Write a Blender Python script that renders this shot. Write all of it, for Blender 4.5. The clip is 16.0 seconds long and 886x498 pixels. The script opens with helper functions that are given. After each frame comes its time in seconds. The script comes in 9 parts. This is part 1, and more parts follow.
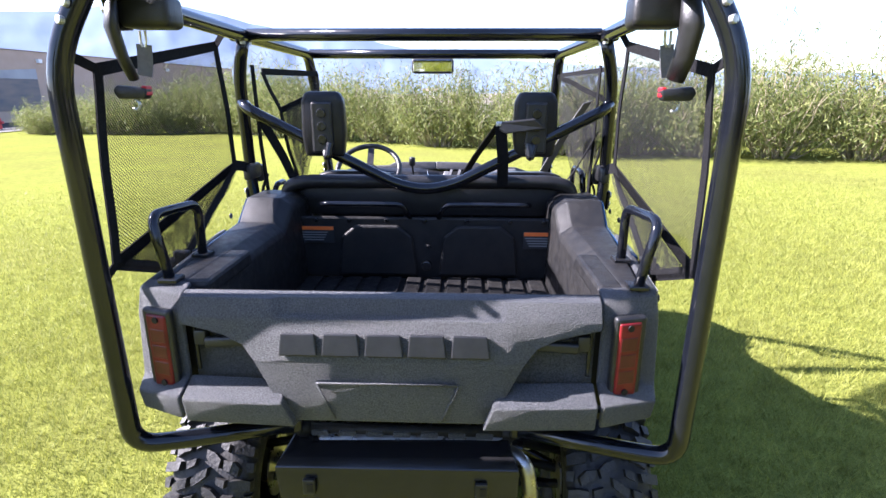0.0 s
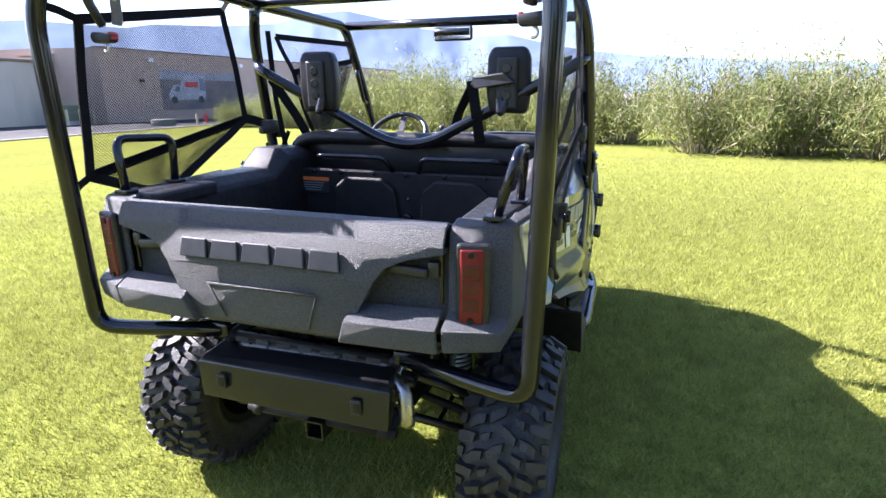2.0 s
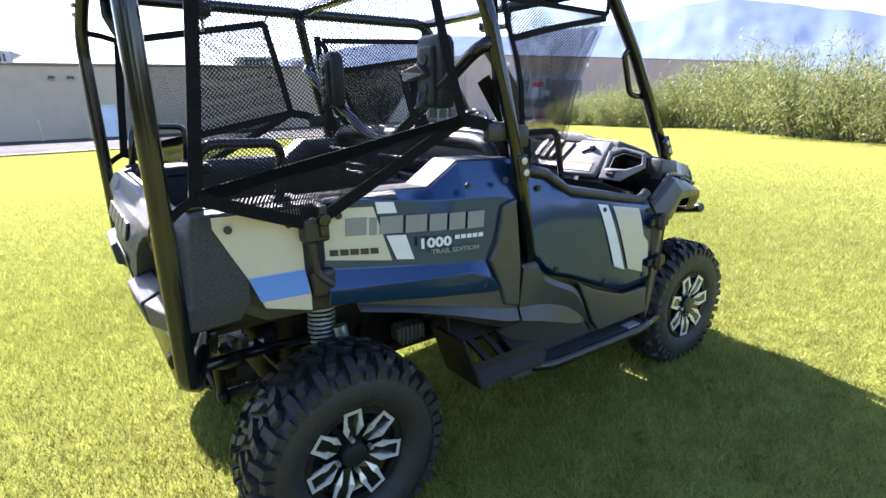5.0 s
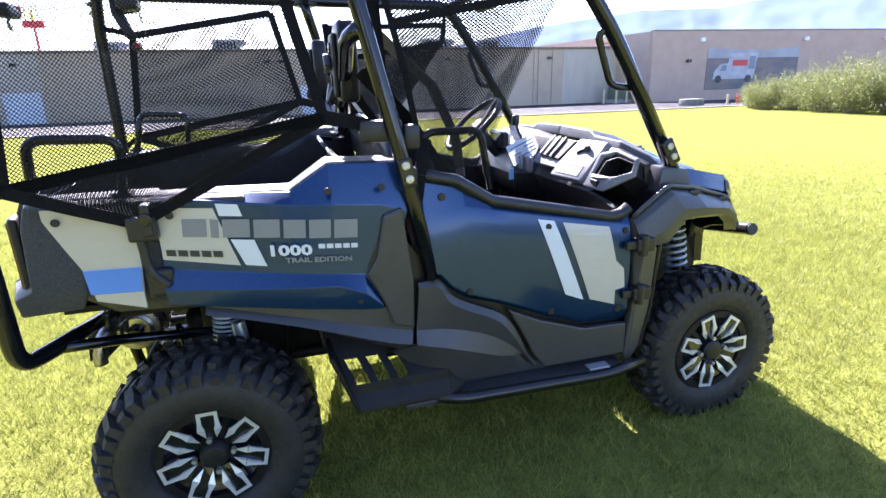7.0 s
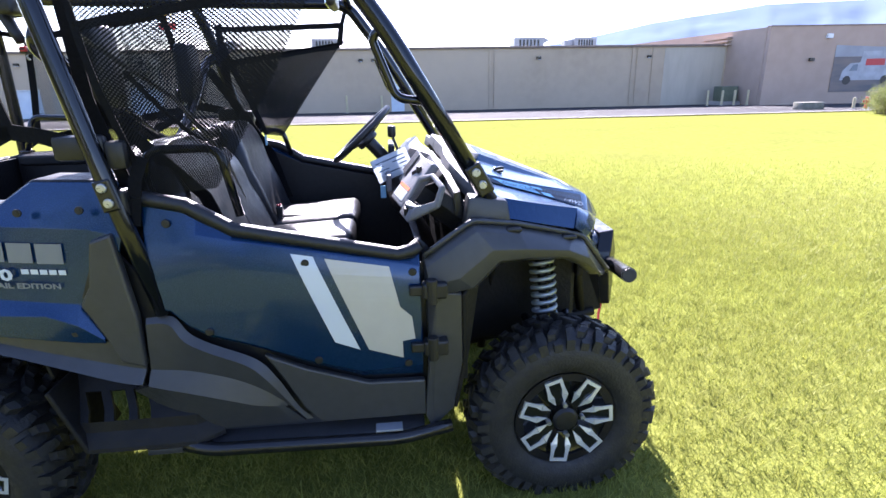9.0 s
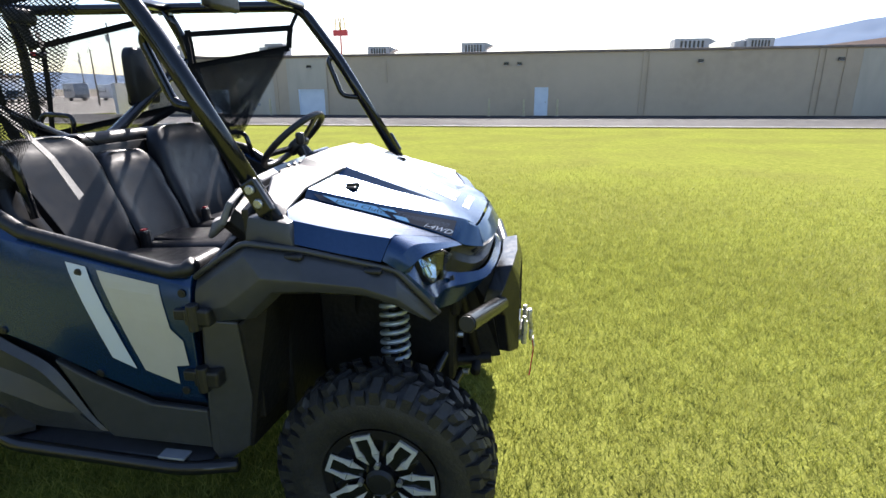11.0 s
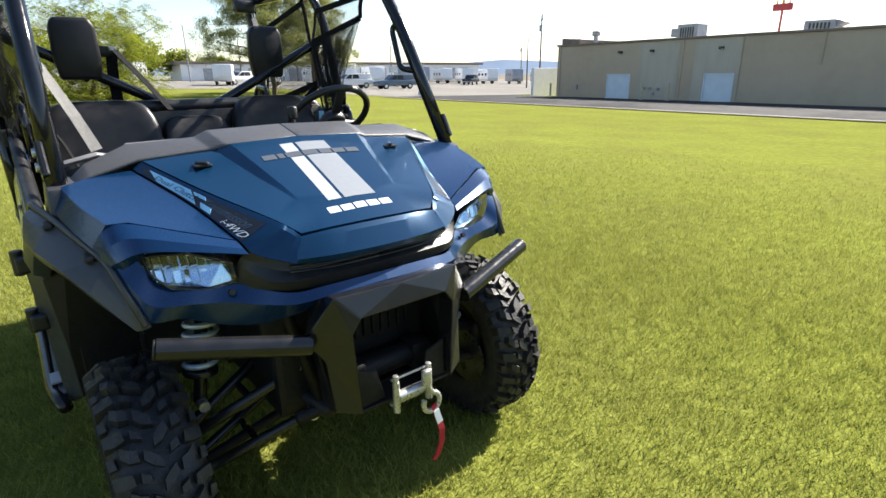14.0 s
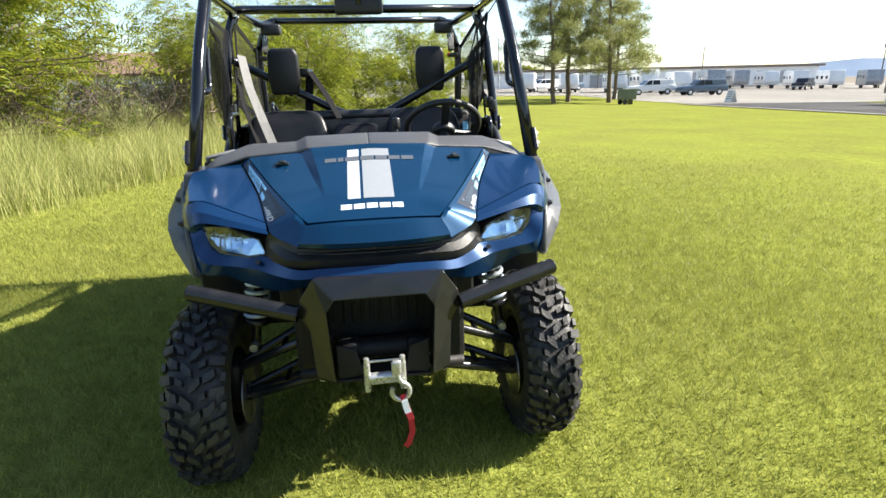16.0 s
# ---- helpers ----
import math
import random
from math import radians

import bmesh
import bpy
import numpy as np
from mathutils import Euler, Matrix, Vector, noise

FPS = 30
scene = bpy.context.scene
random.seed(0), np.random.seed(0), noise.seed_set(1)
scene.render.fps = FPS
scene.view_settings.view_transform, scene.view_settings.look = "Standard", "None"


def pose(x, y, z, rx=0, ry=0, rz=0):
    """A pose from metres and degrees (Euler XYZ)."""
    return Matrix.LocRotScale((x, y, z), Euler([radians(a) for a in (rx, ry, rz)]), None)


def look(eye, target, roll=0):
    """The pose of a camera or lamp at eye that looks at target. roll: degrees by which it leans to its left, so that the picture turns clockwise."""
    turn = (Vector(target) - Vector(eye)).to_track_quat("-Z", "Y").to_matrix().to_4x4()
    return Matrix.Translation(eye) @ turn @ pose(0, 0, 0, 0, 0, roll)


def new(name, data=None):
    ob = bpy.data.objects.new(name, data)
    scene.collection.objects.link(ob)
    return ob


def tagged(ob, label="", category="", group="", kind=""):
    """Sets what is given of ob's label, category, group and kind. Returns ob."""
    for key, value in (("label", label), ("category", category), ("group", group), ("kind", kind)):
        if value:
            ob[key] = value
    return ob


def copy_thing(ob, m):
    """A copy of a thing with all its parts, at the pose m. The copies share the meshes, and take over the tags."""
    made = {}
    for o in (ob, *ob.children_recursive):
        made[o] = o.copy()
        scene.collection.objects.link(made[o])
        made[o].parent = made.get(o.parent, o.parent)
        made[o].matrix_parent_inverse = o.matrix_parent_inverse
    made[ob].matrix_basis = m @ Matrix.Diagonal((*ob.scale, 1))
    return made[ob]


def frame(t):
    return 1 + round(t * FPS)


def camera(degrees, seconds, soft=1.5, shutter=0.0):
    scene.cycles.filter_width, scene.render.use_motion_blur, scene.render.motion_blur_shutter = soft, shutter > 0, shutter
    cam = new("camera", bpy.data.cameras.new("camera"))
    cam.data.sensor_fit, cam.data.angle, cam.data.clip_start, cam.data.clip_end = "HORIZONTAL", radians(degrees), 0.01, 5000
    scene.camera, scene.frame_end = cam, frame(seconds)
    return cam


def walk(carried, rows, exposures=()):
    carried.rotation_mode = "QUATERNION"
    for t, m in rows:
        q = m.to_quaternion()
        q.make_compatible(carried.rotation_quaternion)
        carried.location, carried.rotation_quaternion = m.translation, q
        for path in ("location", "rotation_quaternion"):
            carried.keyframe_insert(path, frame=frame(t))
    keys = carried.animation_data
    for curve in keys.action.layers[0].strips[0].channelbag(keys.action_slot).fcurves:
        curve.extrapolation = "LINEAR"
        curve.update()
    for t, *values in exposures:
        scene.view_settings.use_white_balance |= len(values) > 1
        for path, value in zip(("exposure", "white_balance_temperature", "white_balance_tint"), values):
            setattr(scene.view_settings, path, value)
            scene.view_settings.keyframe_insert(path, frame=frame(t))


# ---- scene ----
cam = camera(79.5, 16.0)
PATH = [
    (0, (0.153, -1.651, 1.653), (0.088, 0.267, 1.091), 0.2),
    (0.5, (0.325, -1.73, 1.623), (0.129, 0.181, 1.065), 0.2),
    (1, (0.468, -1.742, 1.575), (0.15, 0.151, 1.013), -0.4),
    (1.5, (0.654, -1.693, 1.527), (0.21, 0.173, 0.959), -0.5),
    (2, (0.897, -1.644, 1.483), (0.29, 0.177, 0.922), -0.1),
    (2.5, (1.164, -1.587, 1.47), (0.308, 0.131, 0.909), -0.3),
    (3, (1.402, -1.467, 1.444), (0.326, 0.123, 0.884), -0.8),
    (3.5, (1.631, -1.262, 1.459), (0.439, 0.24, 0.889), -0.8),
    (4, (1.819, -1.064, 1.445), (0.523, 0.348, 0.873), -0.7),
    (4.2, (1.894, -0.973, 1.43), (0.528, 0.376, 0.872), -0.8),
    (6.3, (2.276, -0.046, 1.493), (0.52, 0.692, 0.883), -1.0),
    (6.5, (2.3, 0.049, 1.484), (0.515, 0.712, 0.875), -0.8),
    (7, (2.319, 0.316, 1.469), (0.491, 0.855, 0.864), -1.4),
    (7.5, (2.323, 0.572, 1.491), (0.476, 1.037, 0.883), -0.9),
    (8, (2.329, 0.859, 1.49), (0.464, 1.253, 0.886), -1.1),
    (8.5, (2.309, 1.115, 1.495), (0.425, 1.411, 0.892), -1.1),
    (9, (2.242, 1.386, 1.483), (0.346, 1.588, 0.879), -1.0),
    (9.5, (2.181, 1.638, 1.487), (0.276, 1.73, 0.885), -1.2),
    (10, (2.131, 1.892, 1.484), (0.222, 1.883, 0.888), -1.3),
    (10.2, (2.107, 1.994, 1.482), (0.198, 1.929, 0.89), -1.2),
    (12.3, (1.552, 2.921, 1.451), (-0.13, 2.018, 0.856), -1.1),
    (12.5, (1.463, 2.993, 1.43), (-0.161, 1.988, 0.836), -1.5),
    (13, (1.204, 3.165, 1.418), (-0.291, 1.983, 0.812), -0.8),
    (13.5, (0.959, 3.326, 1.399), (-0.409, 2.003, 0.784), -0.9),
    (14, (0.749, 3.447, 1.408), (-0.438, 1.962, 0.786), -0.7),
    (14.5, (0.53, 3.522, 1.401), (-0.479, 1.912, 0.777), -0.6),
    (15, (0.341, 3.593, 1.42), (-0.426, 1.854, 0.796), -0.7),
    (15.5, (0.152, 3.709, 1.423), (-0.304, 1.857, 0.822), -1.8),
    (16, (0.014, 3.867, 1.422), (-0.249, 1.972, 0.842), -1.6),
]
walk(cam, [(t, look(eye, target, roll)) for t, eye, target, roll in PATH],
     [(0, 2.47, 5900, 26), (2, 2.50, 5900, 26), (4, 2.51, 6100, 22), (7, 2.78, 5850, 29), (8.5, 2.68, 5800, 30), (9.5, 2.41, 5950, 26), (11, 1.83, 6400, 16), (12.5, 1.51, 6600, 12), (13.5, 1.59, 6650, 11), (14.5, 1.71, 6700, 10), (16, 1.85, 6750, 9)])

# ---- world, sun, exposure ----
SUN_WAY = Vector((1.32, 0.02, -1.0)).normalized()          # the way the sunlight travels
world = bpy.data.worlds.new("sky")
scene.world = world
world.use_nodes = True
wn = world.node_tree.nodes
sky = wn.new("ShaderNodeTexSky")
sky.sky_type, sky.sun_disc = "NISHITA", False
sky.sun_elevation = math.asin(-SUN_WAY.z)
sky.sun_rotation = math.atan2(-SUN_WAY.x, -SUN_WAY.y)
sky.air_density, sky.dust_density, sky.ozone_density = 1.0, 0.5, 1.6
wn["Background"].inputs[1].default_value = 0.075
world.node_tree.links.new(sky.outputs[0], wn["Background"].inputs[0])
sun = new("sun", bpy.data.lights.new("sun", "SUN"))
sun.data.energy, sun.data.angle, sun.data.color = 5.0, radians(0.55), (1.0, 0.95, 0.86)
sun.matrix_basis = look((-30, -4, 25), Vector((-30, -4, 25)) + SUN_WAY)


# ---- materials ----
def mat(name, color, rough=0.5, metal=0.0, second=None, scale=8.0, mix=0.5, bump=0.0, bscale=60.0, detail=5.0, coat=0.0,
        spec=0.5, rvar=0.0, vary=0.0, trans=0.0, coarse=None, cscale=1.0, cmix=0.5, cdet=3.0, stretch=None):
    """A surface with colour variation at two scales, varied gloss and fine relief, in object space."""
    m = bpy.data.materials.new(name)
    m.use_nodes = True
    n, k = m.node_tree.nodes, m.node_tree.links
    b = n["Principled BSDF"]
    b.inputs["Roughness"].default_value, b.inputs["Metallic"].default_value = rough, metal
    b.inputs["Specular IOR Level"].default_value = spec
    b.inputs["Coat Weight"].default_value, b.inputs["Coat Roughness"].default_value = coat, 0.06
    b.inputs["Transmission Weight"].default_value = trans
    b.inputs["Base Color"].default_value = (*color, 1)
    co = n.new("ShaderNodeTexCoord")
    vec = co.outputs["Object"]
    if stretch:
        mp = n.new("ShaderNodeMapping")
        mp.inputs["Scale"].default_value = stretch
        k.new(vec, mp.inputs[0])
        vec = mp.outputs[0]

    def fac(sc, lo, hi, det=detail):
        t = n.new("ShaderNodeTexNoise")
        t.inputs["Scale"].default_value, t.inputs["Detail"].default_value = sc, det
        k.new(vec, t.inputs["Vector"])
        r = n.new("ShaderNodeMapRange")
        r.inputs[1].default_value, r.inputs[2].default_value, r.inputs[3].default_value, r.inputs[4].default_value = 0.35, 0.65, lo, hi
        k.new(t.outputs[0], r.inputs[0])
        return r.outputs[0]

    def blend(f, a, c, mode="MIX"):
        x = n.new("ShaderNodeMix")
        x.data_type, x.blend_type = "RGBA", mode
        k.new(f, x.inputs[0])
        for s, v in ((6, a), (7, c)):
            if isinstance(v, tuple):
                x.inputs[s].default_value = (*v, 1)
            else:
                k.new(v, x.inputs[s])
        return x.outputs[2]

    col = None
    if second:
        col = blend(fac(scale, 0, mix), color, second)
    if coarse:
        col = blend(fac(cscale, 0, cmix, cdet), col if col else color, coarse)
    if vary:
        oi = n.new("ShaderNodeObjectInfo")
        hs = n.new("ShaderNodeHueSaturation")
        r = n.new("ShaderNodeMapRange")
        r.inputs[3].default_value, r.inputs[4].default_value = 1 - vary, 1 + vary
        k.new(oi.outputs["Random"], r.inputs[0])
        k.new(r.outputs[0], hs.inputs["Value"])
        if col:
            k.new(col, hs.inputs["Color"])
        else:
            hs.inputs["Color"].default_value = (*color, 1)
        col = hs.outputs[0]
    if col:
        k.new(col, b.inputs["Base Color"])
    if rvar:
        k.new(fac(scale * 1.7, max(0.02, rough - rvar), min(1, rough + rvar)), b.inputs["Roughness"])
    if bump:
        t = n.new("ShaderNodeTexNoise")
        t.inputs["Scale"].default_value, t.inputs["Detail"].default_value = bscale, 4
        k.new(vec, t.inputs["Vector"])
        bp = n.new("ShaderNodeBump")
        bp.inputs["Strength"].default_value, bp.inputs["Distance"].default_value = bump, 0.01
        k.new(t.outputs[0], bp.inputs["Height"])
        k.new(bp.outputs[0], b.inputs["Normal"])
    return m


def leafy(name, color, second, glow=0.35):
    """Thin leaves that let some light through; colour varied clump by clump."""
    m = mat(name, color, 0.55, spec=0.3)
    n, k = m.node_tree.nodes, m.node_tree.links
    b = n["Principled BSDF"]
    geo = n.new("ShaderNodeNewGeometry")
    x = n.new("ShaderNodeMix")
    x.data_type = "RGBA"
    x.inputs[6].default_value, x.inputs[7].default_value = (*color, 1), (*second, 1)
    k.new(geo.outputs["Random Per Island"], x.inputs[0])
    k.new(x.outputs[2], b.inputs["Base Color"])
    tr = n.new("ShaderNodeBsdfTranslucent")
    k.new(x.outputs[2], tr.inputs[0])
    ms = n.new("ShaderNodeMixShader")
    ms.inputs[0].default_value = glow
    k.new(b.outputs[0], ms.inputs[1])
    k.new(tr.outputs[0], ms.inputs[2])
    k.new(ms.outputs[0], n["Material Output"].inputs[0])
    return m


def clumps(m, scale, lo, hi, det=3.0):
    """Lets the colour swell and fade in tufts, in object space."""
    n, k = m.node_tree.nodes, m.node_tree.links
    src = [l for l in k if l.to_node.type in ("BSDF_PRINCIPLED", "BSDF_TRANSLUCENT") and l.to_socket.type == "RGBA"]
    co, t, r, hs = n.new("ShaderNodeTexCoord"), n.new("ShaderNodeTexNoise"), n.new("ShaderNodeMapRange"), n.new("ShaderNodeHueSaturation")
    t.inputs["Scale"].default_value, t.inputs["Detail"].default_value = scale, det
    r.inputs[1].default_value, r.inputs[2].default_value, r.inputs[3].default_value, r.inputs[4].default_value = 0.33, 0.67, lo, hi
    k.new(co.outputs["Object"], t.inputs["Vector"])
    k.new(t.outputs[0], r.inputs[0])
    k.new(r.outputs[0], hs.inputs["Value"])
    k.new(src[0].from_socket, hs.inputs["Color"])
    for socket in [l.to_socket for l in src]:
        k.new(hs.outputs[0], socket)


LAWN = mat("lawn", (0.106, 0.131, 0.025), 1.0, second=(0.216, 0.228, 0.049), scale=75, mix=1.0, detail=6.0, bump=0.9, bscale=60, coarse=(0.135, 0.140, 0.037),
           cscale=0.5, cmix=0.8, cdet=9.0, spec=0.0)
BLADE = leafy("grass_blade", (0.144, 0.171, 0.032), (0.311, 0.318, 0.064), 0.36)
clumps(LAWN, 9.0, 0.90, 1.22, 5.0)
clumps(BLADE, 9.0, 0.88, 1.26, 5.0)
WILD = leafy("wild_grass", (0.12, 0.17, 0.028), (0.44, 0.41, 0.16), 0.35)
LEAF_W = leafy("willow_leaf", (0.085, 0.125, 0.028), (0.275, 0.285, 0.100), 0.42)
DEADWOOD = mat("dead_twig", (0.10, 0.075, 0.06), 0.9, second=(0.05, 0.038, 0.03), scale=9, mix=0.8)
LEAF_T = leafy("locust_leaf", (0.070, 0.12, 0.012), (0.31, 0.32, 0.035), 0.45)
LEAF_P = leafy("pine_needle", (0.13, 0.16, 0.045), (0.27, 0.27, 0.09), 0.45)
BARK = mat("bark", (0.16, 0.12, 0.085), 0.9, second=(0.07, 0.05, 0.035), scale=14, mix=0.9, bump=0.8, bscale=30, stretch=(3, 3, 0.6))
TWIG = mat("twig", (0.34, 0.29, 0.20), 0.9, second=(0.18, 0.14, 0.09), scale=9, mix=0.8)
PAINT = mat("blue_paint", (0.003, 0.028, 0.090), 0.26, 0.45, second=(0.004, 0.036, 0.110), scale=420, mix=1.0, coat=0.35, rvar=0.04)
PAINT_D = mat("hood_blue", (0.002, 0.034, 0.088), 0.26, 0.5, second=(0.003, 0.043, 0.106), scale=420, mix=1.0, coat=0.28)
SILVER = mat("pale_decal", (0.50, 0.47, 0.40), 0.32, 0.0, second=(0.47, 0.44, 0.37), scale=30, mix=0.6, coat=0.3)
STRIPE = mat("light_grey_stripe", (0.235, 0.25, 0.27), 0.32, second=(0.215, 0.23, 0.25), scale=60, mix=0.6, coat=0.3)
PALEGREY = mat("pale_grey_stripe", (0.36, 0.38, 0.41), 0.32, second=(0.33, 0.35, 0.38), scale=60, mix=0.6, coat=0.3)
WHITE = mat("white_decal", (0.62, 0.66, 0.70), 0.3, coat=0.3)
SKYBLUE = mat("light_blue_decal", (0.22, 0.50, 0.74), 0.3, coat=0.3)
LETTER = mat("decal_letter", (0.055, 0.085, 0.125), 0.35)
# Silver facet's sky reflection, painted as blue.
SKY_FACET = mat("sky_sheen_facet", (0.10, 0.22, 0.42), 0.28, 0.2, second=(0.12, 0.25, 0.45), scale=300, mix=1.0, coat=0.4)
WORDGREY = mat("hood_word_grey", (0.075, 0.085, 0.10), 0.35, second=(0.065, 0.075, 0.09), scale=90, mix=0.6)
GREYDEC = mat("grey_decal", (0.20, 0.21, 0.22), 0.35)
DECDARK = mat("dark_decal", (0.015, 0.02, 0.03), 0.3)
SATINPL = mat("satin_black_plastic", (0.040, 0.041, 0.044), 0.34, second=(0.052, 0.053, 0.056), scale=30, mix=0.7, bump=0.10, bscale=520, rvar=0.05,
              coarse=(0.046, 0.046, 0.048), cscale=3.0, cmix=0.5)
COWLPL = mat("scuttle_plastic", (0.052, 0.052, 0.056), 0.40, second=(0.078, 0.078, 0.082), scale=300, mix=0.8, bump=0.25, bscale=480, rvar=0.06)
PLASTIC = mat("grained_plastic", (0.027, 0.029, 0.034), 0.44, second=(0.112, 0.116, 0.124), scale=280, mix=0.95, bump=0.9, bscale=420, rvar=0.10,
              coarse=(0.060, 0.062, 0.066), cscale=3.0, cmix=0.4)
TRIM = mat("black_trim", (0.010, 0.010, 0.011), 0.40, second=(0.018, 0.018, 0.019), scale=40, mix=0.6, bump=0.15, bscale=380, rvar=0.07)
BEDPL = mat("bed_plastic", (0.012, 0.012, 0.013), 0.45, second=(0.021, 0.020, 0.019), scale=20, mix=0.8, bump=0.3, bscale=300, rvar=0.1, spec=0.3)
STEEL = mat("gloss_black_tube", (0.004, 0.005, 0.008), 0.12, 0.0, second=(0.008, 0.009, 0.012), scale=25, mix=0.5, coat=0.15, spec=0.45, rvar=0.04)
SATIN = mat("satin_black_steel", (0.009, 0.009, 0.010), 0.22, second=(0.015, 0.015, 0.016), scale=22, mix=0.7, bump=0.03, bscale=400, rvar=0.05)
UNDER = mat("underbody_black", (0.006, 0.006, 0.007), 0.55, second=(0.016, 0.014, 0.012), scale=14, mix=0.6, bump=0.3, bscale=60, spec=0.28)
RUBBER = mat("rubber", (0.016, 0.016, 0.017), 0.58, second=(0.030, 0.028, 0.025), scale=26, mix=0.7, bump=0.3, bscale=120, rvar=0.1)
ALLOY = mat("machined_alloy", (0.78, 0.79, 0.80), 0.34, 0.45, second=(0.68, 0.69, 0.70), scale=120, mix=0.6, rvar=0.05)
RIMBLK = mat("gloss_black_rim", (0.008, 0.008, 0.009), 0.16, second=(0.015, 0.015, 0.016), scale=30, mix=0.5, coat=0.5)
ZINC = mat("zinc_plate", (0.55, 0.55, 0.54), 0.35, 0.7, second=(0.38, 0.38, 0.37), scale=60, mix=0.8, rvar=0.1)
CHROME = mat("spring_steel", (0.46, 0.52, 0.58), 0.25, 0.5, second=(0.36, 0.41, 0.46), scale=40, mix=0.7)
EXH = mat("exhaust_steel", (0.45, 0.44, 0.42), 0.33, 1.0, second=(0.26, 0.23, 0.2), scale=18, mix=0.8, rvar=0.1)
SEAT = mat("seat_vinyl", (0.010, 0.010, 0.012), 0.36, second=(0.016, 0.016, 0.018), scale=18, mix=0.7, bump=0.06, bscale=420, rvar=0.06, spec=0.32)
WEB = mat("webbing", (0.006, 0.006, 0.007), 0.9, second=(0.011, 0.011, 0.012), scale=90, mix=0.7, bump=0.5, bscale=400, spec=0.15)
WEBGREY = mat("grey_webbing", (0.17, 0.168, 0.165), 0.75, second=(0.12, 0.12, 0.118), scale=90, mix=0.7, bump=0.4, bscale=400)
REDP = mat("red_plastic", (0.45, 0.012, 0.02), 0.4, second=(0.32, 0.01, 0.015), scale=30, mix=0.6)
REDW = mat("red_webbing", (0.48, 0.012, 0.03), 0.7, second=(0.34, 0.01, 0.02), scale=80, mix=0.6, bump=0.4, bscale=300)
LENSDARK = mat("dark_red_lens", (0.095, 0.012, 0.014), 0.3, second=(0.06, 0.008, 0.009), scale=22, mix=0.9, spec=0.35)
LENSRED = mat("red_lens", (0.15, 0.010, 0.012), 0.35, second=(0.08, 0.006, 0.007), scale=14, mix=0.9, coat=0.0, spec=0.3)
AMBER = mat("orange_label", (0.75, 0.16, 0.03), 0.45)
LABEL = mat("label_black", (0.02, 0.022, 0.025), 0.4)
PAPER = leafy("tag_paper", (0.70, 0.76, 0.82), (0.74, 0.79, 0.84), 0.6)
GREYPL = mat("dash_grey_plastic", (0.17, 0.17, 0.175), 0.42, second=(0.13, 0.13, 0.135), scale=60, mix=0.7, bump=0.2, bscale=320, rvar=0.06)
MIRROR = mat("mirror_glass", (0.85, 0.86, 0.87), 0.03, 1.0, second=(0.83, 0.84, 0.85), scale=4, mix=0.4)
GLASS = mat("clear_lens", (0.92, 0.95, 0.98), 0.03, trans=1.0)
# Blue tint puts the mirrored sky into the reflector's colour.
REFLECT = mat("sky_tinted_reflector", (0.62, 0.80, 0.95), 0.12, 0.95, second=(0.40, 0.60, 0.85), scale=30, mix=0.7)
STUCCO = mat("tan_stucco", (0.47, 0.38, 0.275), 0.9, second=(0.41, 0.33, 0.24), scale=1.3, mix=0.8, bump=0.3, bscale=30, coarse=(0.51, 0.42, 0.315), cscale=0.16, cmix=0.7,
             spec=0.2)
STUCCO_B = mat("rosy_stucco", (0.45, 0.345, 0.275), 0.9, second=(0.40, 0.305, 0.24), scale=1.1, mix=0.7, bump=0.25, bscale=30, spec=0.2)
PANELW = mat("pale_wall_panel", (0.50, 0.45, 0.36), 0.85, second=(0.43, 0.385, 0.31), scale=1.5, mix=0.8, stretch=(1, 1, 0.25))
DOORP = mat("pale_blue_door", (0.66, 0.73, 0.80), 0.5, second=(0.55, 0.63, 0.71), scale=1.5, mix=0.6)
FASCIA = mat("roof_fascia", (0.22, 0.17, 0.14), 0.7, second=(0.14, 0.11, 0.09), scale=2, mix=0.7)
ROOFRED = mat("weathered_brown_roof", (0.22, 0.13, 0.10), 0.9, second=(0.15, 0.09, 0.07), scale=2, mix=0.8, bump=0.3, bscale=20)
GALV = mat("galvanised_sheet", (0.36, 0.37, 0.39), 0.45, 0.4, second=(0.26, 0.27, 0.29), scale=2.5, mix=0.8, rvar=0.1)
ASPHALT = mat("asphalt", (0.085, 0.085, 0.09), 0.9, second=(0.055, 0.055, 0.06), scale=3, mix=0.8, bump=0.3, bscale=60, coarse=(0.13, 0.125, 0.12), cscale=0.25, cmix=0.6)
CONCRETE = mat("concrete", (0.34, 0.32, 0.30), 0.9, second=(0.26, 0.25, 0.235), scale=2.2, mix=0.8, bump=0.3, bscale=50, coarse=(0.40, 0.38, 0.35), cscale=0.3, cmix=0.5)
LOT = mat("gravel_lot", (0.36, 0.34, 0.31), 0.95, second=(0.27, 0.255, 0.235), scale=2.5, mix=0.8, bump=0.3, bscale=40, coarse=(0.42, 0.40, 0.37), cscale=0.07, cmix=0.6)
BOLLARD = mat("cream_bollard", (0.55, 0.48, 0.30), 0.6, second=(0.42, 0.36, 0.22), scale=6, mix=0.7)
WHITEP = mat("white_painted_metal", (0.74, 0.75, 0.76), 0.4, second=(0.64, 0.65, 0.66), scale=3, mix=0.6)
DARKGL = mat("dark_window", (0.02, 0.025, 0.03), 0.08, second=(0.03, 0.035, 0.04), scale=3, mix=0.5)
CARBLUE = mat("car_grey_blue", (0.10, 0.14, 0.19), 0.3, 0.3, second=(0.08, 0.12, 0.17), scale=6, mix=0.5, coat=0.4)
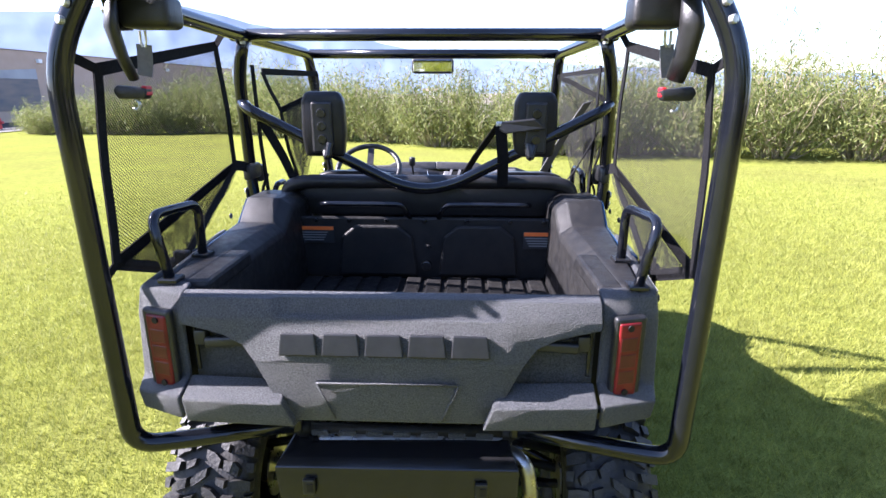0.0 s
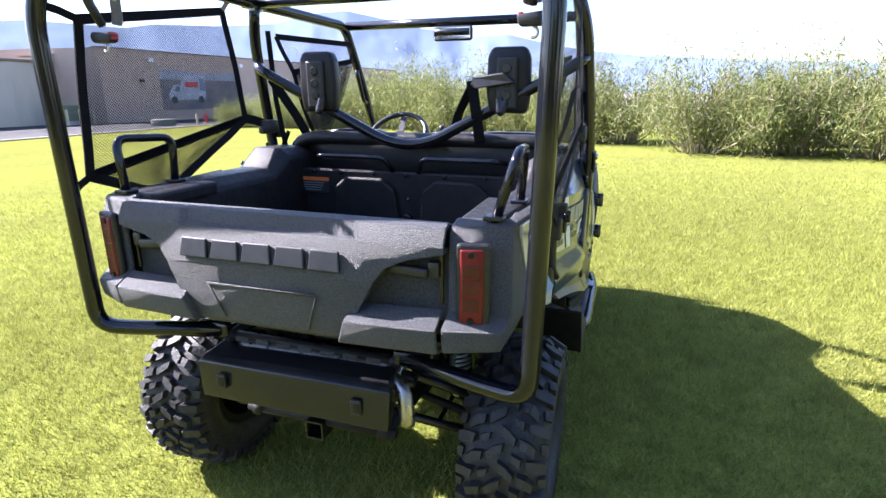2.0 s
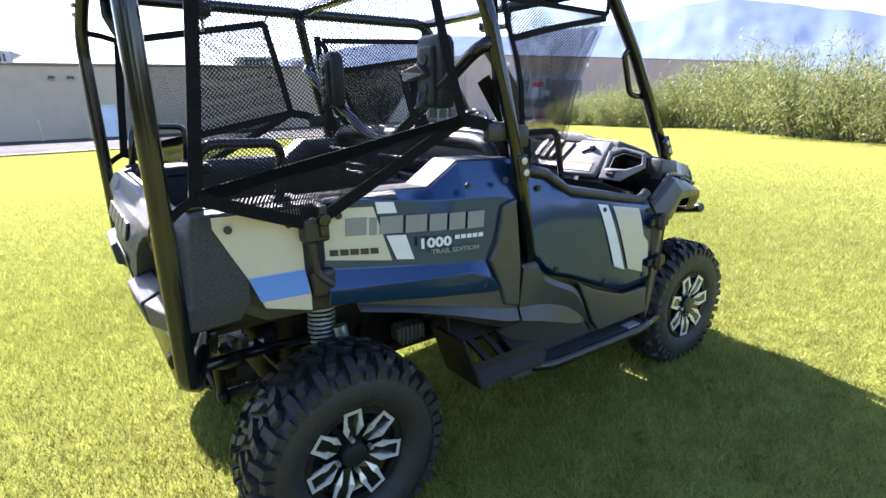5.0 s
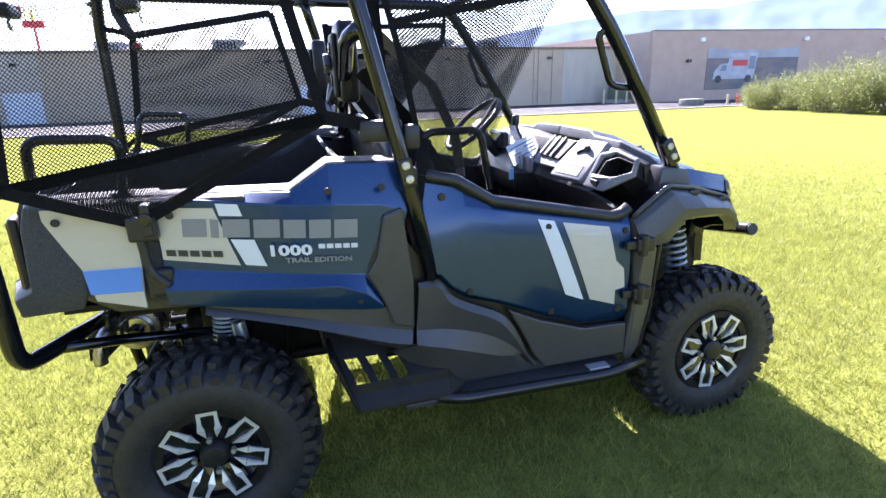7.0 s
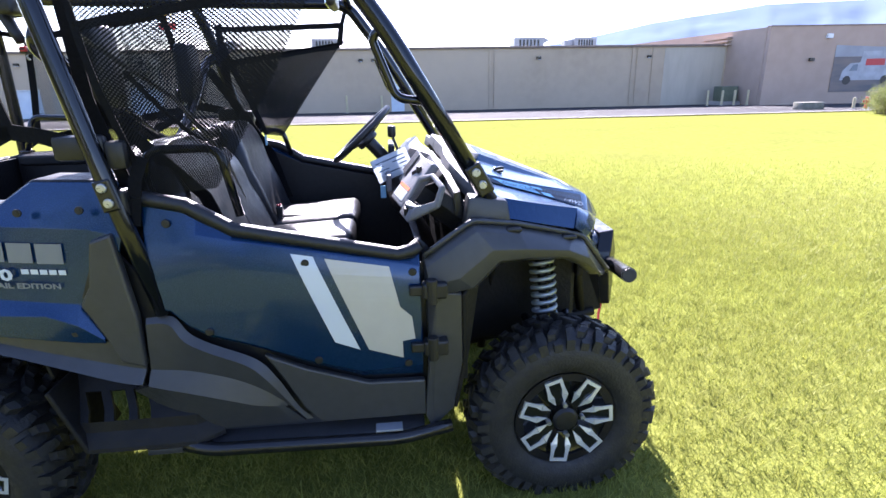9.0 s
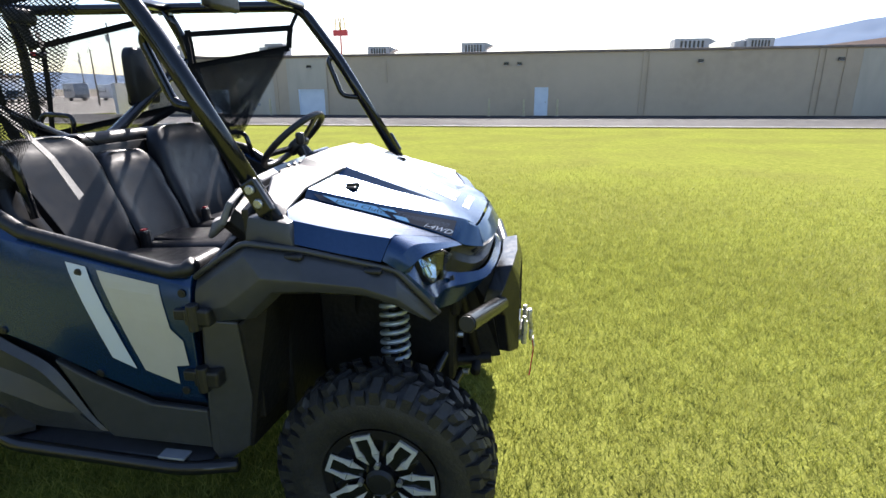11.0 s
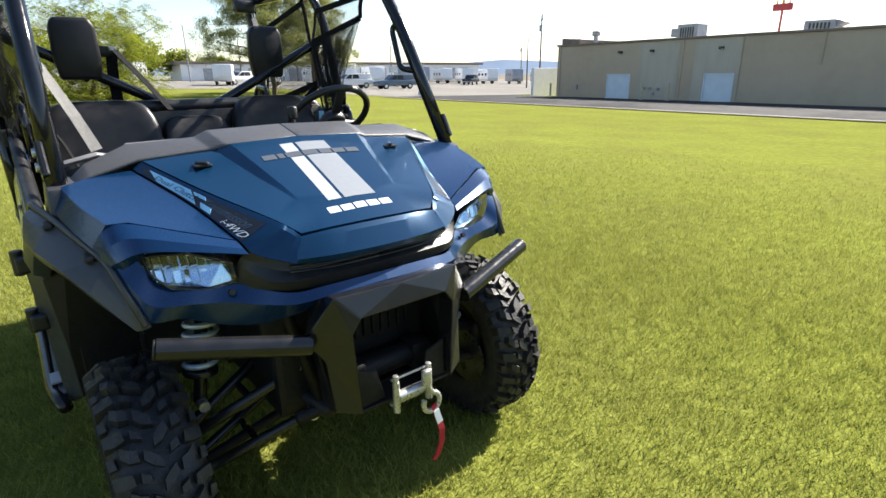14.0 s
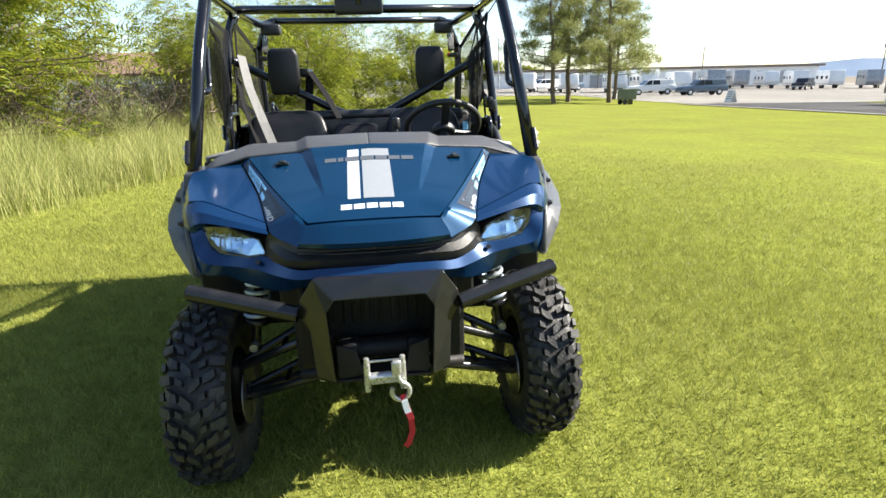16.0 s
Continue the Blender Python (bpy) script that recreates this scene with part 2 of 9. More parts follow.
GREENB = mat("green_cabinet", (0.13, 0.15, 0.10), 0.6, second=(0.09, 0.11, 0.07), scale=5, mix=0.7)
MURALVAN = mat("mural_van", (0.42, 0.44, 0.47), 0.6, second=(0.30, 0.31, 0.33), scale=1.6, mix=0.9)
BLOCKC = mat("mossy_concrete", (0.15, 0.155, 0.115), 0.95, second=(0.24, 0.23, 0.20), scale=4, mix=0.8, bump=0.4, bscale=40)
MURAL = mat("mural_ground", (0.20, 0.165, 0.145), 0.6, second=(0.11, 0.115, 0.125), scale=0.9, mix=1.0, stretch=(1, 0.6, 2.2))
MURALSKY = mat("mural_sky", (0.34, 0.36, 0.38), 0.6, second=(0.26, 0.27, 0.29), scale=0.8, mix=0.8)
YELLOW = mat("sign_yellow", (0.75, 0.45, 0.03), 0.5, second=(0.65, 0.38, 0.02), scale=5, mix=0.5)
SIGNRED = mat("sign_red", (0.50, 0.05, 0.05), 0.5, second=(0.42, 0.04, 0.04), scale=5, mix=0.5)
# Distance haze is put into the hills' blue base colour.
HILL = mat("far_hills_hazed", (0.142, 0.188, 0.262), 1.0, second=(0.152, 0.192, 0.256), scale=0.012, mix=0.7, coarse=(0.135, 0.178, 0.258), cscale=0.004, cmix=0.5, spec=0.0)
VALLEY = mat("valley_floor", (0.215, 0.185, 0.165), 1.0, second=(0.11, 0.125, 0.07), scale=0.02, mix=0.9, coarse=(0.25, 0.215, 0.20), cscale=0.004, cmix=0.9, spec=0.0, stretch=(0.3, 1, 1))
NET = mat("net_cord", (0.008, 0.008, 0.009), 0.8, second=(0.014, 0.014, 0.015), scale=60, mix=0.5, spec=0.2)
POLEW = mat("weathered_pole", (0.14, 0.12, 0.10), 0.9, second=(0.09, 0.08, 0.07), scale=4, mix=0.7)


# ---- building blocks ----
def bm_new():
    return bmesh.new()


def finish(name, bm, material, smooth=False, auto=None):
    bmesh.ops.recalc_face_normals(bm, faces=bm.faces[:])
    me = bpy.data.meshes.new(name)
    bm.to_mesh(me)
    bm.free()
    me.materials.append(material)
    if smooth or auto:
        for p in me.polygons:
            p.use_smooth = True
    if auto:
        me.set_sharp_from_angle(angle=radians(auto))
    return me


SINGLE = {"piping", "guard_slat", "shield_rib", "rail_foot", "wall_section", "louvre", "door_rib", "reflector_facet"}


def islands(bm):
    """The loose pieces of a bmesh, each as a bmesh of its own."""
    bm.verts.index_update()
    seen, out = set(), []
    for v in bm.verts:
        if v in seen:
            continue
        stack, group = [v], {v}
        while stack:
            for e in stack.pop().link_edges:
                for w in e.verts:
                    if w not in group:
                        group.add(w)
                        stack.append(w)
        seen |= group
        b = bmesh.new()
        m = {w: b.verts.new(w.co) for w in sorted(group, key=lambda q: q.index)}
        for f in {f for w in group for f in w.link_faces}:
            b.faces.new([m[w] for w in f.verts])
        out.append(b)
    bm.free()
    return out


def part(name, bm, material, parent, label="", smooth=False, auto=None):
    """Link a bmesh as one mesh object under a thing or a part; coordinates are the thing's own."""
    if name in SINGLE:
        obs = []
        for piece in islands(bm):
            ob = new(name, finish(name, piece, material, smooth, auto))
            ob.parent = parent
            obs.append(tagged(ob, label))
        return obs[0]
    ob = new(name, bm if isinstance(bm, bpy.types.Mesh) else finish(name, bm, material, smooth, auto))
    ob.parent = parent
    return tagged(ob, label)


def thing(name, label, category, group="", at=(0, 0, 0), kind=""):
    ob = new(name)
    ob.empty_display_size = 0.2
    ob.matrix_basis = Matrix.Translation(at)
    return tagged(ob, label, category, group, kind)


def solo(name, bm, material, label, category, group="", kind="", smooth=False, auto=None):
    return tagged(new(name, finish(name, bm, material, smooth, auto)), label, category, group, kind)


def bevel(bm, width, segs=2, angle=25):
    es = [e for e in bm.edges if len(e.link_faces) == 2 and e.calc_face_angle(0) > radians(angle)]
    if es and width:
        bmesh.ops.bevel(bm, geom=es, offset=width, segments=segs, affect="EDGES", profile=0.5, clamp_overlap=True)
    return bm


def box(bm, c, s, r=0.0, segs=2, turn=None):
    """A box of centre c and size s, its edges rounded by r."""
    b = bmesh.new()
    bmesh.ops.create_cube(b, size=1.0)
    for v in b.verts:
        v.co = Vector((v.co.x * s[0], v.co.y * s[1], v.co.z * s[2]))
    if r:
        bevel(b, r, segs)
    m = Matrix.Translation(c) @ (turn.to_4x4() if turn else Matrix.Identity(4))
    merge(bm, b, m)
    return bm


def merge(bm, other, m=None):
    me = bpy.data.meshes.new("tmp")
    if m is not None:
        other.transform(m)
    other.to_mesh(me)
    other.free()
    bm.from_mesh(me)
    bpy.data.meshes.remove(me)
    return bm


def prism(bm, pts, depth, r=0.0, segs=2):
    """A plate: the outline pts (3D, nearly flat) thickened by the vector depth."""
    b = bmesh.new()
    vs = [b.verts.new(p) for p in pts]
    f = b.faces.new(vs)
    out = bmesh.ops.extrude_face_region(b, geom=[f])
    for v in out["geom"]:
        if isinstance(v, bmesh.types.BMVert):
            v.co += Vector(depth)
    bmesh.ops.recalc_face_normals(b, faces=b.faces[:])
    if r:
        bevel(b, r, segs)
    return merge(bm, b)


def shell(bm, verts, faces, thick, r=0.004, segs=2):
    """A faceted sheet given by its corners and faces, thickened inwards and with softened edges."""
    b = bmesh.new()
    vs = [b.verts.new(v) for v in verts]
    for f in faces:
        b.faces.new([vs[i] for i in f])
    bmesh.ops.recalc_face_normals(b, faces=b.faces[:])
    bmesh.ops.solidify(b, geom=b.faces[:], thickness=thick)
    bmesh.ops.recalc_face_normals(b, faces=b.faces[:])
    if r:
        bevel(b, r, segs, 12)
    return merge(bm, b)


def mirrored(bm):
    """Adds the mirror image across the vehicle's middle."""
    b = bm.copy()
    b.transform(Matrix.Diagonal((-1, 1, 1, 1)))
    bmesh.ops.reverse_faces(b, faces=b.faces[:])
    return merge(bm, b)


def rounded(pts, r, n=6):
    """A line whose corners are rounded with radius r."""
    pts = [Vector(p) for p in pts]
    out = [pts[0]]
    for a, b, c in zip(pts, pts[1:], pts[2:]):
        d1, d2 = (a - b), (c - b)
        k = min(r, d1.length * 0.48, d2.length * 0.48)
        p, q = b + d1.normalized() * k, b + d2.normalized() * k
        for i in range(n + 1):
            t = i / n
            out.append((1 - t) ** 2 * p + 2 * t * (1 - t) * b + t * t * q)
    out.append(pts[-1])
    return out


def tube(bm, pts, rad, bend=0.0, sides=12, caps=True, flat=1.0):
    """A round bar along a line; flat below 1 squeezes it into a strap."""
    pts = rounded(pts, bend) if bend else [Vector(p) for p in pts]
    rads = rad if isinstance(rad, (list, tuple)) else [rad] * len(pts)
    rings, up = [], None
    for i, p in enumerate(pts):
        d = (pts[min(i + 1, len(pts) - 1)] - pts[max(i - 1, 0)]).normalized()
        if up is None:
            up = d.orthogonal().normalized()
        up = (up - d * up.dot(d)).normalized()
        w = d.cross(up)
        rings.append([bm.verts.new(p + rads[i] * (up * math.cos(a) * flat + w * math.sin(a))) for a in [2 * math.pi * s / sides for s in range(sides)]])
    for a, b in zip(rings, rings[1:]):
        for s in range(sides):
            bm.faces.new((a[s], a[(s + 1) % sides], b[(s + 1) % sides], b[s]))
    if caps:
        bm.faces.new(rings[0][::-1])
        bm.faces.new(rings[-1])
    return bm


def strap(bm, pts, width, across, thick=0.003):
    """A flat band along a line, its width lying along the vector across."""
    pts, across = [Vector(p) for p in pts], Vector(across).normalized()
    rows = []
    for i, p in enumerate(pts):
        d = (pts[min(i + 1, len(pts) - 1)] - pts[max(i - 1, 0)]).normalized()
        a = (across - d * across.dot(d)).normalized()
        nrm = d.cross(a) * thick / 2
        rows.append([bm.verts.new(p + a * s * width / 2 + nrm * q) for s, q in ((-1, -1), (1, -1), (1, 1), (-1, 1))])
    for a, b in zip(rows, rows[1:]):
        for s in range(4):
            bm.faces.new((a[s], a[(s + 1) % 4], b[(s + 1) % 4], b[s]))
    bm.faces.new(rows[0][::-1])
    bm.faces.new(rows[-1])
    return bm


def disc(bm, c, axis, rad, depth, sides=16, r=0.0):
    """A short cylinder centred at c along axis."""
    b = bmesh.new()
    bmesh.ops.create_cone(b, cap_ends=True, segments=sides, radius1=rad, radius2=rad, depth=depth)
    if r:
        bevel(b, r, 2, 40)
    q = Vector((0, 0, 1)).rotation_difference(Vector(axis)).to_matrix().to_4x4()
    return merge(bm, b, Matrix.Translation(c) @ q)


def lathe(bm, profile, sides=48, m=None):
    """Turns (radius, along) pairs round the x axis; closed in itself."""
    rings = [[bm.verts.new((a, rr * math.cos(t), rr * math.sin(t))) for t in [2 * math.pi * s / sides for s in range(sides)]] for rr, a in profile]
    for a, b in zip(rings, rings[1:] + rings[:1]):
        for s in range(sides):
            bm.faces.new((a[s], a[(s + 1) % sides], b[(s + 1) % sides], b[s]))
    if m is not None:
        bm.transform(m)
    return bm


def lettering(name, text, size, m, material, parent, label="", depth=0.001, squeeze=1.0, bold=0.0):
    """Flat letters in the built-in font, as a mesh."""
    cu = bpy.data.curves.new("tmp", "FONT")
    cu.body, cu.size, cu.extrude, cu.resolution_u, cu.offset = text, size, depth, 2, bold
    ob = bpy.data.objects.new("tmp", cu)
    me = bpy.data.meshes.new_from_object(ob)
    bpy.data.objects.remove(ob)
    me.transform(m @ Matrix.Diagonal((squeeze, 1, 1, 1)))
    me.materials.append(material)
    return part(name, me, material, parent, label)


def ground_z(x, y):
    """The height of the ground: a faint slope down to the building, a low swell ahead of the vehicle, a rise beyond the pines."""
    swell = 0.021 * float(np.interp(y, [-9.0, -0.6, 3.6, 15.0], [0.0, -0.6, 3.6, 0.0])) * float(np.interp(x, [-14.0, -4.0, 4.0, 14.0], [0.0, 1.0, 1.0, 0.0]))
    return 0.0189 * max(-150.0, min(60.0, x)) + swell + 0.0035 * max(0.0, min(150.0, -y)) + 0.018 * max(0.0, min(120.0, -45.0 - y))


# ---- ground, road, far land ----
def ground_sheet():
    xs = sorted({-4000, -2500, -1500, -800, -400, -250, *range(-150, 61, 6), *range(-14, 15), 100, 200, 400, 800, 1500, 2500, 4000})
    ys = sorted({-4000, -2500, -1500, -800, -400, -250, *range(-168, 67, 6), *range(-12, 17), 3.6, -0.6, 100, 200, 400, 800, 1500, 2500, 4000})
    bm = bm_new()
    g = [[bm.verts.new((x, y, ground_z(x, y))) for x in xs] for y in ys]
    for a, b in zip(g, g[1:]):
        for i in range(len(xs) - 1):
            bm.faces.new((a[i], a[i + 1], b[i + 1], b[i]))
    me = finish("ground", bm, LAWN, True)
    me.materials.append(VALLEY)
    for p in me.polygons:
        p.material_index = int(p.center.y > 30 or p.center.x > 30 or p.center.x < -60)
    return tagged(new("ground", me), "mown green lawn sloping gently, with paler dry patches", "lawn", kind="structure")


ground_sheet()


def strip(name, x0, x1, y0, y1, lift, thick, material, label, category, step=6.0):
    """A paved slab that follows the ground, with real edges."""
    n = max(1, int(abs(y1 - y0) / step))
    nx = max(1, int(abs(x1 - x0) / step))
    bm = bm_new()
    g = [[bm.verts.new((x0 + (x1 - x0) * j / nx, y0 + (y1 - y0) * i / n, ground_z(x0 + (x1 - x0) * j / nx, y0 + (y1 - y0) * i / n) + lift)) for j in range(nx + 1)]
         for i in range(n + 1)]
    for a, b in zip(g, g[1:]):
        for j in range(nx):
            bm.faces.new((a[j], a[j + 1], b[j + 1], b[j]))
    bmesh.ops.solidify(bm, geom=bm.faces[:], thickness=thick)
    return tagged(new(name, finish(name, bm, material)), label, category, kind="structure")


strip("road", -39.4, -24.9, -36, 62, 0.03, 0.2, ASPHALT, "dark asphalt service lane along the building", "road")
strip("pavement", -24.9, -24.1, -36, 40, 0.05, 0.2, CONCRETE, "pale worn concrete edge strip beside the lawn", "kerb")
strip("lot", -140, -26, -150, -36.1, 0.03, 0.2, LOT, "pale gravel and concrete parking lot", "parking lot")
strip("lot_east", -26, 12, -150, -62, 0.025, 0.2, LOT, "pale gravel parking lot beyond the pines", "parking lot")


def hills(name, profile, dist, seed, material, label, base=-60.0):
    """A far ridge: bearings (degrees left of straight ahead) and heights in degrees, folded into spurs and gullies."""
    a0, a1 = profile[0][0], profile[-1][0]
    n, rows = 420, 22
    bm = bm_new()
    g = []
    for j in range(rows + 1):
        v = j / rows
        row = []
        for i in range(n + 1):
            a = a0 + (a1 - a0) * i / n
            h = np.interp(a, [p[0] for p in profile], [p[1] for p in profile])
            d = dist * (0.62 + 0.38 * v)
            x, y = -math.sin(radians(a)) * d, math.cos(radians(a)) * d
            ztop = dist * math.tan(radians(max(0.12, h)))
            spur = 1 - 2 * abs(noise.fractal(Vector((x / 330, y / 330, seed)), 0.9, 2.1, 5))
            z = base + (ztop - base) * v ** 1.25 + 15 * spur * min(1.0, h / 3.5) * math.sqrt(v) * (1 - 0.82 * v ** 6)
            row.append(bm.verts.new((-math.sin(radians(a)) * d, math.cos(radians(a)) * d, z)))
        g.append(row)
    for p, q in zip(g, g[1:]):
        for i in range(n):
            bm.faces.new((p[i], p[i + 1], q[i + 1], q[i]))
    return tagged(new(name, finish(name, bm, material, True)), label, "mountains", kind="structure")


# Both ridges carry their haze as paint; the air itself is clear.
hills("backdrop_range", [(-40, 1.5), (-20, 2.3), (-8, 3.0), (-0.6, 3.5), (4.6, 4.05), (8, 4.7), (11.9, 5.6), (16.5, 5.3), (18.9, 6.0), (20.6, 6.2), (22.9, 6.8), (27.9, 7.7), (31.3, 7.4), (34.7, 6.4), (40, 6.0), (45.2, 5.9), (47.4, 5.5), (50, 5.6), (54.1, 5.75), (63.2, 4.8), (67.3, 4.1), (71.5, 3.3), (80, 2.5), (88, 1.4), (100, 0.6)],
      3400, 2.0, HILL, "mountain range across the valley, distance haze painted in blue")
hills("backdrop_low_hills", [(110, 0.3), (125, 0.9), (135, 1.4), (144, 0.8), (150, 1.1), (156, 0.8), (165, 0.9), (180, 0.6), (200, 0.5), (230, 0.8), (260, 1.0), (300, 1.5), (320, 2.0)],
      3800, 7.0, HILL, "low hills on the horizon, distance haze painted in blue")


# ---- the long low building and the taller hall beside it ----
WX, WZ, EAVE = -39.5, -0.75, 3.72


def wall_box(bm, x0, x1, y0, y1, z0, z1):
    return box(bm, ((x0 + x1) / 2, (y0 + y1) / 2, (z0 + z1) / 2), (abs(x1 - x0), abs(y1 - y0), abs(z1 - z0)))


def long_building():
    t = thing("warehouse", "long low tan stucco warehouse with flat roof", "building", at=(WX, 0, WZ), kind="structure")
    o = Vector((WX, 0, WZ))

    def at(bm):
        bm.transform(Matrix.Translation(-o))
        return bm
    holes = [(-24.55, -22.35, 2.05), (-16.35, -14.2, 2.05), (2.12, 3.1, 2.05)]
    bm = bm_new()
    y = -29.9
    for a, b, h in holes:
        wall_box(bm, WX - 0.3, WX, y, a, WZ - 0.4, EAVE)
        wall_box(bm, WX - 0.3, WX, a, b, WZ + h, EAVE)
        wall_box(bm, WX - 0.3, WX, a, b, WZ - 0.4, WZ + 0.02)
        y = b
    wall_box(bm, WX - 0.3, WX, y, 30.2, WZ - 0.4, EAVE)
    wall_box(bm, WX - 25, WX - 0.3, -29.9, -29.6, WZ - 0.4, EAVE)
    part("wall_section", at(bm), STUCCO, t, "tan stucco wall with faint stains")
    bm = bm_new()
    wall_box(bm, WX - 25, WX - 0.31, -29.59, 30.2, EAVE - 0.2, EAVE - 0.02)
    part("roof", at(bm), FASCIA, t)
    bm = bm_new()
    box(bm, (WX + 0.04, 0.1, EAVE + 0.03), (0.22, 60.2, 0.16), 0.02)
    part("fascia", at(bm), FASCIA, t, "dark brown roof edge strip")
    bm = bm_new()
    box(bm, (WX - 6, -29.4, EAVE + 0.35), (12, 0.25, 0.55), 0.02)
    box(bm, (WX - 0.2, -28.6, EAVE + 0.3), (0.25, 1.8, 0.42), 0.02)
    part("parapet", at(bm), FASCIA, t)
    for a, b, h in holes:
        bm = bm_new()
        wall_box(bm, WX - 0.16, WX - 0.10, a + 0.06, b - 0.06, WZ + 0.03, WZ + h - 0.06)
        d = part("door", at(bm), DOORP, t, "pale blue painted metal door")
        bm = bm_new()
        for q in (a + 0.03, b - 0.03):
            wall_box(bm, WX - 0.2, WX + 0.02, q - 0.03, q + 0.03, WZ, WZ + h)
        wall_box(bm, WX - 0.2, WX + 0.02, a + 0.06, b - 0.06, WZ + h - 0.06, WZ + h)
        part("door_frame", at(bm), DOORP, d)
        if b - a > 1.5:
            bm = bm_new()
            for i in range(1, 9):
                box(bm, (WX - 0.098, (a + b) / 2, WZ + i * h / 9), (0.012, b - a - 0.14, 0.02))
            part("door_rib", at(bm), DOORP, d)
        else:
            bm = bm_new()
            disc(bm, (WX - 0.07, b - 0.16, WZ + 1.0), (1, 0, 0), 0.035, 0.06)
            part("door_knob", at(bm), ZINC, d)
    for y0, y1, mtl in ((-21.6, -18.4, PANELW), (-17.2, -13.96, PANELW), (23.4, 29.4, PANELW)):
        bm = bm_new()
        segs = [(y0, y1)] if y0 != -17.2 else [(y0, -16.4), (-14.15, y1)]
        for a, b in segs:
            wall_box(bm, WX, WX + 0.02, a, b, WZ + 0.02, EAVE - 0.12)
        if y0 == -17.2:
            wall_box(bm, WX, WX + 0.02, -16.4, -14.15, WZ + 2.1, EAVE - 0.12)
        part("wall_panel", at(bm), mtl, t, "paler stucco infill panel")
    for y0, w in ((-18.15, 0.16), (-13.9, 0.08), (-9.1, 0.1), (9.6, 0.12), (9.95, 0.05), (20.8, 0.14), (21.15, 0.06), (22.4, 0.05), (28.4, 0.12), (-29.6, 0.1)):
        bm = bm_new()
        top, low = EAVE - 0.06, WZ + 0.02
        if y0 == -9.1:
            low = EAVE - 2.0
        box(bm, (WX + 0.045, y0, (top + low) / 2), (0.09, w, top - low), 0.015)
        part("downpipe", at(bm), STUCCO, t, "tan painted downpipe")
    for y0 in (-20.6, -15.3, -0.0, 0.95, 13.35, 22.1, -23.4):
        bm = bm_new()
        box(bm, (WX + 0.1, y0, EAVE - 0.75), (0.2, 0.34, 0.2), 0.03)
        l = part("wall_light", at(bm), SATIN, t, "dark wall-pack light")
        bm = bm_new()
        box(bm, (WX + 0.14, y0, EAVE - 0.86), (0.14, 0.26, 0.02))
        part("lens", at(bm), WHITE, l)
    for y0, zz in ((-21.0, 0.95), (-20.5, 0.95), (-20.2, 0.55), (-19.8, 0.9), (-27.6, 0.9), (-27.6, 1.1)):
        bm = bm_new()
        box(bm, (WX + 0.08, y0, WZ + zz), (0.16, 0.2, 0.2), 0.02)
        part("meter_box", at(bm), GALV, t)
    return t


long_building()


def roof_unit(y, w, h, hood=False, x=WX - 3.0):
    t = thing("rooftop_unit", "grey galvanised rooftop air-conditioning unit", "air conditioner", "rooftop units", at=(x, y, EAVE - 0.02), kind="structure")
    bm = bm_new()
    box(bm, (0, 0, h / 2), (1.6, w, h), 0.04)
    b = part("casing", bm, GALV, t)
    bm = bm_new()
    for i in range(6):
        box(bm, (0.815, -w * 0.3 + i * w * 0.12, h * 0.5), (0.03, w * 0.06, h * 0.6))
    part("louvre", bm, SATIN, b)
    if hood:
        bm = bm_new()
        prism(bm, [(-0.6, w / 2, h), (-0.6, w / 2 + 0.55, h * 0.75), (-0.6, w / 2, h * 0.45)], (1.2, 0, 0), 0.01)
        part("hood", bm, GALV, t)
    else:
        bm = bm_new()
        box(bm, (0, -w / 2 - 0.35, h * 0.55), (0.9, 0.7, h * 0.5), 0.03)
        part("duct", bm, GALV, t)


for y, w, h, hd in ((-19.2, 1.6, 1.2, False), (-10.3, 1.8, 0.8, True), (-2.7, 1.9, 0.95, True), (13.2, 2.4, 0.9, True), (17.8, 1.8, 0.85, False)):
    roof_unit(y, w, h, hd)
vent = thing("roof_vent", "small grey roof turbine vent", "vent", at=(WX - 2, -27.4, EAVE - 0.02), kind="structure")
vb = bm_new()
disc(vb, (0, 0, 0.5), (0, 0, 1), 0.2, 1.0)
part("stack", vb, GALV, vent)
vb = bm_new()
disc(vb, (0, 0, 1.0), (0, 0, 1), 0.36, 0.4, 16, 0.1)
part("turbine", vb, GALV, vent)


def bollard(x, y, h=1.0, red=False, material=None):
    z = ground_z(x, y) + 0.02
    t = thing("bollard", "cream painted steel bollard" if not red else "red fire hydrant post", "bollard" if not red else "hydrant", "bollards", at=(x, y, z), kind="structure")
    bm = bm_new()
    disc(bm, (0, 0, h / 2), (0, 0, 1), 0.085, h, 14, 0.03)
    part("post", bm, material or (SIGNRED if red else BOLLARD), t)
    bm = bm_new()
    disc(bm, (0, 0, 0.02), (0, 0, 1), 0.14, 0.04, 14)
    part("collar", bm, CONCRETE, t)
    if red:
        bm = bm_new()
        disc(bm, (0, 0, h - 0.25), (0, 1, 0), 0.07, 0.42, 10)
        disc(bm, (0.1, 0, h - 0.25), (1, 0, 0), 0.08, 0.2, 10)
        part("nozzle", bm, SIGNRED, t)


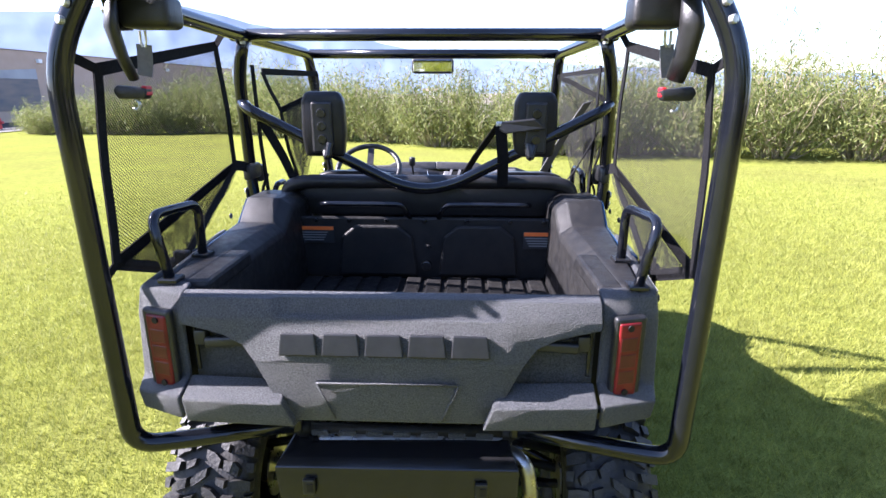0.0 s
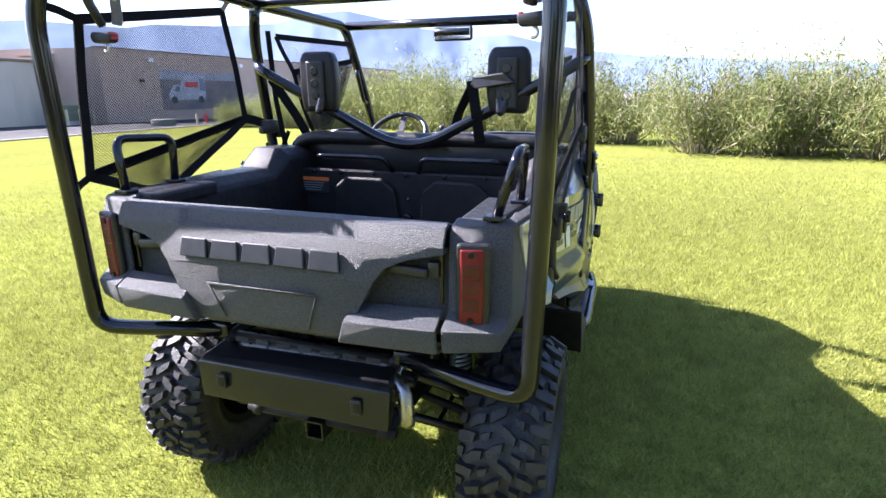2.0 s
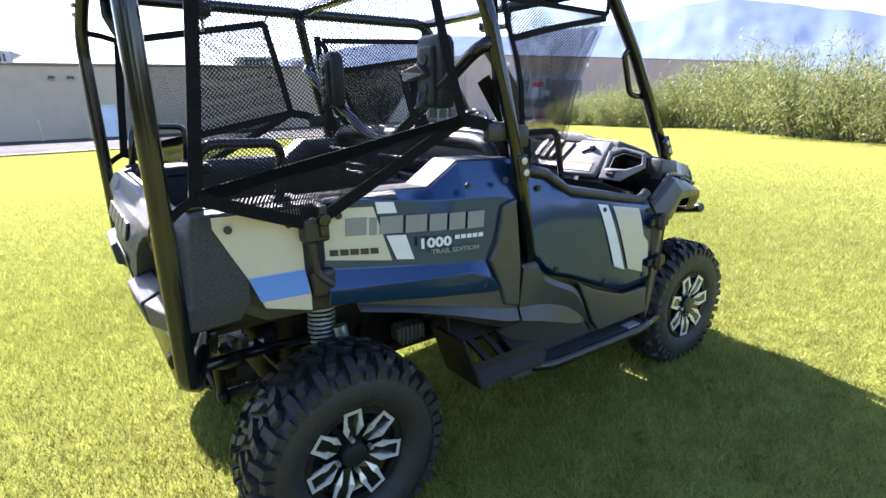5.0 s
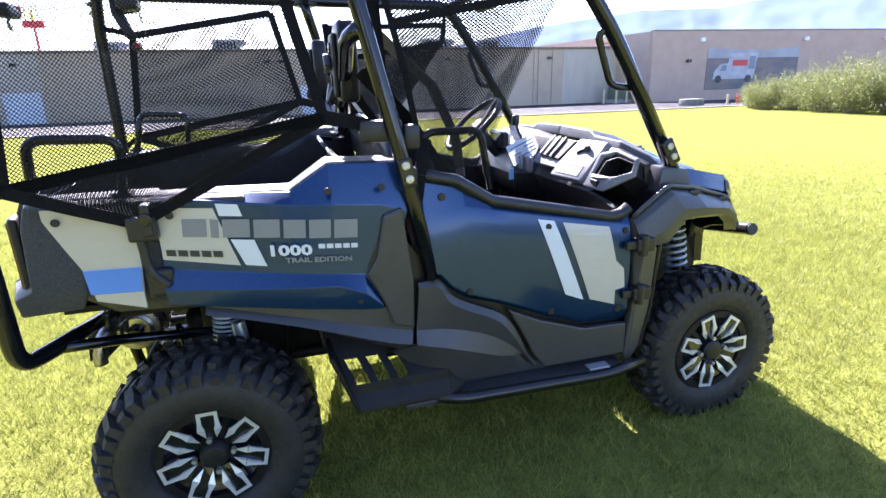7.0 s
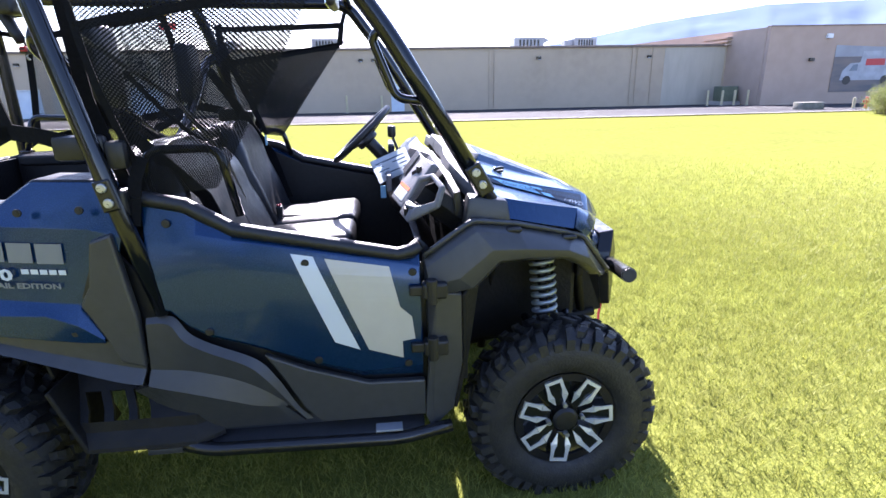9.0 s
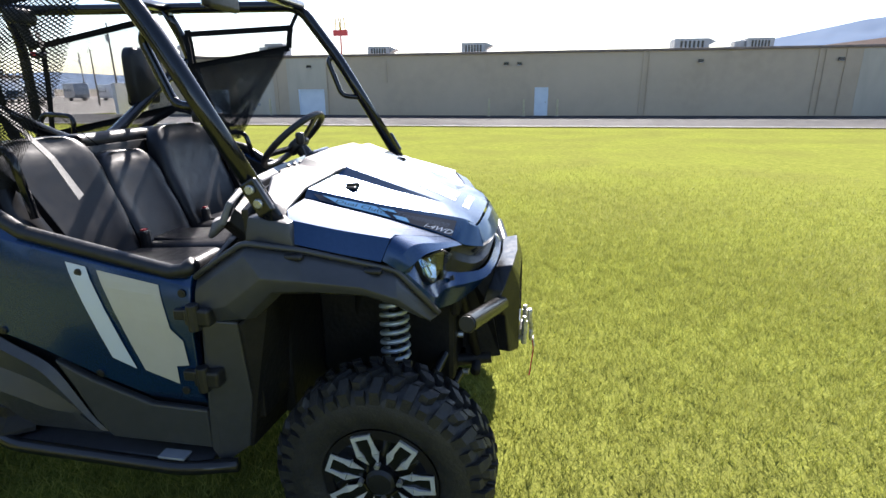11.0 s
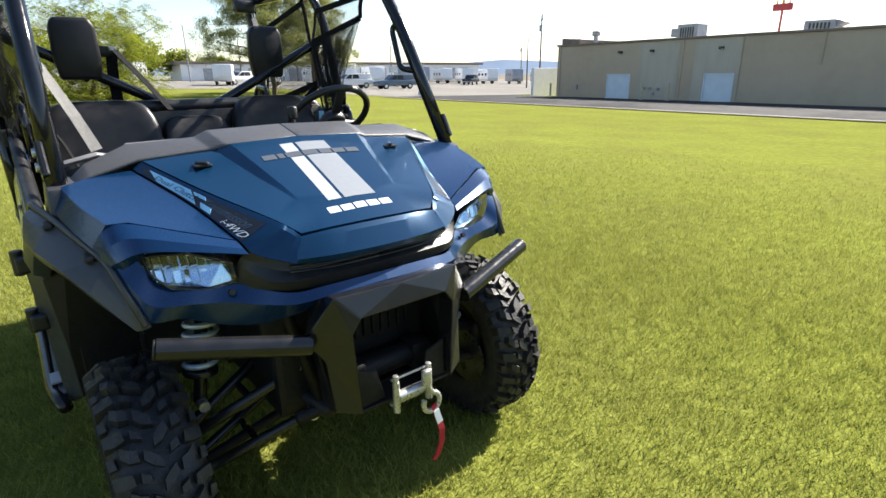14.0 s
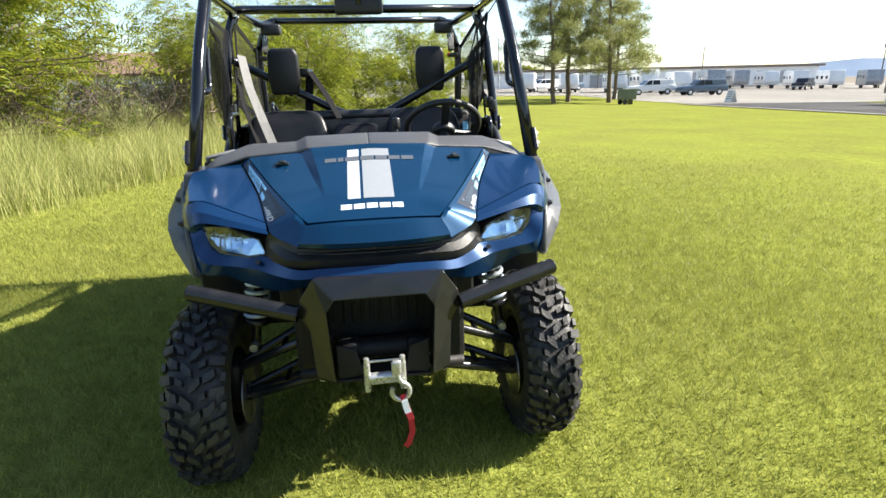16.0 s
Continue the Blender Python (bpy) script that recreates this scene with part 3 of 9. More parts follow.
for x, y, h in ((-37.9, -1.1, 1.25), (-37.9, 1.4, 1.2), (-37.9, 3.75, 1.2), (-37.8, -20.2, 1.25), (-37.8, -18.0, 1.25), (-37.5, -28.9, 1.2),
                (-36.3, 25.4, 1.1), (-36.1, 26.4, 1.1), (-36.0, 27.3, 1.1), (-35.8, 28.2, 1.1)):
    bollard(x, y, h)
bollard(-26.9, 28.6, 0.62)
bollard(-26.6, 29.1, 0.66, True)
gen = thing("generator_cabinet", "green grey utility cabinet on a concrete base", "utility cabinet", at=(-37.6, 27.6, ground_z(-37.6, 27.6)), kind="structure")
gb = bm_new()
box(gb, (0, 0, 0.85), (1.1, 1.3, 1.1), 0.05)
cab = part("cabinet", gb, GREENB, gen)
gb = bm_new()
box(gb, (0.56, -0.25, 0.85), (0.02, 0.5, 0.8))
part("cabinet_door", gb, GREENB, cab)
gb = bm_new()
box(gb, (0, 0, 0.15), (1.4, 1.7, 0.3), 0.02)
part("base", gb, CONCRETE, gen)
gb = bm_new()
box(gb, (0, 0, 0.2), (0.8, 1.35, 0.48), 0.04)
gb.transform(Matrix.Translation((-27.2, 26.0, ground_z(-27.2, 26.0))))
solo("concrete_block", gb, BLOCKC, "weathered grey concrete block at the lane's edge", "barrier", kind="structure", auto=40)


def tall_hall():
    o = Vector((-35.07, 28.7, WZ))
    t = thing("tall_hall", "tall rosy tan stucco hall with a painted mural panel", "building", at=o, kind="structure")
    way = Vector((3.4, 45.0, 0)).normalized()
    out = Vector((way.y, -way.x, 0))
    top = 5.42
    bm = bm_new()
    L = 46.0
    prism(bm, [Vector((0, 0, -0.5)), way * L + Vector((0, 0, -0.5)), way * L + Vector((0, 0, top)), Vector((0, 0, top))], -out * 0.4)
    part("wall", bm, STUCCO_B, t, "rosy tan stucco front wall")
    bm = bm_new()
    prism(bm, [Vector((-0.4, 0.0, -0.5)), Vector((-30, -2.0, -0.5)), Vector((-30, -2.0, top)), Vector((-0.4, 0.0, top))], (0.05, 0.4, 0))
    part("side_wall", bm, STUCCO_B, t)
    bm = bm_new()
    prism(bm, [Vector((-0.45, 0.45, top - 0.3)), way * L - out * 0.45 + Vector((0, 0, top - 0.3)), way * L - out * 30 + Vector((0, 0, top - 0.3)), Vector((-29.9, -1.5, top - 0.3))], (0, 0, 0.12))
    part("roof", bm, FASCIA, t)
    bm = bm_new()
    prism(bm, [Vector((0.05, -0.03, top)), way * L + out * 0.05 + Vector((0, 0, top)), way * L - out * 0.4 + Vector((0, 0, top)), Vector((-0.45, 0, top))], (0, 0, 0.08))
    part("coping", bm, FASCIA, t)
    bm = bm_new()
    for k in range(3):
        box(bm, (-5.6, -0.35 - 1.2 * k * 0, 4.5 + 0.25 * k), (3.4, 0.5, 0.12))
    part("ledge", bm, STUCCO_B, t)

    def on(u, z, d=0.0):
        return way * u + out * d + Vector((0, 0, z))
    bm = bm_new()
    prism(bm, [on(4.9, 0.95, 0.012), on(13.5, 0.95, 0.012), on(13.5, 3.35, 0.012), on(4.9, 3.35, 0.012)], out * 0.03)
    mu = part("mural_panel", bm, MURAL, t, "dark painted panel with a rocky landscape")
    bm = bm_new()
    prism(bm, [on(4.9, 3.36, 0.012), on(13.5, 3.36, 0.012), on(13.5, 4.15, 0.012), on(10.5, 3.95, 0.012), on(7.9, 4.0, 0.012), on(4.9, 4.15, 0.012)], out * 0.03)
    part("mural_sky", bm, MURALSKY, mu)
    bm = bm_new()
    prism(bm, [on(5.55, 1.75, 0.046), on(9.35, 1.75, 0.046), on(9.55, 3.75, 0.046), on(6.95, 3.7, 0.046), on(6.85, 2.95, 0.046), on(6.15, 2.9, 0.046), on(5.65, 2.4, 0.046)], out * 0.01)
    tr = part("mural_truck", bm, MURALVAN, mu, "white box truck shape in the mural")
    bm = bm_new()
    prism(bm, [on(7.25, 2.75, 0.06), on(8.65, 2.75, 0.06), on(8.65, 3.2, 0.06), on(7.25, 3.2, 0.06)], out * 0.006)
    part("mural_patch", bm, SIGNRED, tr)
    bm = bm_new()
    prism(bm, [on(8.80, 2.5, 0.06), on(9.35, 2.5, 0.06), on(9.35, 3.5, 0.06), on(8.80, 3.5, 0.06)], out * 0.006)
    prism(bm, [on(6.15, 2.4, 0.06), on(6.70, 2.4, 0.06), on(6.70, 2.85, 0.06), on(6.35, 2.8, 0.06)], out * 0.006)
    part("mural_glass", bm, CARBLUE, tr)
    for u in (6.05, 8.85):
        bm = bm_new()
        disc(bm, on(u, 1.75, 0.065), out, 0.3, 0.012, 16)
        part("mural_wheel", bm, LABEL, tr)
    for u in (4.2, 13.9, 22.0, 31.0):
        bm = bm_new()
        c = on(u, 4.75, 0.12)
        box(bm, c, (0.24, 0.4, 0.3), 0.03)
        l = part("floodlight", bm, WHITEP, t)
    bm = bm_new()
    box(bm, on(3.2, 3.2, 0.1), (0.2, 0.34, 0.22), 0.02)
    part("wall_light", bm, SATIN, t)
    return t


tall_hall()


# ---- the side-by-side utility vehicle ----
uv = thing("utility_vehicle", "blue and black side-by-side utility vehicle with open roll cage", "utility vehicle")


def lerp_tab(v, tab):
    return float(np.interp(v, [p[0] for p in tab], [p[1] for p in tab]))


def side_x(y):
    """How far out the flank lies at a place along the vehicle."""
    return lerp_tab(y, [(-0.36, 0.668), (-0.1, 0.70), (0.1, 0.725), (0.35, 0.755), (0.62, 0.765), (0.75, 0.765), (1.5, 0.765)])


def spline(line, n):
    """Points along a smooth curve through the given ones."""
    p = [Vector(q) for q in line]
    if len(p) == 2:
        return [p[0].lerp(p[1], i / n) for i in range(n + 1)]
    p = [p[0] * 2 - p[1]] + p + [p[-1] * 2 - p[-2]]
    out, k = [], len(p) - 3
    for i in range(n + 1):
        t = i / n * k
        j = min(int(t), k - 1)
        t -= j
        a, b, c, d = p[j:j + 4]
        out.append(0.5 * (2 * b + (c - a) * t + (2 * a - 5 * b + 4 * c - d) * t * t + (3 * b - a - 3 * c + d) * t ** 3))
    return out


def loft(bm, lines, s=1, n=16, thick=0.008, hint=(0, 0, 1)):
    """A panel through feature lines: smooth along them, creased across, with thickness behind it."""
    b = bmesh.new()
    g = [[b.verts.new((s * v.x, v.y, v.z)) for v in spline(l, n)] for l in lines]
    for p, q in zip(g, g[1:]):
        for i in range(n):
            b.faces.new((p[i], p[i + 1], q[i + 1], q[i]))
    hint = Vector((s * hint[0], hint[1], hint[2]))
    b.normal_update()
    if sum((f.normal.dot(hint) for f in b.faces)) < 0:
        bmesh.ops.reverse_faces(b, faces=b.faces[:])
    b.normal_update()
    rim = [(e.verts[0], e.verts[1]) for e in b.edges if len(e.link_faces) == 1]
    low = {v: v.co - v.normal * thick for v in b.verts}
    fs = [f.verts[:] for f in b.faces]
    low = {v: b.verts.new(c) for v, c in low.items()}
    for f in fs:
        b.faces.new([low[v] for v in f][::-1])
    for a, c in rim:
        b.faces.new((a, c, low[c], low[a]))
    return merge(bm, b)


def flank(bm, prof, ys, s, thick=0.012, r=0.004):
    """A skin of the flank: prof(y) gives the section as (z, outward offset) from top to bottom at each y."""
    secs = [prof(y) for y in ys]
    n = len(secs[0])
    verts = [(s * (side_x(y) + off), y, z) for y, sec in zip(ys, secs) for z, off in sec]
    faces = [(i * n + j, i * n + j + 1, (i + 1) * n + j + 1, (i + 1) * n + j) for i in range(len(ys) - 1) for j in range(n - 1)]
    return shell(bm, verts, faces, thick, r)


def film_rows(pts, put, step=0.02):
    """A flat outline cut into level rows and laid on a curved skin."""
    bm = bm_new()
    bm.faces.new([bm.verts.new((0.0, y, z)) for y, z in pts])
    z0, z1 = min(p[1] for p in pts), max(p[1] for p in pts)
    for i in range(1, int((z1 - z0) / step) + 1):
        bmesh.ops.bisect_plane(bm, geom=bm.verts[:] + bm.edges[:] + bm.faces[:], plane_co=(0, 0, z0 + i * step), plane_no=(0, 0, 1))
    for v in bm.verts:
        v.co = put(v.co.y, v.co.z)
    return bm


def decal(name, pts, material, s, parent, lift=0.003, thick=0.0012, label="", off=0.0):
    """A thin film on the flank; pts are (y, z). A callable off gives the skin's bow, which the film follows in rows."""
    bm = bm_new()
    if callable(off):
        bm = film_rows(pts, lambda y, z: Vector((s * (side_x(y) + off(y, z) + lift), y, z)))
        return part(name, bm, material, parent, label)
    cs = [Vector((s * (side_x(y) + (off(y, z) if callable(off) else off) + lift), y, z)) for y, z in pts]
    prism(bm, cs, (s * thick, 0, 0))
    return part(name, bm, material, parent, label)


def bolts(spots, s, parent, off=0.006, rad=0.011):
    for y, z in spots:
        o = off(y, z) + 0.002 if callable(off) else off - 0.003
        bm = bm_new()
        disc(bm, (s * (side_x(y) + o), y, z), (s, 0, 0), rad, 0.007, 14, 0.002)
        disc(bm, (s * (side_x(y) + o + 0.003), y, z), (s, 0, 0), rad * 0.5, 0.004, 6)
        part("bolt", bm, TRIM, parent)


def rear_side(s):
    # rear quarter panel, pale with an upward-facing facet
    bm = bm_new()
    ys = [-0.325, -0.29, -0.255, -0.225, -0.1]
    cut = {-0.325: 1.13, -0.29: 1.055, -0.255: 0.985, -0.225: 0.90, -0.1: 0.868}

    def sec2(y):
        z = cut[y]
        return [(1.158, 0.0), (max(0.985, z), 0.0), (max(0.918, z), 0.032 * (0.985 - max(0.918, min(0.985, z))) / 0.067), (max(0.866, z), 0.030 if z < 0.91 else 0.0)]
    verts, faces = [], []
    for y in ys:
        for z, o in sec2(y):
            verts.append((s * (side_x(y) + o), y, z))
    for i in range(len(ys) - 1):
        for j in range(3):
            q = [i * 4 + j, i * 4 + j + 1, (i + 1) * 4 + j + 1, (i + 1) * 4 + j]
            faces.append(q)
    b = bmesh.new()
    vs = [b.verts.new(v) for v in verts]
    for f in faces:
        b.faces.new([vs[k] for k in f])
    bmesh.ops.remove_doubles(b, verts=b.verts[:], dist=1e-5)
    bmesh.ops.dissolve_degenerate(b, edges=b.edges[:], dist=1e-5)
    bmesh.ops.recalc_face_normals(b, faces=b.faces[:])
    bmesh.ops.solidify(b, geom=b.faces[:], thickness=0.008)
    merge(bm, b)
    p = part("quarter_panel", bm, SILVER, uv, "pale silver rear quarter panel")
    # blue film paints the sky's reflection onto the silver facet
    bm = bm_new()
    prism(bm, [(s * (side_x(y) + 0.0022 + o), y, z) for y, z, o in ((-0.254, 0.981, 0.0), (-0.102, 0.981, 0.0), (-0.102, 0.920, 0.032), (-0.235, 0.920, 0.030))], (s * 0.0012, 0, 0.0012))
    part("panel_facet", bm, SKY_FACET, p, "upward-facing facet film, sky reflection painted light blue")
    bolts([(-0.29, 1.125), (-0.135, 1.12), (-0.16, 0.892)], s, p, off=0.012)
    # black body side behind it
    bm = bm_new()

    def sec3(y):
        z = lerp_tab(y, [(-0.36, 0.96), (-0.30, 0.90), (-0.2, 0.87), (0.2, 0.87)])
        return [(1.178, -0.035), (1.165, -0.008), (z, -0.012), (z - 0.045, -0.06)]
    flank(bm, sec3, [-0.36, -0.2, 0.0, 0.2], s, 0.02, 0.006)
    part("box_side", bm, PLASTIC, uv, "grained black cargo box side")
    # front upper panel with blue paint; its ledge runs out to a point
    ys = [-0.045, 0.075, 0.2, 0.325, 0.44, 0.52, 0.573]

    def rail(y):
        return lerp_tab(y, [(-0.05, 1.178), (0.075, 1.176), (0.325, 1.168), (0.44, 1.243), (0.64, 1.236)])

    def ftop(y):
        return lerp_tab(y, [(-0.05, 1.166), (0.075, 1.163), (0.325, 1.135), (0.60, 1.115), (0.65, 1.09)])

    def ledge(y):
        return lerp_tab(y, [(-0.05, 0.972), (0.371, 0.917), (0.52, 0.902), (0.573, 0.80)])

    verts = []
    for y in ys:
        u = {0.52: 0.58, 0.573: 0.665}.get(y, y)
        z = ledge(y)
        drop = lerp_tab(y, [(-0.05, 0.058), (0.32, 0.036), (0.44, 0.03), (0.52, 0.055), (0.573, 0.006)])
        foot = lerp_tab(y, [(-0.05, 0.867), (0.573, 0.782)])
        for yy, zz, o in ((u, rail(u), -0.045), (u, ftop(u), 0.0), (y, z, 0.0), (y, z - drop, 0.030 if y < 0.55 else 0.016), (y, foot, 0.020 if y < 0.55 else 0.012)):
            verts.append((s * (side_x(yy) + o), yy, zz))
    bm = bm_new()
    shell(bm, verts, [(i * 5 + j, i * 5 + j + 1, i * 5 + j + 6, i * 5 + j + 5) for i in range(len(ys) - 1) for j in range(4)], 0.01, 0.003)
    p = part("side_panel", bm, PAINT, uv, "deep blue painted side panel with faceted ledge", auto=14)
    decal("pale_decal", [(-0.04, 1.15), (0.112, 1.14), (0.139, 1.05), (0.165, 0.966), (-0.04, 1.0)], SILVER, s, p)
    decal("white_stripe", [(0.119, 1.153), (0.178, 1.147), (0.188, 1.112), (0.126, 1.117)], WHITE, s, p)
    decal("white_stripe", [(0.148, 1.047), (0.212, 1.041), (0.239, 0.958), (0.18, 0.967)], WHITE, s, p, 0.006)
    # maker's wordmark as plain blocks
    a = 0.026
    for wd in (0.064, 0.022, 0.074, 0.072, 0.062, 0.062, 0.068):
        b = a + wd
        z0, z1 = 1.065 - 0.085 * a, 1.117 - 0.075 * a
        decal("wordmark_block", [(a, z1), (b, z1 - 0.004), (b - 0.004, z0 - 0.004), (a - 0.004, z0)], GREYDEC, s, p, 0.0055)
        a = b + 0.010
    for i in range(5):
        a = -0.028 + i * 0.031
        z0 = 1.006 - 0.1 * a
        decal("wordmark_block", [(a, z0 + 0.02), (a + 0.025, z0 + 0.017), (a + 0.025, z0 - 0.001), (a, z0 + 0.002)], DECDARK, s, p, 0.006)
    for i in range(5):
        a = 0.39 + i * 0.024
        decal("small_mark", [(a, 1.013 - 0.07 * (a - 0.39)), (a + 0.019, 1.012 - 0.07 * (a - 0.39)), (a + 0.019, 0.998 - 0.07 * (a - 0.39)), (a, 0.999 - 0.07 * (a - 0.39))], WHITE, s, p, 0.004, 0.0006)
    m = Matrix(((0, 0, s, s * 0.768), (s, 0, 0, 0.292 if s > 0 else 0.505), (-0.08 * s, 1, 0, 0.968 if s > 0 else 0.952), (0, 0, 0, 1)))
    lettering("edition_lettering", "TRAIL EDITION", 0.021, m, GREYDEC, p, "small grey lettering", 0.0006, 1.35, 0.0006)
    m = Matrix(((0, 0, s, s * 0.768), (s, 0, 0, 0.243 if s > 0 else 0.400), (-0.08 * s, 1, 0, 0.995 if s > 0 else 0.982), (0, 0, 0, 1)))
    lettering("engine_size_number", "1000", 0.044, m, WHITE, p, "white number decal", 0.0008, 1.45, 0.0016)
    bolts([(0.43, 1.172), (0.585, 1.174), (0.0, 1.13), (0.502, 0.823), (0.05, 0.905)], s, p, 0.024)
    # flat dark film near the pillar, painting in the shade of a groove
    decal("shadow_groove", [(0.60, 1.08), (0.615, 1.08), (0.545, 0.92), (0.53, 0.92)], TRIM, s, p, 0.002)
    # latch bracket between the two panels
    bm = bm_new()
    xx = side_x(-0.07)
    box(bm, (s * (xx + 0.02), -0.072, 1.10), (0.05, 0.075, 0.07), 0.008)
    box(bm, (s * (xx + 0.03), -0.055, 1.125), (0.05, 0.025, 0.09), 0.006)
    l = part("box_latch", bm, TRIM, uv, "black latch bracket")
    bm = bm_new()
    tube(bm, [(s * (xx + 0.02), -0.085, 1.07), (s * (xx + 0.02), -0.075, 0.97), (s * (xx + 0.03), -0.03, 0.93)], 0.012, 0.03)
    box(bm, (s * (xx + 0.010), -0.055, 0.935), (0.032, 0.075, 0.085), 0.014, 3)
    part("latch_arm", bm, TRIM, l)
    bm = bm_new()
    disc(bm, (s * (xx + 0.055), -0.055, 1.13), (s, 0, 0), 0.018, 0.02, 14, 0.004)
    part("latch_knob", bm, SATIN, l)
    # black plates below and behind the blue panel
    bm = bm_new()
    loft(bm, [[(side_x(y) + o, y, z) for y, z, o in l] for l in (
        [(0.02, 0.90, 0.0), (0.2, 0.862, 0.0), (0.40, 0.815, 0.0), (0.575, 0.785, 0.002), (0.664, 0.76, 0.006)],
        [(0.05, 0.845, 0.0), (0.2, 0.81, 0.0), (0.36, 0.77, 0.002), (0.583, 0.709, 0.004), (0.664, 0.690, 0.006)],
        [(0.05, 0.825, 0.020), (0.2, 0.79, 0.022), (0.36, 0.746, 0.026), (0.578, 0.670, 0.030), (0.655, 0.652, 0.030)],
        [(0.08, 0.81, -0.02), (0.22, 0.775, -0.02), (0.37, 0.72, -0.025), (0.55, 0.64, -0.03), (0.63, 0.61, -0.03)])], s, 16, 0.012, (1, 0, 0))
    part("apron", bm, SATINPL, uv, "black plastic apron under the side panel", auto=22)
    bm = bm_new()
    prism(bm, [(s * (side_x(y) + 0.016), y, z) for y, z in ((0.585, 1.085), (0.645, 1.105), (0.672, 0.86), (0.668, 0.70), (0.60, 0.72), (0.579, 0.79), (0.526, 0.902), (0.559, 0.955))], (-s * 0.03, 0, 0), 0.008)
    part("pillar_plate", bm, SATINPL, uv, "black plate beside the cab pillar")
    bm = bm_new()
    loft(bm, [[(side_x(y) + o, y, z) for y, z, o in l] for l in (
        [(0.688, 0.85, 0.0), (0.76, 0.85, 0.0), (0.80, 0.795, 0.004), (0.86, 0.757, 0.006), (0.975, 0.70, 0.006), (1.03, 0.632, 0.006), (1.085, 0.523, 0.0), (1.125, 0.472, -0.004)],
        [(0.688, 0.835, 0.012), (0.752, 0.832, 0.018), (0.787, 0.778, 0.022), (0.85, 0.738, 0.024), (0.955, 0.685, 0.024), (1.012, 0.622, 0.022), (1.07, 0.53, 0.012), (1.105, 0.478, 0.004)],
        [(0.676, 0.688, 0.006), (0.72, 0.684, 0.008), (0.77, 0.678, 0.008), (0.83, 0.665, 0.010), (0.91, 0.638, 0.010), (0.98, 0.60, 0.010), (1.03, 0.56, 0.008), (1.055, 0.535, 0.006)],
        [(0.670, 0.646, 0.030), (0.71, 0.635, 0.032), (0.76, 0.622, 0.034), (0.82, 0.603, 0.034), (0.89, 0.578, 0.030), (0.96, 0.552, 0.024), (1.01, 0.54, 0.016), (1.045, 0.531, 0.008)],
        [(0.60, 0.60, -0.03), (0.66, 0.55, -0.03), (0.72, 0.49, -0.025), (0.78, 0.455, -0.02), (0.85, 0.455, -0.015), (0.93, 0.458, -0.012), (1.02, 0.462, -0.008), (1.10, 0.466, -0.004)])], s, 28, 0.012, (1, 0, 0))
    part("lower_cowl", bm, SATINPL, uv, "black moulded cowl in front of the rear wheel", auto=22)
    # dark sheet added behind the seams, standing for the shade inside them
    bm = bm_new()
    prism(bm, [(s * 0.732, y, z) for y, z in ((0.60, 1.08), (0.72, 0.90), (1.0, 0.76), (1.46, 0.62), (1.46, 0.47), (0.80, 0.47), (0.70, 0.56), (0.60, 0.66))], (-s * 0.012, 0, 0))
    box(bm, (s * 0.712, 1.50, 0.70), (0.012, 0.15, 0.52))
    part("inner_sheet", bm, TRIM, uv)
    # moulded step box with three slots in its tread
    levels = [(0.432, 0.795), (0.440, 0.806), (0.452, 0.803), (0.470, 0.792), (0.492, 0.776), (0.524, 0.770), (0.548, 0.742), (0.588, 0.70), (0.665, 0.63)]
    cols = [0.0, 0.452, 0.497, 0.524, 0.567, 0.592, 0.630, 0.78, 0.85]
    verts = [(s * (x - (0.05 if j == 8 else 0.0)), (0.462 - 0.36 * (z - 0.44)) if j == 0 else c + {5: 0.016, 6: 0.008, 7: -0.014}.get(k, 0.036) * (0 < j < 7), z) for k, (z, x) in enumerate(levels) for j, c in enumerate(cols)]
    nc = len(cols)
    faces = [(k * nc + j, k * nc + j + 1, (k + 1) * nc + j + 1, (k + 1) * nc + j) for k in range(len(levels) - 1) for j in range(nc - 1) if not (k in (5, 6) and j in (1, 3, 5))]
    bm = bm_new()
    shell(bm, verts, faces, 0.014, 0.005)
    part("step", bm, UNDER, uv, "black moulded side step with slots")
    bm = bm_new()
    prism(bm, [(s * 0.806, 0.462, 0.436), (s * 0.80, 0.385, 0.645), (s * 0.60, 0.385, 0.645), (s * 0.60, 0.462, 0.436)], (0, 0.014, 0.004), 0.005)
    part("step_cheek", bm, UNDER, uv)
    bm = bm_new()
    tube(bm, [(s * 0.785, 0.74, 0.432), (s * 0.805, 0.82, 0.420), (s * 0.805, 1.40, 0.405), (s * 0.78, 1.56, 0.42)], 0.021, 0.05, 12)
    sill = part("sill_bar", bm, SATIN, uv, "black round sill guard bar", True)
    bm = bm_new()
    box(bm, (s * 0.785, 1.36, 0.434), (0.040, 0.085, 0.008), 0.002)
    part("sill_label", bm, STRIPE, sill)
    bm = bm_new()
    box(bm, (s * 0.74, 1.05, 0.415), (0.1, 0.85, 0.02), 0.004)
    box(bm, (s * 0.70, 1.10, 0.455), (0.03, 0.9, 0.07), 0.006)
    part("sill_board", bm, SATINPL, uv)


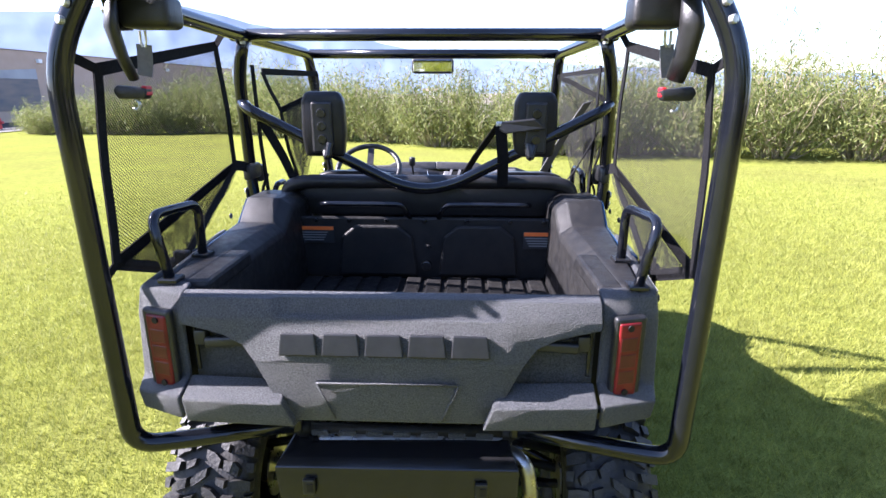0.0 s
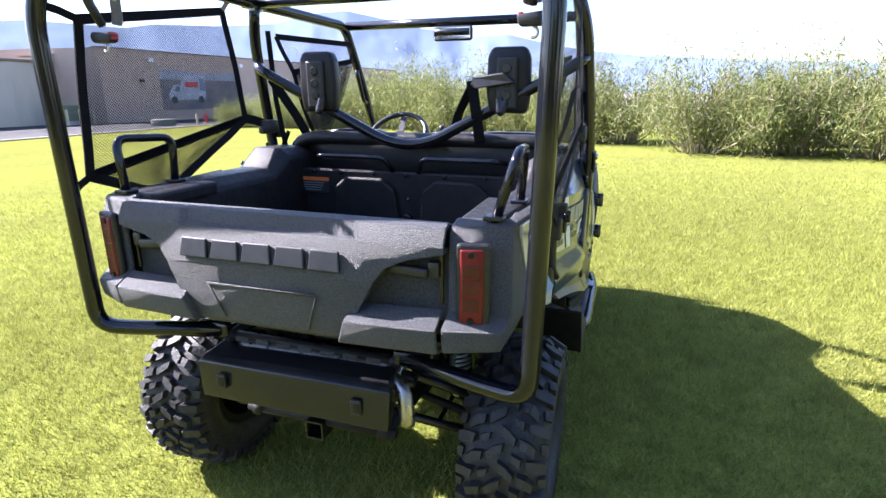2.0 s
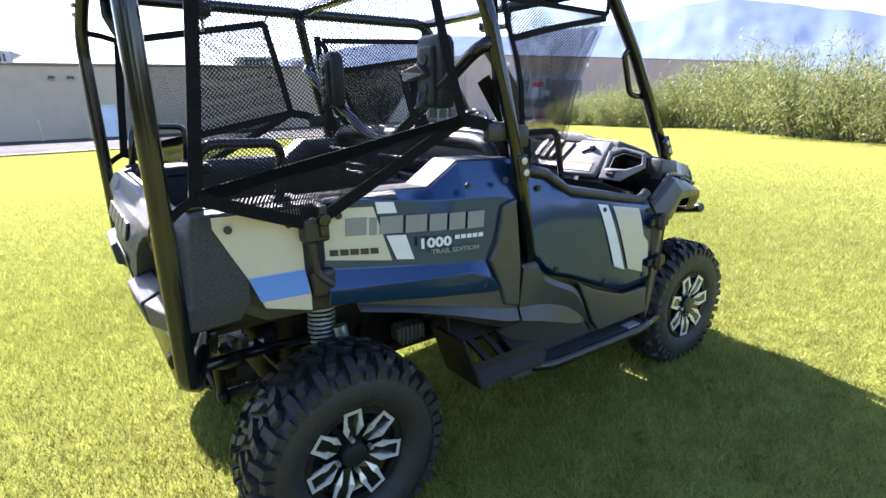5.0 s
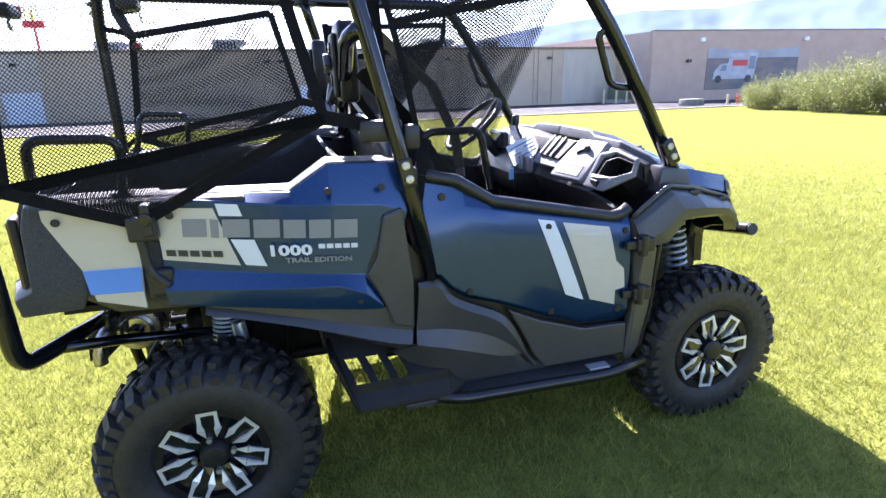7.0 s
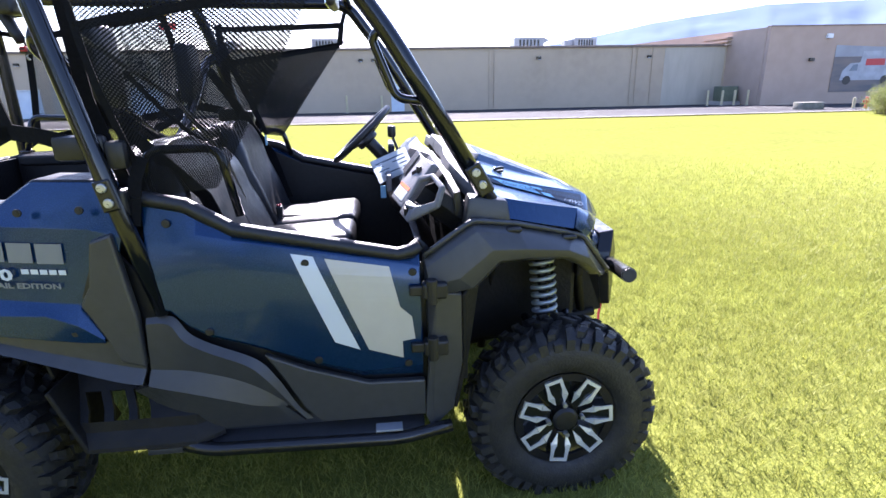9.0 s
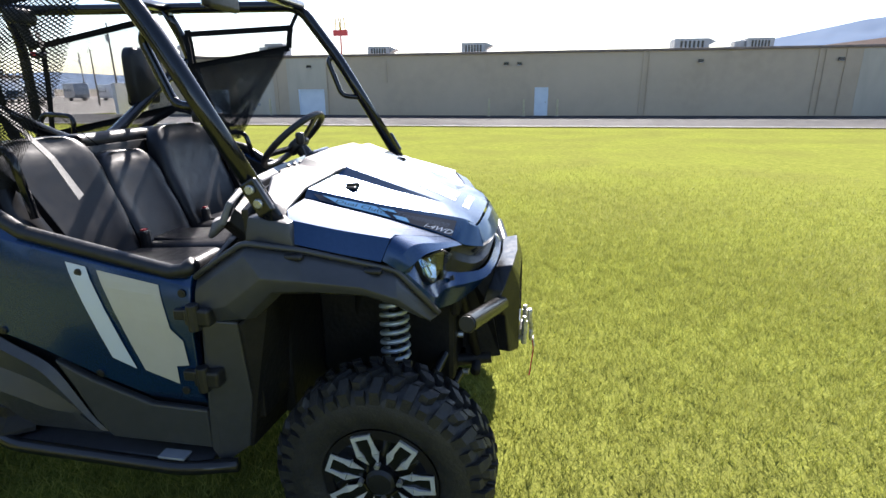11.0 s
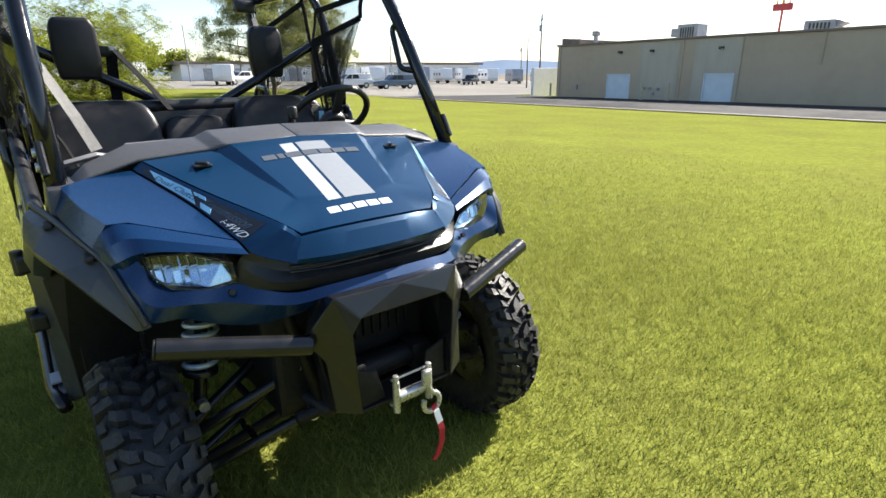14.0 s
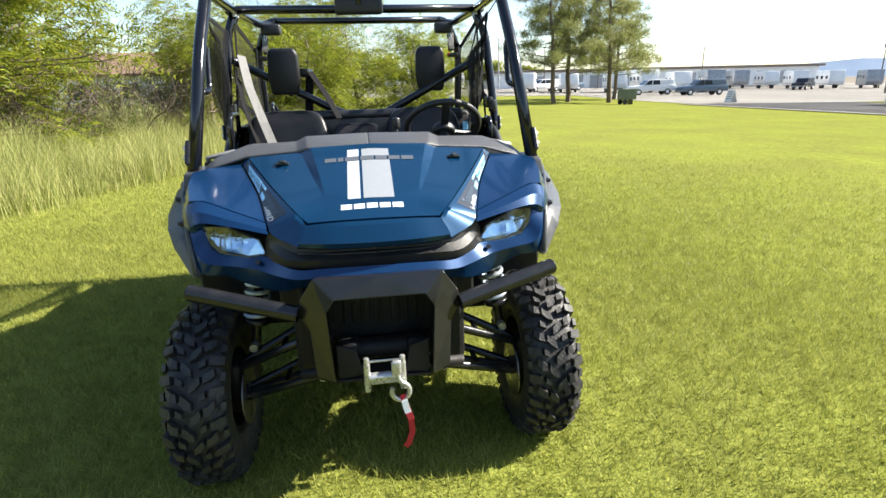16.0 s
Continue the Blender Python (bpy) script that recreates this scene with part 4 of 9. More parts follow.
def door(s):
    def top(y):
        return lerp_tab(y, [(0.70, 1.195), (0.83, 1.165), (0.95, 1.09), (1.41, 0.992), (1.45, 1.0), (1.475, 1.02)])

    def ftop(y):
        return lerp_tab(y, [(0.70, 1.06), (0.80, 1.072), (0.87, 1.09), (0.95, 1.065), (1.45, 0.967), (1.475, 0.96)])

    def low(y):
        return lerp_tab(y, [(0.70, 0.88), (0.76, 0.872), (0.80, 0.825), (0.854, 0.790), (0.987, 0.745), (1.106, 0.692), (1.304, 0.632), (1.475, 0.645)])

    def foot(y):
        return lerp_tab(y, [(0.70, 0.86), (0.76, 0.858), (0.80, 0.808), (0.854, 0.770), (0.987, 0.726), (1.106, 0.671), (1.304, 0.602), (1.475, 0.60)])

    def bow(y, z):
        """How far the skin bows out at a height."""
        return float(np.interp(ftop(y) - z, [-0.05, 0.0, 0.05, 0.12, 0.20], [-0.018, -0.010, 0.002, 0.009, 0.012]))

    def sec(y):
        return [(top(y) - 0.012, -0.035), (min(ftop(y), top(y) - 0.02), -0.010), (ftop(y) - 0.05, 0.002), (ftop(y) - 0.12, 0.009), (low(y), 0.012), (foot(y), -0.012)]
    bm = bm_new()
    flank(bm, sec, [0.715, 0.76, 0.80, 0.854, 0.95, 1.01, 1.15, 1.29, 1.45, 1.475], s, 0.03, 0.004)
    d = part("door", bm, PAINT, uv, "closed blue half door with pale stripes", auto=14)
    bm = bm_new()
    ys = [0.705, 0.76, 0.83, 0.89, 0.95, 1.05, 1.2, 1.35, 1.41, 1.45, 1.478]
    tube(bm, [(s * (side_x(y) - 0.035), y, top(y) + 0.0) for y in ys], 0.022, 0.0, 10)
    part("door_rail", bm, TRIM, d, "black rounded rail along the door top", True)
    bm = bm_new()
    prism(bm, [(s * (side_x(y) + 0.008), y, z) for y, z in ((1.0, 0.712), (1.12, 0.655), (1.304, 0.592), (1.48, 0.588), (1.48, 0.462), (1.15, 0.462), (1.102, 0.52), (1.05, 0.625))], (-s * 0.025, 0, 0), 0.006)
    part("door_skirt", bm, SATINPL, d, "black lower door skirt")
    decal("white_stripe", [(1.106, 1.020), (1.168, 1.008), (1.286, 0.712), (1.213, 0.742)], WHITE, s, d, 0.004, off=bow)
    decal("pale_decal", [(1.20, 1.0), (1.384, 0.966), (1.411, 0.843), (1.445, 0.81), (1.453, 0.737), (1.414, 0.731), (1.415, 0.675), (1.312, 0.71)], SILVER, s, d, 0.0035, off=bow)
    bolts([(1.145, 0.99), (0.78, 1.12), (1.452, 0.945), (1.16, 0.685), (0.86, 0.80), (1.43, 0.655)], s, d, bow, 0.012)
    for z in (0.895, 0.71):
        bm = bm_new()
        box(bm, (s * 0.785, 1.515, z), (0.045, 0.075, 0.05), 0.008)
        disc(bm, (s * 0.80, 1.505, z), (0, 0, 1), 0.017, 0.075, 12, 0.003)
        box(bm, (s * 0.785, 1.47, z), (0.02, 0.06, 0.03), 0.004)
        part("hinge", bm, TRIM, d, "black door hinge")
    # striker plate at the rear of the door
    bm = bm_new()
    box(bm, (s * 0.75, 0.675, 1.185), (0.05, 0.05, 0.075), 0.01)
    part("latch", bm, TRIM, d)


for s in (1, -1):
    rear_side(s)
    door(s)


def front_fender(s):
    # black over-fender in flat facets: groove, upper face, lip, arch edge, inner return
    rows = [[(1.488, 0.985, 0.738), (1.560, 1.036, 0.734), (1.635, 1.084, 0.728), (1.780, 1.058, 0.690), (1.970, 1.004, 0.632), (2.016, 0.989, 0.618), (2.128, 0.852, 0.577)],
            [(1.492, 0.955, 0.762), (1.570, 1.010, 0.768), (1.645, 1.060, 0.762), (1.785, 1.034, 0.728), (1.965, 0.985, 0.672), (2.022, 0.963, 0.652), (2.120, 0.845, 0.592)],
            [(1.500, 0.905, 0.785), (1.590, 0.925, 0.786), (1.692, 1.003, 0.773), (1.800, 0.996, 0.758), (1.945, 0.972, 0.716), (2.030, 0.928, 0.676), (2.105, 0.838, 0.606)],
            [(1.530, 0.872, 0.775), (1.632, 0.885, 0.772), (1.714, 0.963, 0.760), (1.810, 0.964, 0.746), (1.945, 0.948, 0.706), (2.025, 0.905, 0.666), (2.093, 0.845, 0.609)],
            [(1.560, 0.860, 0.740), (1.650, 0.875, 0.735), (1.725, 0.945, 0.725), (1.810, 0.945, 0.710), (1.940, 0.930, 0.670), (2.010, 0.890, 0.630), (2.070, 0.835, 0.580)]]
    bm = bm_new()
    shell(bm, [(s * x, y, z) for r in rows for y, z, x in r], [(i * 7 + j, i * 7 + j + 1, (i + 1) * 7 + j + 1, (i + 1) * 7 + j) for i in range(4) for j in range(6)], 0.010, 0.004, 2)
    f = part("fender", bm, SATINPL, uv, "black faceted over-fender", auto=30)
    # raised rim along the groove
    bm = bm_new()
    tube(bm, [(s * (x + 0.010), y, z + 0.004) for y, z, x in rows[0]], 0.0085, 0.02, 8)
    part("fender_rim", bm, SATINPL, f, smooth=True)
    # rear leg of the fender down to the sill
    bm = bm_new()
    leg = [(1.485, 0.995, 0.73), (1.525, 0.885, 0.785), (1.60, 0.865, 0.755), (1.605, 0.62, 0.735), (1.575, 0.45, 0.73), (1.50, 0.40, 0.765), (1.478, 0.46, 0.775), (1.495, 0.70, 0.775)]
    prism(bm, [(s * x, y, z) for y, z, x in leg], (-s * 0.03, 0, 0), 0.006)
    part("fender_leg", bm, SATINPL, f)
    bm = bm_new()
    prism(bm, [(s * 0.755, 1.60, 0.86), (s * 0.735, 1.605, 0.62), (s * 0.73, 1.575, 0.45), (s * 0.46, 1.60, 0.45), (s * 0.46, 1.63, 0.93), (s * 0.70, 1.66, 0.93)], (0, 0.012, 0), 0.003)
    part("inner_liner", bm, UNDER, f)
    for y, z, x in ((1.765, 1.048, 0.716), (1.960, 0.998, 0.656)):
        bm = bm_new()
        box(bm, (s * x, y, z), (0.025, 0.05, 0.016), 0.006)
        part("clip", bm, TRIM, f)
    bm = bm_new()
    disc(bm, (s * 0.612, 2.070, 0.879), (s * 0.7, 0.7, 0), 0.009, 0.012, 10)
    part("bolt", bm, TRIM, f)


for s in (1, -1):
    front_fender(s)


def front_end():
    for s in (1, -1):
        # painted shoulders beside the hood
        bm = bm_new()
        loft(bm, [[(0.494, 1.707, 1.158), (0.404, 1.93, 1.082), (0.353, 2.108, 1.0165)], [(0.60, 1.70, 1.150), (0.59, 1.85, 1.110), (0.566, 2.0, 1.078)],
                  [(0.668, 1.735, 1.138), (0.650, 1.86, 1.110), (0.612, 2.0, 1.080)], [(0.698, 1.74, 1.082), (0.676, 1.86, 1.052), (0.646, 1.98, 1.022)]], s)
        sp = part("shoulder_panel", bm, PAINT, uv, "deep blue painted front shoulder panel", auto=14)
        bm = bm_new()
        disc(bm, (s * 0.645, 1.735, 1.123), (s * 0.4, 0, 0.9), 0.009, 0.008, 12)
        part("plug", bm, TRIM, sp)
        # brow over the headlamp
        bm = bm_new()
        loft(bm, [[(0.351, 2.1135, 1.014), (0.46, 2.062, 1.046), (0.572, 2.008, 1.077), (0.620, 1.998, 1.066), (0.647, 1.985, 1.026)],
                  [(0.346, 2.145, 1.000), (0.46, 2.105, 1.028), (0.568, 2.058, 1.051), (0.616, 2.032, 1.034), (0.636, 2.012, 1.004)],
                  [(0.340, 2.160, 0.988), (0.46, 2.122, 1.010), (0.557, 2.085, 1.020), (0.606, 2.055, 1.0), (0.624, 2.030, 0.985)],
                  [(0.345, 2.135, 0.978), (0.46, 2.098, 0.998), (0.547, 2.066, 1.006), (0.598, 2.050, 0.98), (0.612, 2.030, 0.965)]], s, 20, hint=(0.2, 0.8, 0.6))
        part("lamp_brow", bm, PAINT, uv, "deep blue painted brow over the headlight", auto=16)
        # face under and outside the headlamp, running into the nose lip
        bm = bm_new()
        loft(bm, [[(0, 2.242, 0.886), (0.17, 2.236, 0.884), (0.25, 2.215, 0.878), (0.308, 2.176, 0.886), (0.366, 2.118, 0.903), (0.45, 2.108, 0.908), (0.533, 2.076, 0.928), (0.558, 2.06, 0.975), (0.575, 2.05, 1.008)],
                  [(0, 2.262, 0.866), (0.17, 2.255, 0.862), (0.258, 2.230, 0.852), (0.33, 2.178, 0.854), (0.40, 2.135, 0.866), (0.48, 2.115, 0.876), (0.560, 2.112, 0.892), (0.592, 2.085, 0.932), (0.614, 2.035, 0.988)],
                  [(0, 2.235, 0.836), (0.17, 2.228, 0.832), (0.25, 2.20, 0.812), (0.33, 2.15, 0.790), (0.42, 2.105, 0.80), (0.50, 2.09, 0.835), (0.574, 2.112, 0.856), (0.602, 2.078, 0.912), (0.622, 2.020, 0.975)]], s, 40, hint=(0.2, 1, 0.2))
        part("lamp_surround", bm, PAINT, uv, "deep blue painted lower face and nose lip", auto=20)
        for x, y, z in ((0.387, 2.150, 0.890), (0.605, 2.075, 0.872)):
            bm = bm_new()
            disc(bm, (s * x, y - 0.015, z), (0, 1, 0.3), 0.008, 0.012, 10)
            part("bolt", bm, TRIM, uv)
        # black trim under the nose between the lamps
        bm = bm_new()
        loft(bm, [[(0, 2.20, 0.950), (0.15, 2.195, 0.952), (0.24, 2.18, 0.957), (0.335, 2.14, 0.986)], [(0, 2.208, 0.928), (0.17, 2.202, 0.928), (0.27, 2.178, 0.932), (0.352, 2.125, 0.972)],
                  [(0, 2.236, 0.912), (0.19, 2.228, 0.911), (0.29, 2.192, 0.910), (0.362, 2.118, 0.950)], [(0, 2.228, 0.884), (0.19, 2.220, 0.881), (0.304, 2.176, 0.883), (0.368, 2.110, 0.905)]], s, 20, hint=(0, 1, 0))
        g = part("grille_trim", bm, TRIM, uv, "black grille trim below the hood nose", auto=16)
        for z in (0.936, 0.922):
            bm = bm_new()
            tube(bm, [(0, 2.215, z), (s * 0.16, 2.209, z), (s * 0.25, 2.186, z + 0.003)], 0.005, 0.05, 8)
            part("grille_bar", bm, TRIM, g, smooth=True)
        headlamp(s)
        # block round the A pillar foot
        b = bmesh.new()
        bmesh.ops.create_cube(b, size=1.0)
        for v in b.verts:
            k = 0.78 if v.co.z > 0 else 1.0
            v.co = Vector((s * (0.664 + v.co.x * 0.09 * k), 1.690 + v.co.y * 0.15 * k, 1.096 + v.co.z * 0.095 - 0.015 * v.co.y))
        bmesh.ops.recalc_face_normals(b, faces=b.faces[:])
        bevel(b, 0.01, 2)
        bm = merge(bm_new(), b)
        part("pillar_boot", bm, SATINPL, uv, "black plastic boot round the pillar foot", auto=35)
    # black cowl under the windscreen line
    prof = [(0.0, 1.60, 1.254), (0.25, 1.605, 1.249), (0.29, 1.60, 1.230), (0.48, 1.60, 1.224), (0.60, 1.64, 1.182), (0.645, 1.66, 1.145)]
    back = [(x, y - 0.012, z - 0.045) for x, y, z in prof]
    fore = [(0.0, 1.745, 1.222), (0.235, 1.745, 1.214), (0.275, 1.72, 1.202), (0.47, 1.705, 1.188), (0.60, 1.705, 1.152), (0.655, 1.715, 1.116)]
    n = len(prof)
    bm = bm_new()
    shell(bm, back + prof + fore, [(i * n + j, i * n + j + 1, (i + 1) * n + j + 1, (i + 1) * n + j) for i in range(2) for j in range(n - 1)], 0.012, 0.006, 3)
    mirrored(bm)
    bmesh.ops.remove_doubles(bm, verts=bm.verts[:], dist=0.0006)
    part("cowl", bm, COWLPL, uv, "grey-black plastic scuttle behind the hood", auto=30)


def headlamp(s):
    face = [(0.55, 2.075, 1.0), (0.47, 2.125, 1.004), (0.385, 2.135, 0.965), (0.37, 2.118, 0.910), (0.43, 2.115, 0.905), (0.51, 2.10, 0.922), (0.54, 2.085, 0.955)]
    face = [Vector((s * x, y, z)) for x, y, z in face]
    mid = sum(face, Vector()) / len(face)
    face = [mid + (p - mid) * 1.07 for p in face]
    bm = bm_new()
    prism(bm, [p + Vector((0, -0.03 - 0.55 * (p.z - 0.90), 0)) for p in face], (0, 0.006, 0))
    c = sum(face, Vector()) / len(face)
    rim = [c + (p - c) * 1.06 + Vector((0, -0.006, 0)) for p in face]
    deep = [c + (p - c) * 1.12 + Vector((0, -0.10, 0)) for p in face]
    k = len(face)
    hb = bm_new()
    shell(hb, rim + deep, [(i, (i + 1) % k, k + (i + 1) % k, k + i) for i in range(k)] + [tuple(range(2 * k - 1, k - 1, -1))], 0.004, 0.0)
    h = part("headlight", bm, REFLECT, uv, "clear headlight with faceted reflector")
    part("lamp_housing", hb, TRIM, h, "black lamp housing")
    bm = bm_new()
    for row in range(2):
        for i in range(9):
            x = 0.392 + i * 0.0195
            if row == 0 and x < 0.40:
                continue
            tilt = Matrix.Rotation(0.62 - 0.25 * row + 0.12 * math.sin(i * 2.3), 3, "X") @ Matrix.Rotation(0.35 * math.sin(i * 1.7 + row), 3, "Z")
            box(bm, (s * x, 2.070 - 0.03 * (x - 0.46) / 0.1 * (x > 0.46) - 0.012 * (1 - row), 0.972 - 0.038 * row + 0.012 * (x - 0.46) / 0.1), (0.018, 0.008, 0.036), 0.002, turn=tilt)
    part("reflector_facet", bm, REFLECT, h)
    bm = bm_new()
    shell(bm, face + [c + Vector((0, 0.012, 0))], [(i, (i + 1) % k, k) for i in range(k)], 0.003, 0.0)
    g = part("lens", bm, GLASS, h, "clear plastic lens")
    g.visible_shadow = False


front_end()
b3 = bm_new()
box(b3, (0, 1.88, 0.72), (0.60, 0.50, 0.52), 0.02)
box(b3, (0, 2.135, 0.84), (0.66, 0.03, 0.22), 0.01)
part("radiator_housing", b3, UNDER, uv, "black radiator housing under the hood")
b3 = bm_new()
box(b3, (0, 1.615, 0.80), (1.42, 0.02, 0.52), 0.004)
part("firewall", b3, UNDER, uv)


HOOD = [[(0, 1.748, 1.222), (0, 1.92, 1.152), (0, 2.10, 1.077), (0, 2.200, 1.031)], [(0.222, 1.745, 1.214), (0.185, 1.92, 1.145), (0.158, 2.07, 1.086), (0.14, 2.197, 1.0285)],
        [(0.262, 1.728, 1.196), (0.214, 1.90, 1.137), (0.166, 2.07, 1.084), (0.15, 2.196, 1.0278)], [(0.462, 1.705, 1.182), (0.36, 1.925, 1.115), (0.257, 2.135, 1.058), (0.210, 2.189, 1.024)]]
STRAKE = [[(0.466, 1.704, 1.180), (0.364, 1.926, 1.113), (0.261, 2.136, 1.058), (0.234, 2.168, 1.040), (0.2145, 2.197, 1.019)],
          [(0.474, 1.704, 1.174), (0.371, 1.928, 1.107), (0.272, 2.141, 1.050), (0.242, 2.178, 1.032), (0.219, 2.203, 1.010)],
          [(0.490, 1.706, 1.162), (0.400, 1.93, 1.085), (0.349, 2.110, 1.019), (0.325, 2.165, 0.985), (0.243, 2.222, 0.957)]]


def hood():
    bm = bm_new()
    loft(bm, [[(-x, y, z) for x, y, z in l] for l in HOOD[:0:-1]] + HOOD, 1, 24, 0.012)
    h = part("hood", bm, PAINT_D, uv, "glossy blue hood with two white stripes", auto=12)
    # nose panel in front of the hood seam
    bm = bm_new()
    half = [[(0, 2.208, 1.026), (0.12, 2.205, 1.0245), (0.2145, 2.197, 1.0185)], [(0, 2.222, 1.015), (0.125, 2.218, 1.013), (0.224, 2.203, 1.006)],
            [(0, 2.252, 0.965), (0.14, 2.244, 0.966), (0.242, 2.219, 0.966)], [(0, 2.245, 0.948), (0.14, 2.238, 0.949), (0.240, 2.214, 0.953)]]
    loft(bm, [[(-x, y, z) for x, y, z in l[:0:-1]] + l for l in half], 1, 24, 0.01, (0, 1, 0.5))
    part("nose_panel", bm, PAINT_D, uv, "glossy blue nose panel in front of the hood", auto=20)
    mid = [spline(l, 60) for l in HOOD[:2]]

    def on_hood(x, y, lift):
        k = []
        for l in mid:
            k.append((np.interp(y, [p.y for p in l], [p.x for p in l]), np.interp(y, [p.y for p in l], [p.z for p in l])))
        t = abs(x) / max(1e-6, k[1][0])
        return Vector((x, y, k[0][1] + (k[1][1] - k[0][1]) * t + lift))

    def film(name, x0, x1, y0, y1, material, label="", lift=0.0012):
        bm = bm_new()
        loft(bm, [[on_hood(x, y0 + (y1 - y0) * i / 4, lift) for i in range(5)] for x in ((x0, x1) if x0 * x1 >= 0 else (x0, 0, x1))], 1, 8, 0.001)
        return part(name, bm, material, h, label, auto=30)
    for x0, x1 in ((0.083, 0.040), (0.030, -0.072)):
        mt = PALEGREY if x0 > 0.05 else STRIPE
        film("stripe", x0, x1, 1.787, 1.838, mt)
        film("stripe", x0, x1, 1.868, 2.10, mt)
    for i, wd in enumerate((0.042, 0.02, 0.05, 0.05, 0.042, 0.042, 0.045)):
        x = 0.165 - sum((0.042, 0.02, 0.05, 0.05, 0.042, 0.042, 0.045)[:i]) - 0.006 * i
        film("wordmark_block", x, x - wd, 1.840, 1.866, WORDGREY, lift=0.0018)
    for i in range(5):
        x = 0.105 - i * 0.042
        film("wordmark_block", x, x - 0.035, 2.128, 2.152, WHITE)
    for s in (1, -1):
        bm = bm_new()
        box(bm, (s * 0.325, 1.80, 1.165), (0.05, 0.03, 0.008), 0.003)
        c = part("hood_clip", bm, TRIM, h, "black quarter-turn hood clip")
        bm = bm_new()
        box(bm, (s * 0.325, 1.80, 1.172), (0.014, 0.045, 0.012), 0.004, turn=Matrix.Rotation(0.5 * s, 3, "Z"))
        part("clip_key", bm, SATIN, c)
        # strake beside the hood, carrying the decal words
        bm = bm_new()
        loft(bm, STRAKE, s, 28, 0.008, (0.6, 0, 0.8))
        st = part("strake", bm, PAINT_D, uv, "dark blue strake beside the hood with word decals", auto=18)
        up, lo = spline(STRAKE[1], 80), spline(STRAKE[2], 80)

        def band(y, k, lift):
            """A place on the strake: y along it, k from its ridge (0) to its foot (1)."""
            i = float(np.interp(y, [0.5 * (a.y + b.y) for a, b in zip(up, lo)], range(81)))
            j = min(79, int(i))
            a, b = up[j].lerp(up[j + 1], i - j), lo[j].lerp(lo[j + 1], i - j)
            p = a.lerp(b, k)
            nrm = (up[j + 1] - up[j]).cross(b - a).normalized()
            nrm = nrm if nrm.x > 0 else -nrm
            p = p + nrm * lift
            return Vector((s * p.x, p.y, p.z))

        def patch(y0, y1, k0, k1, slant, material, lift=0.0012):
            bm = bm_new()
            rows = [[band(y0 + (y1 - y0) * i / 6 + slant * j, k0 + (k1 - k0) * j, lift) for i in range(7)] for j in (0, 0.5, 1)]
            loft(bm, rows, 1, 6, 0.001, (s, 0, 0.5))
            part("decal_field", bm, material, st, auto=30)
        patch(1.725, 2.12, 0.04, 0.94, 0.02, DECDARK, 0.0008)
        patch(1.750, 1.895, 0.06, 0.90, 0.045, SKYBLUE, 0.002)
        patch(1.905, 1.945, 0.08, 0.32, 0.01, SKYBLUE, 0.002)
        patch(1.945, 1.985, 0.58, 0.90, 0.015, SKYBLUE, 0.002)
        for txt, y0, y1, k0, k1, mt in (("Dual Clutch", 1.782, 1.935, 0.74, 0.24, DECDARK), ("Transmission", 1.950, 2.110, 0.60, 0.16, LETTER), ("i-4WD", 2.045, 2.135, 0.92, 0.64, WHITE)):
            cu = bpy.data.curves.new("tmp", "FONT")
            cu.body, cu.size, cu.resolution_u, cu.shear = txt, 1.0, 2, 0.25
            ob = bpy.data.objects.new("tmp", cu)
            me = bpy.data.meshes.new_from_object(ob)
            bpy.data.objects.remove(ob)
            w = max(v.co.x for v in me.vertices)
            for v in me.vertices:
                t = v.co.x / w
                v.co = band(y0 + (y1 - y0) * (t if s > 0 else 1 - t), k0 + (k1 - k0) * v.co.y / 0.72, 0.0036)
            me.materials.append(mt)
            part("decal_lettering", me, mt, st)


hood()


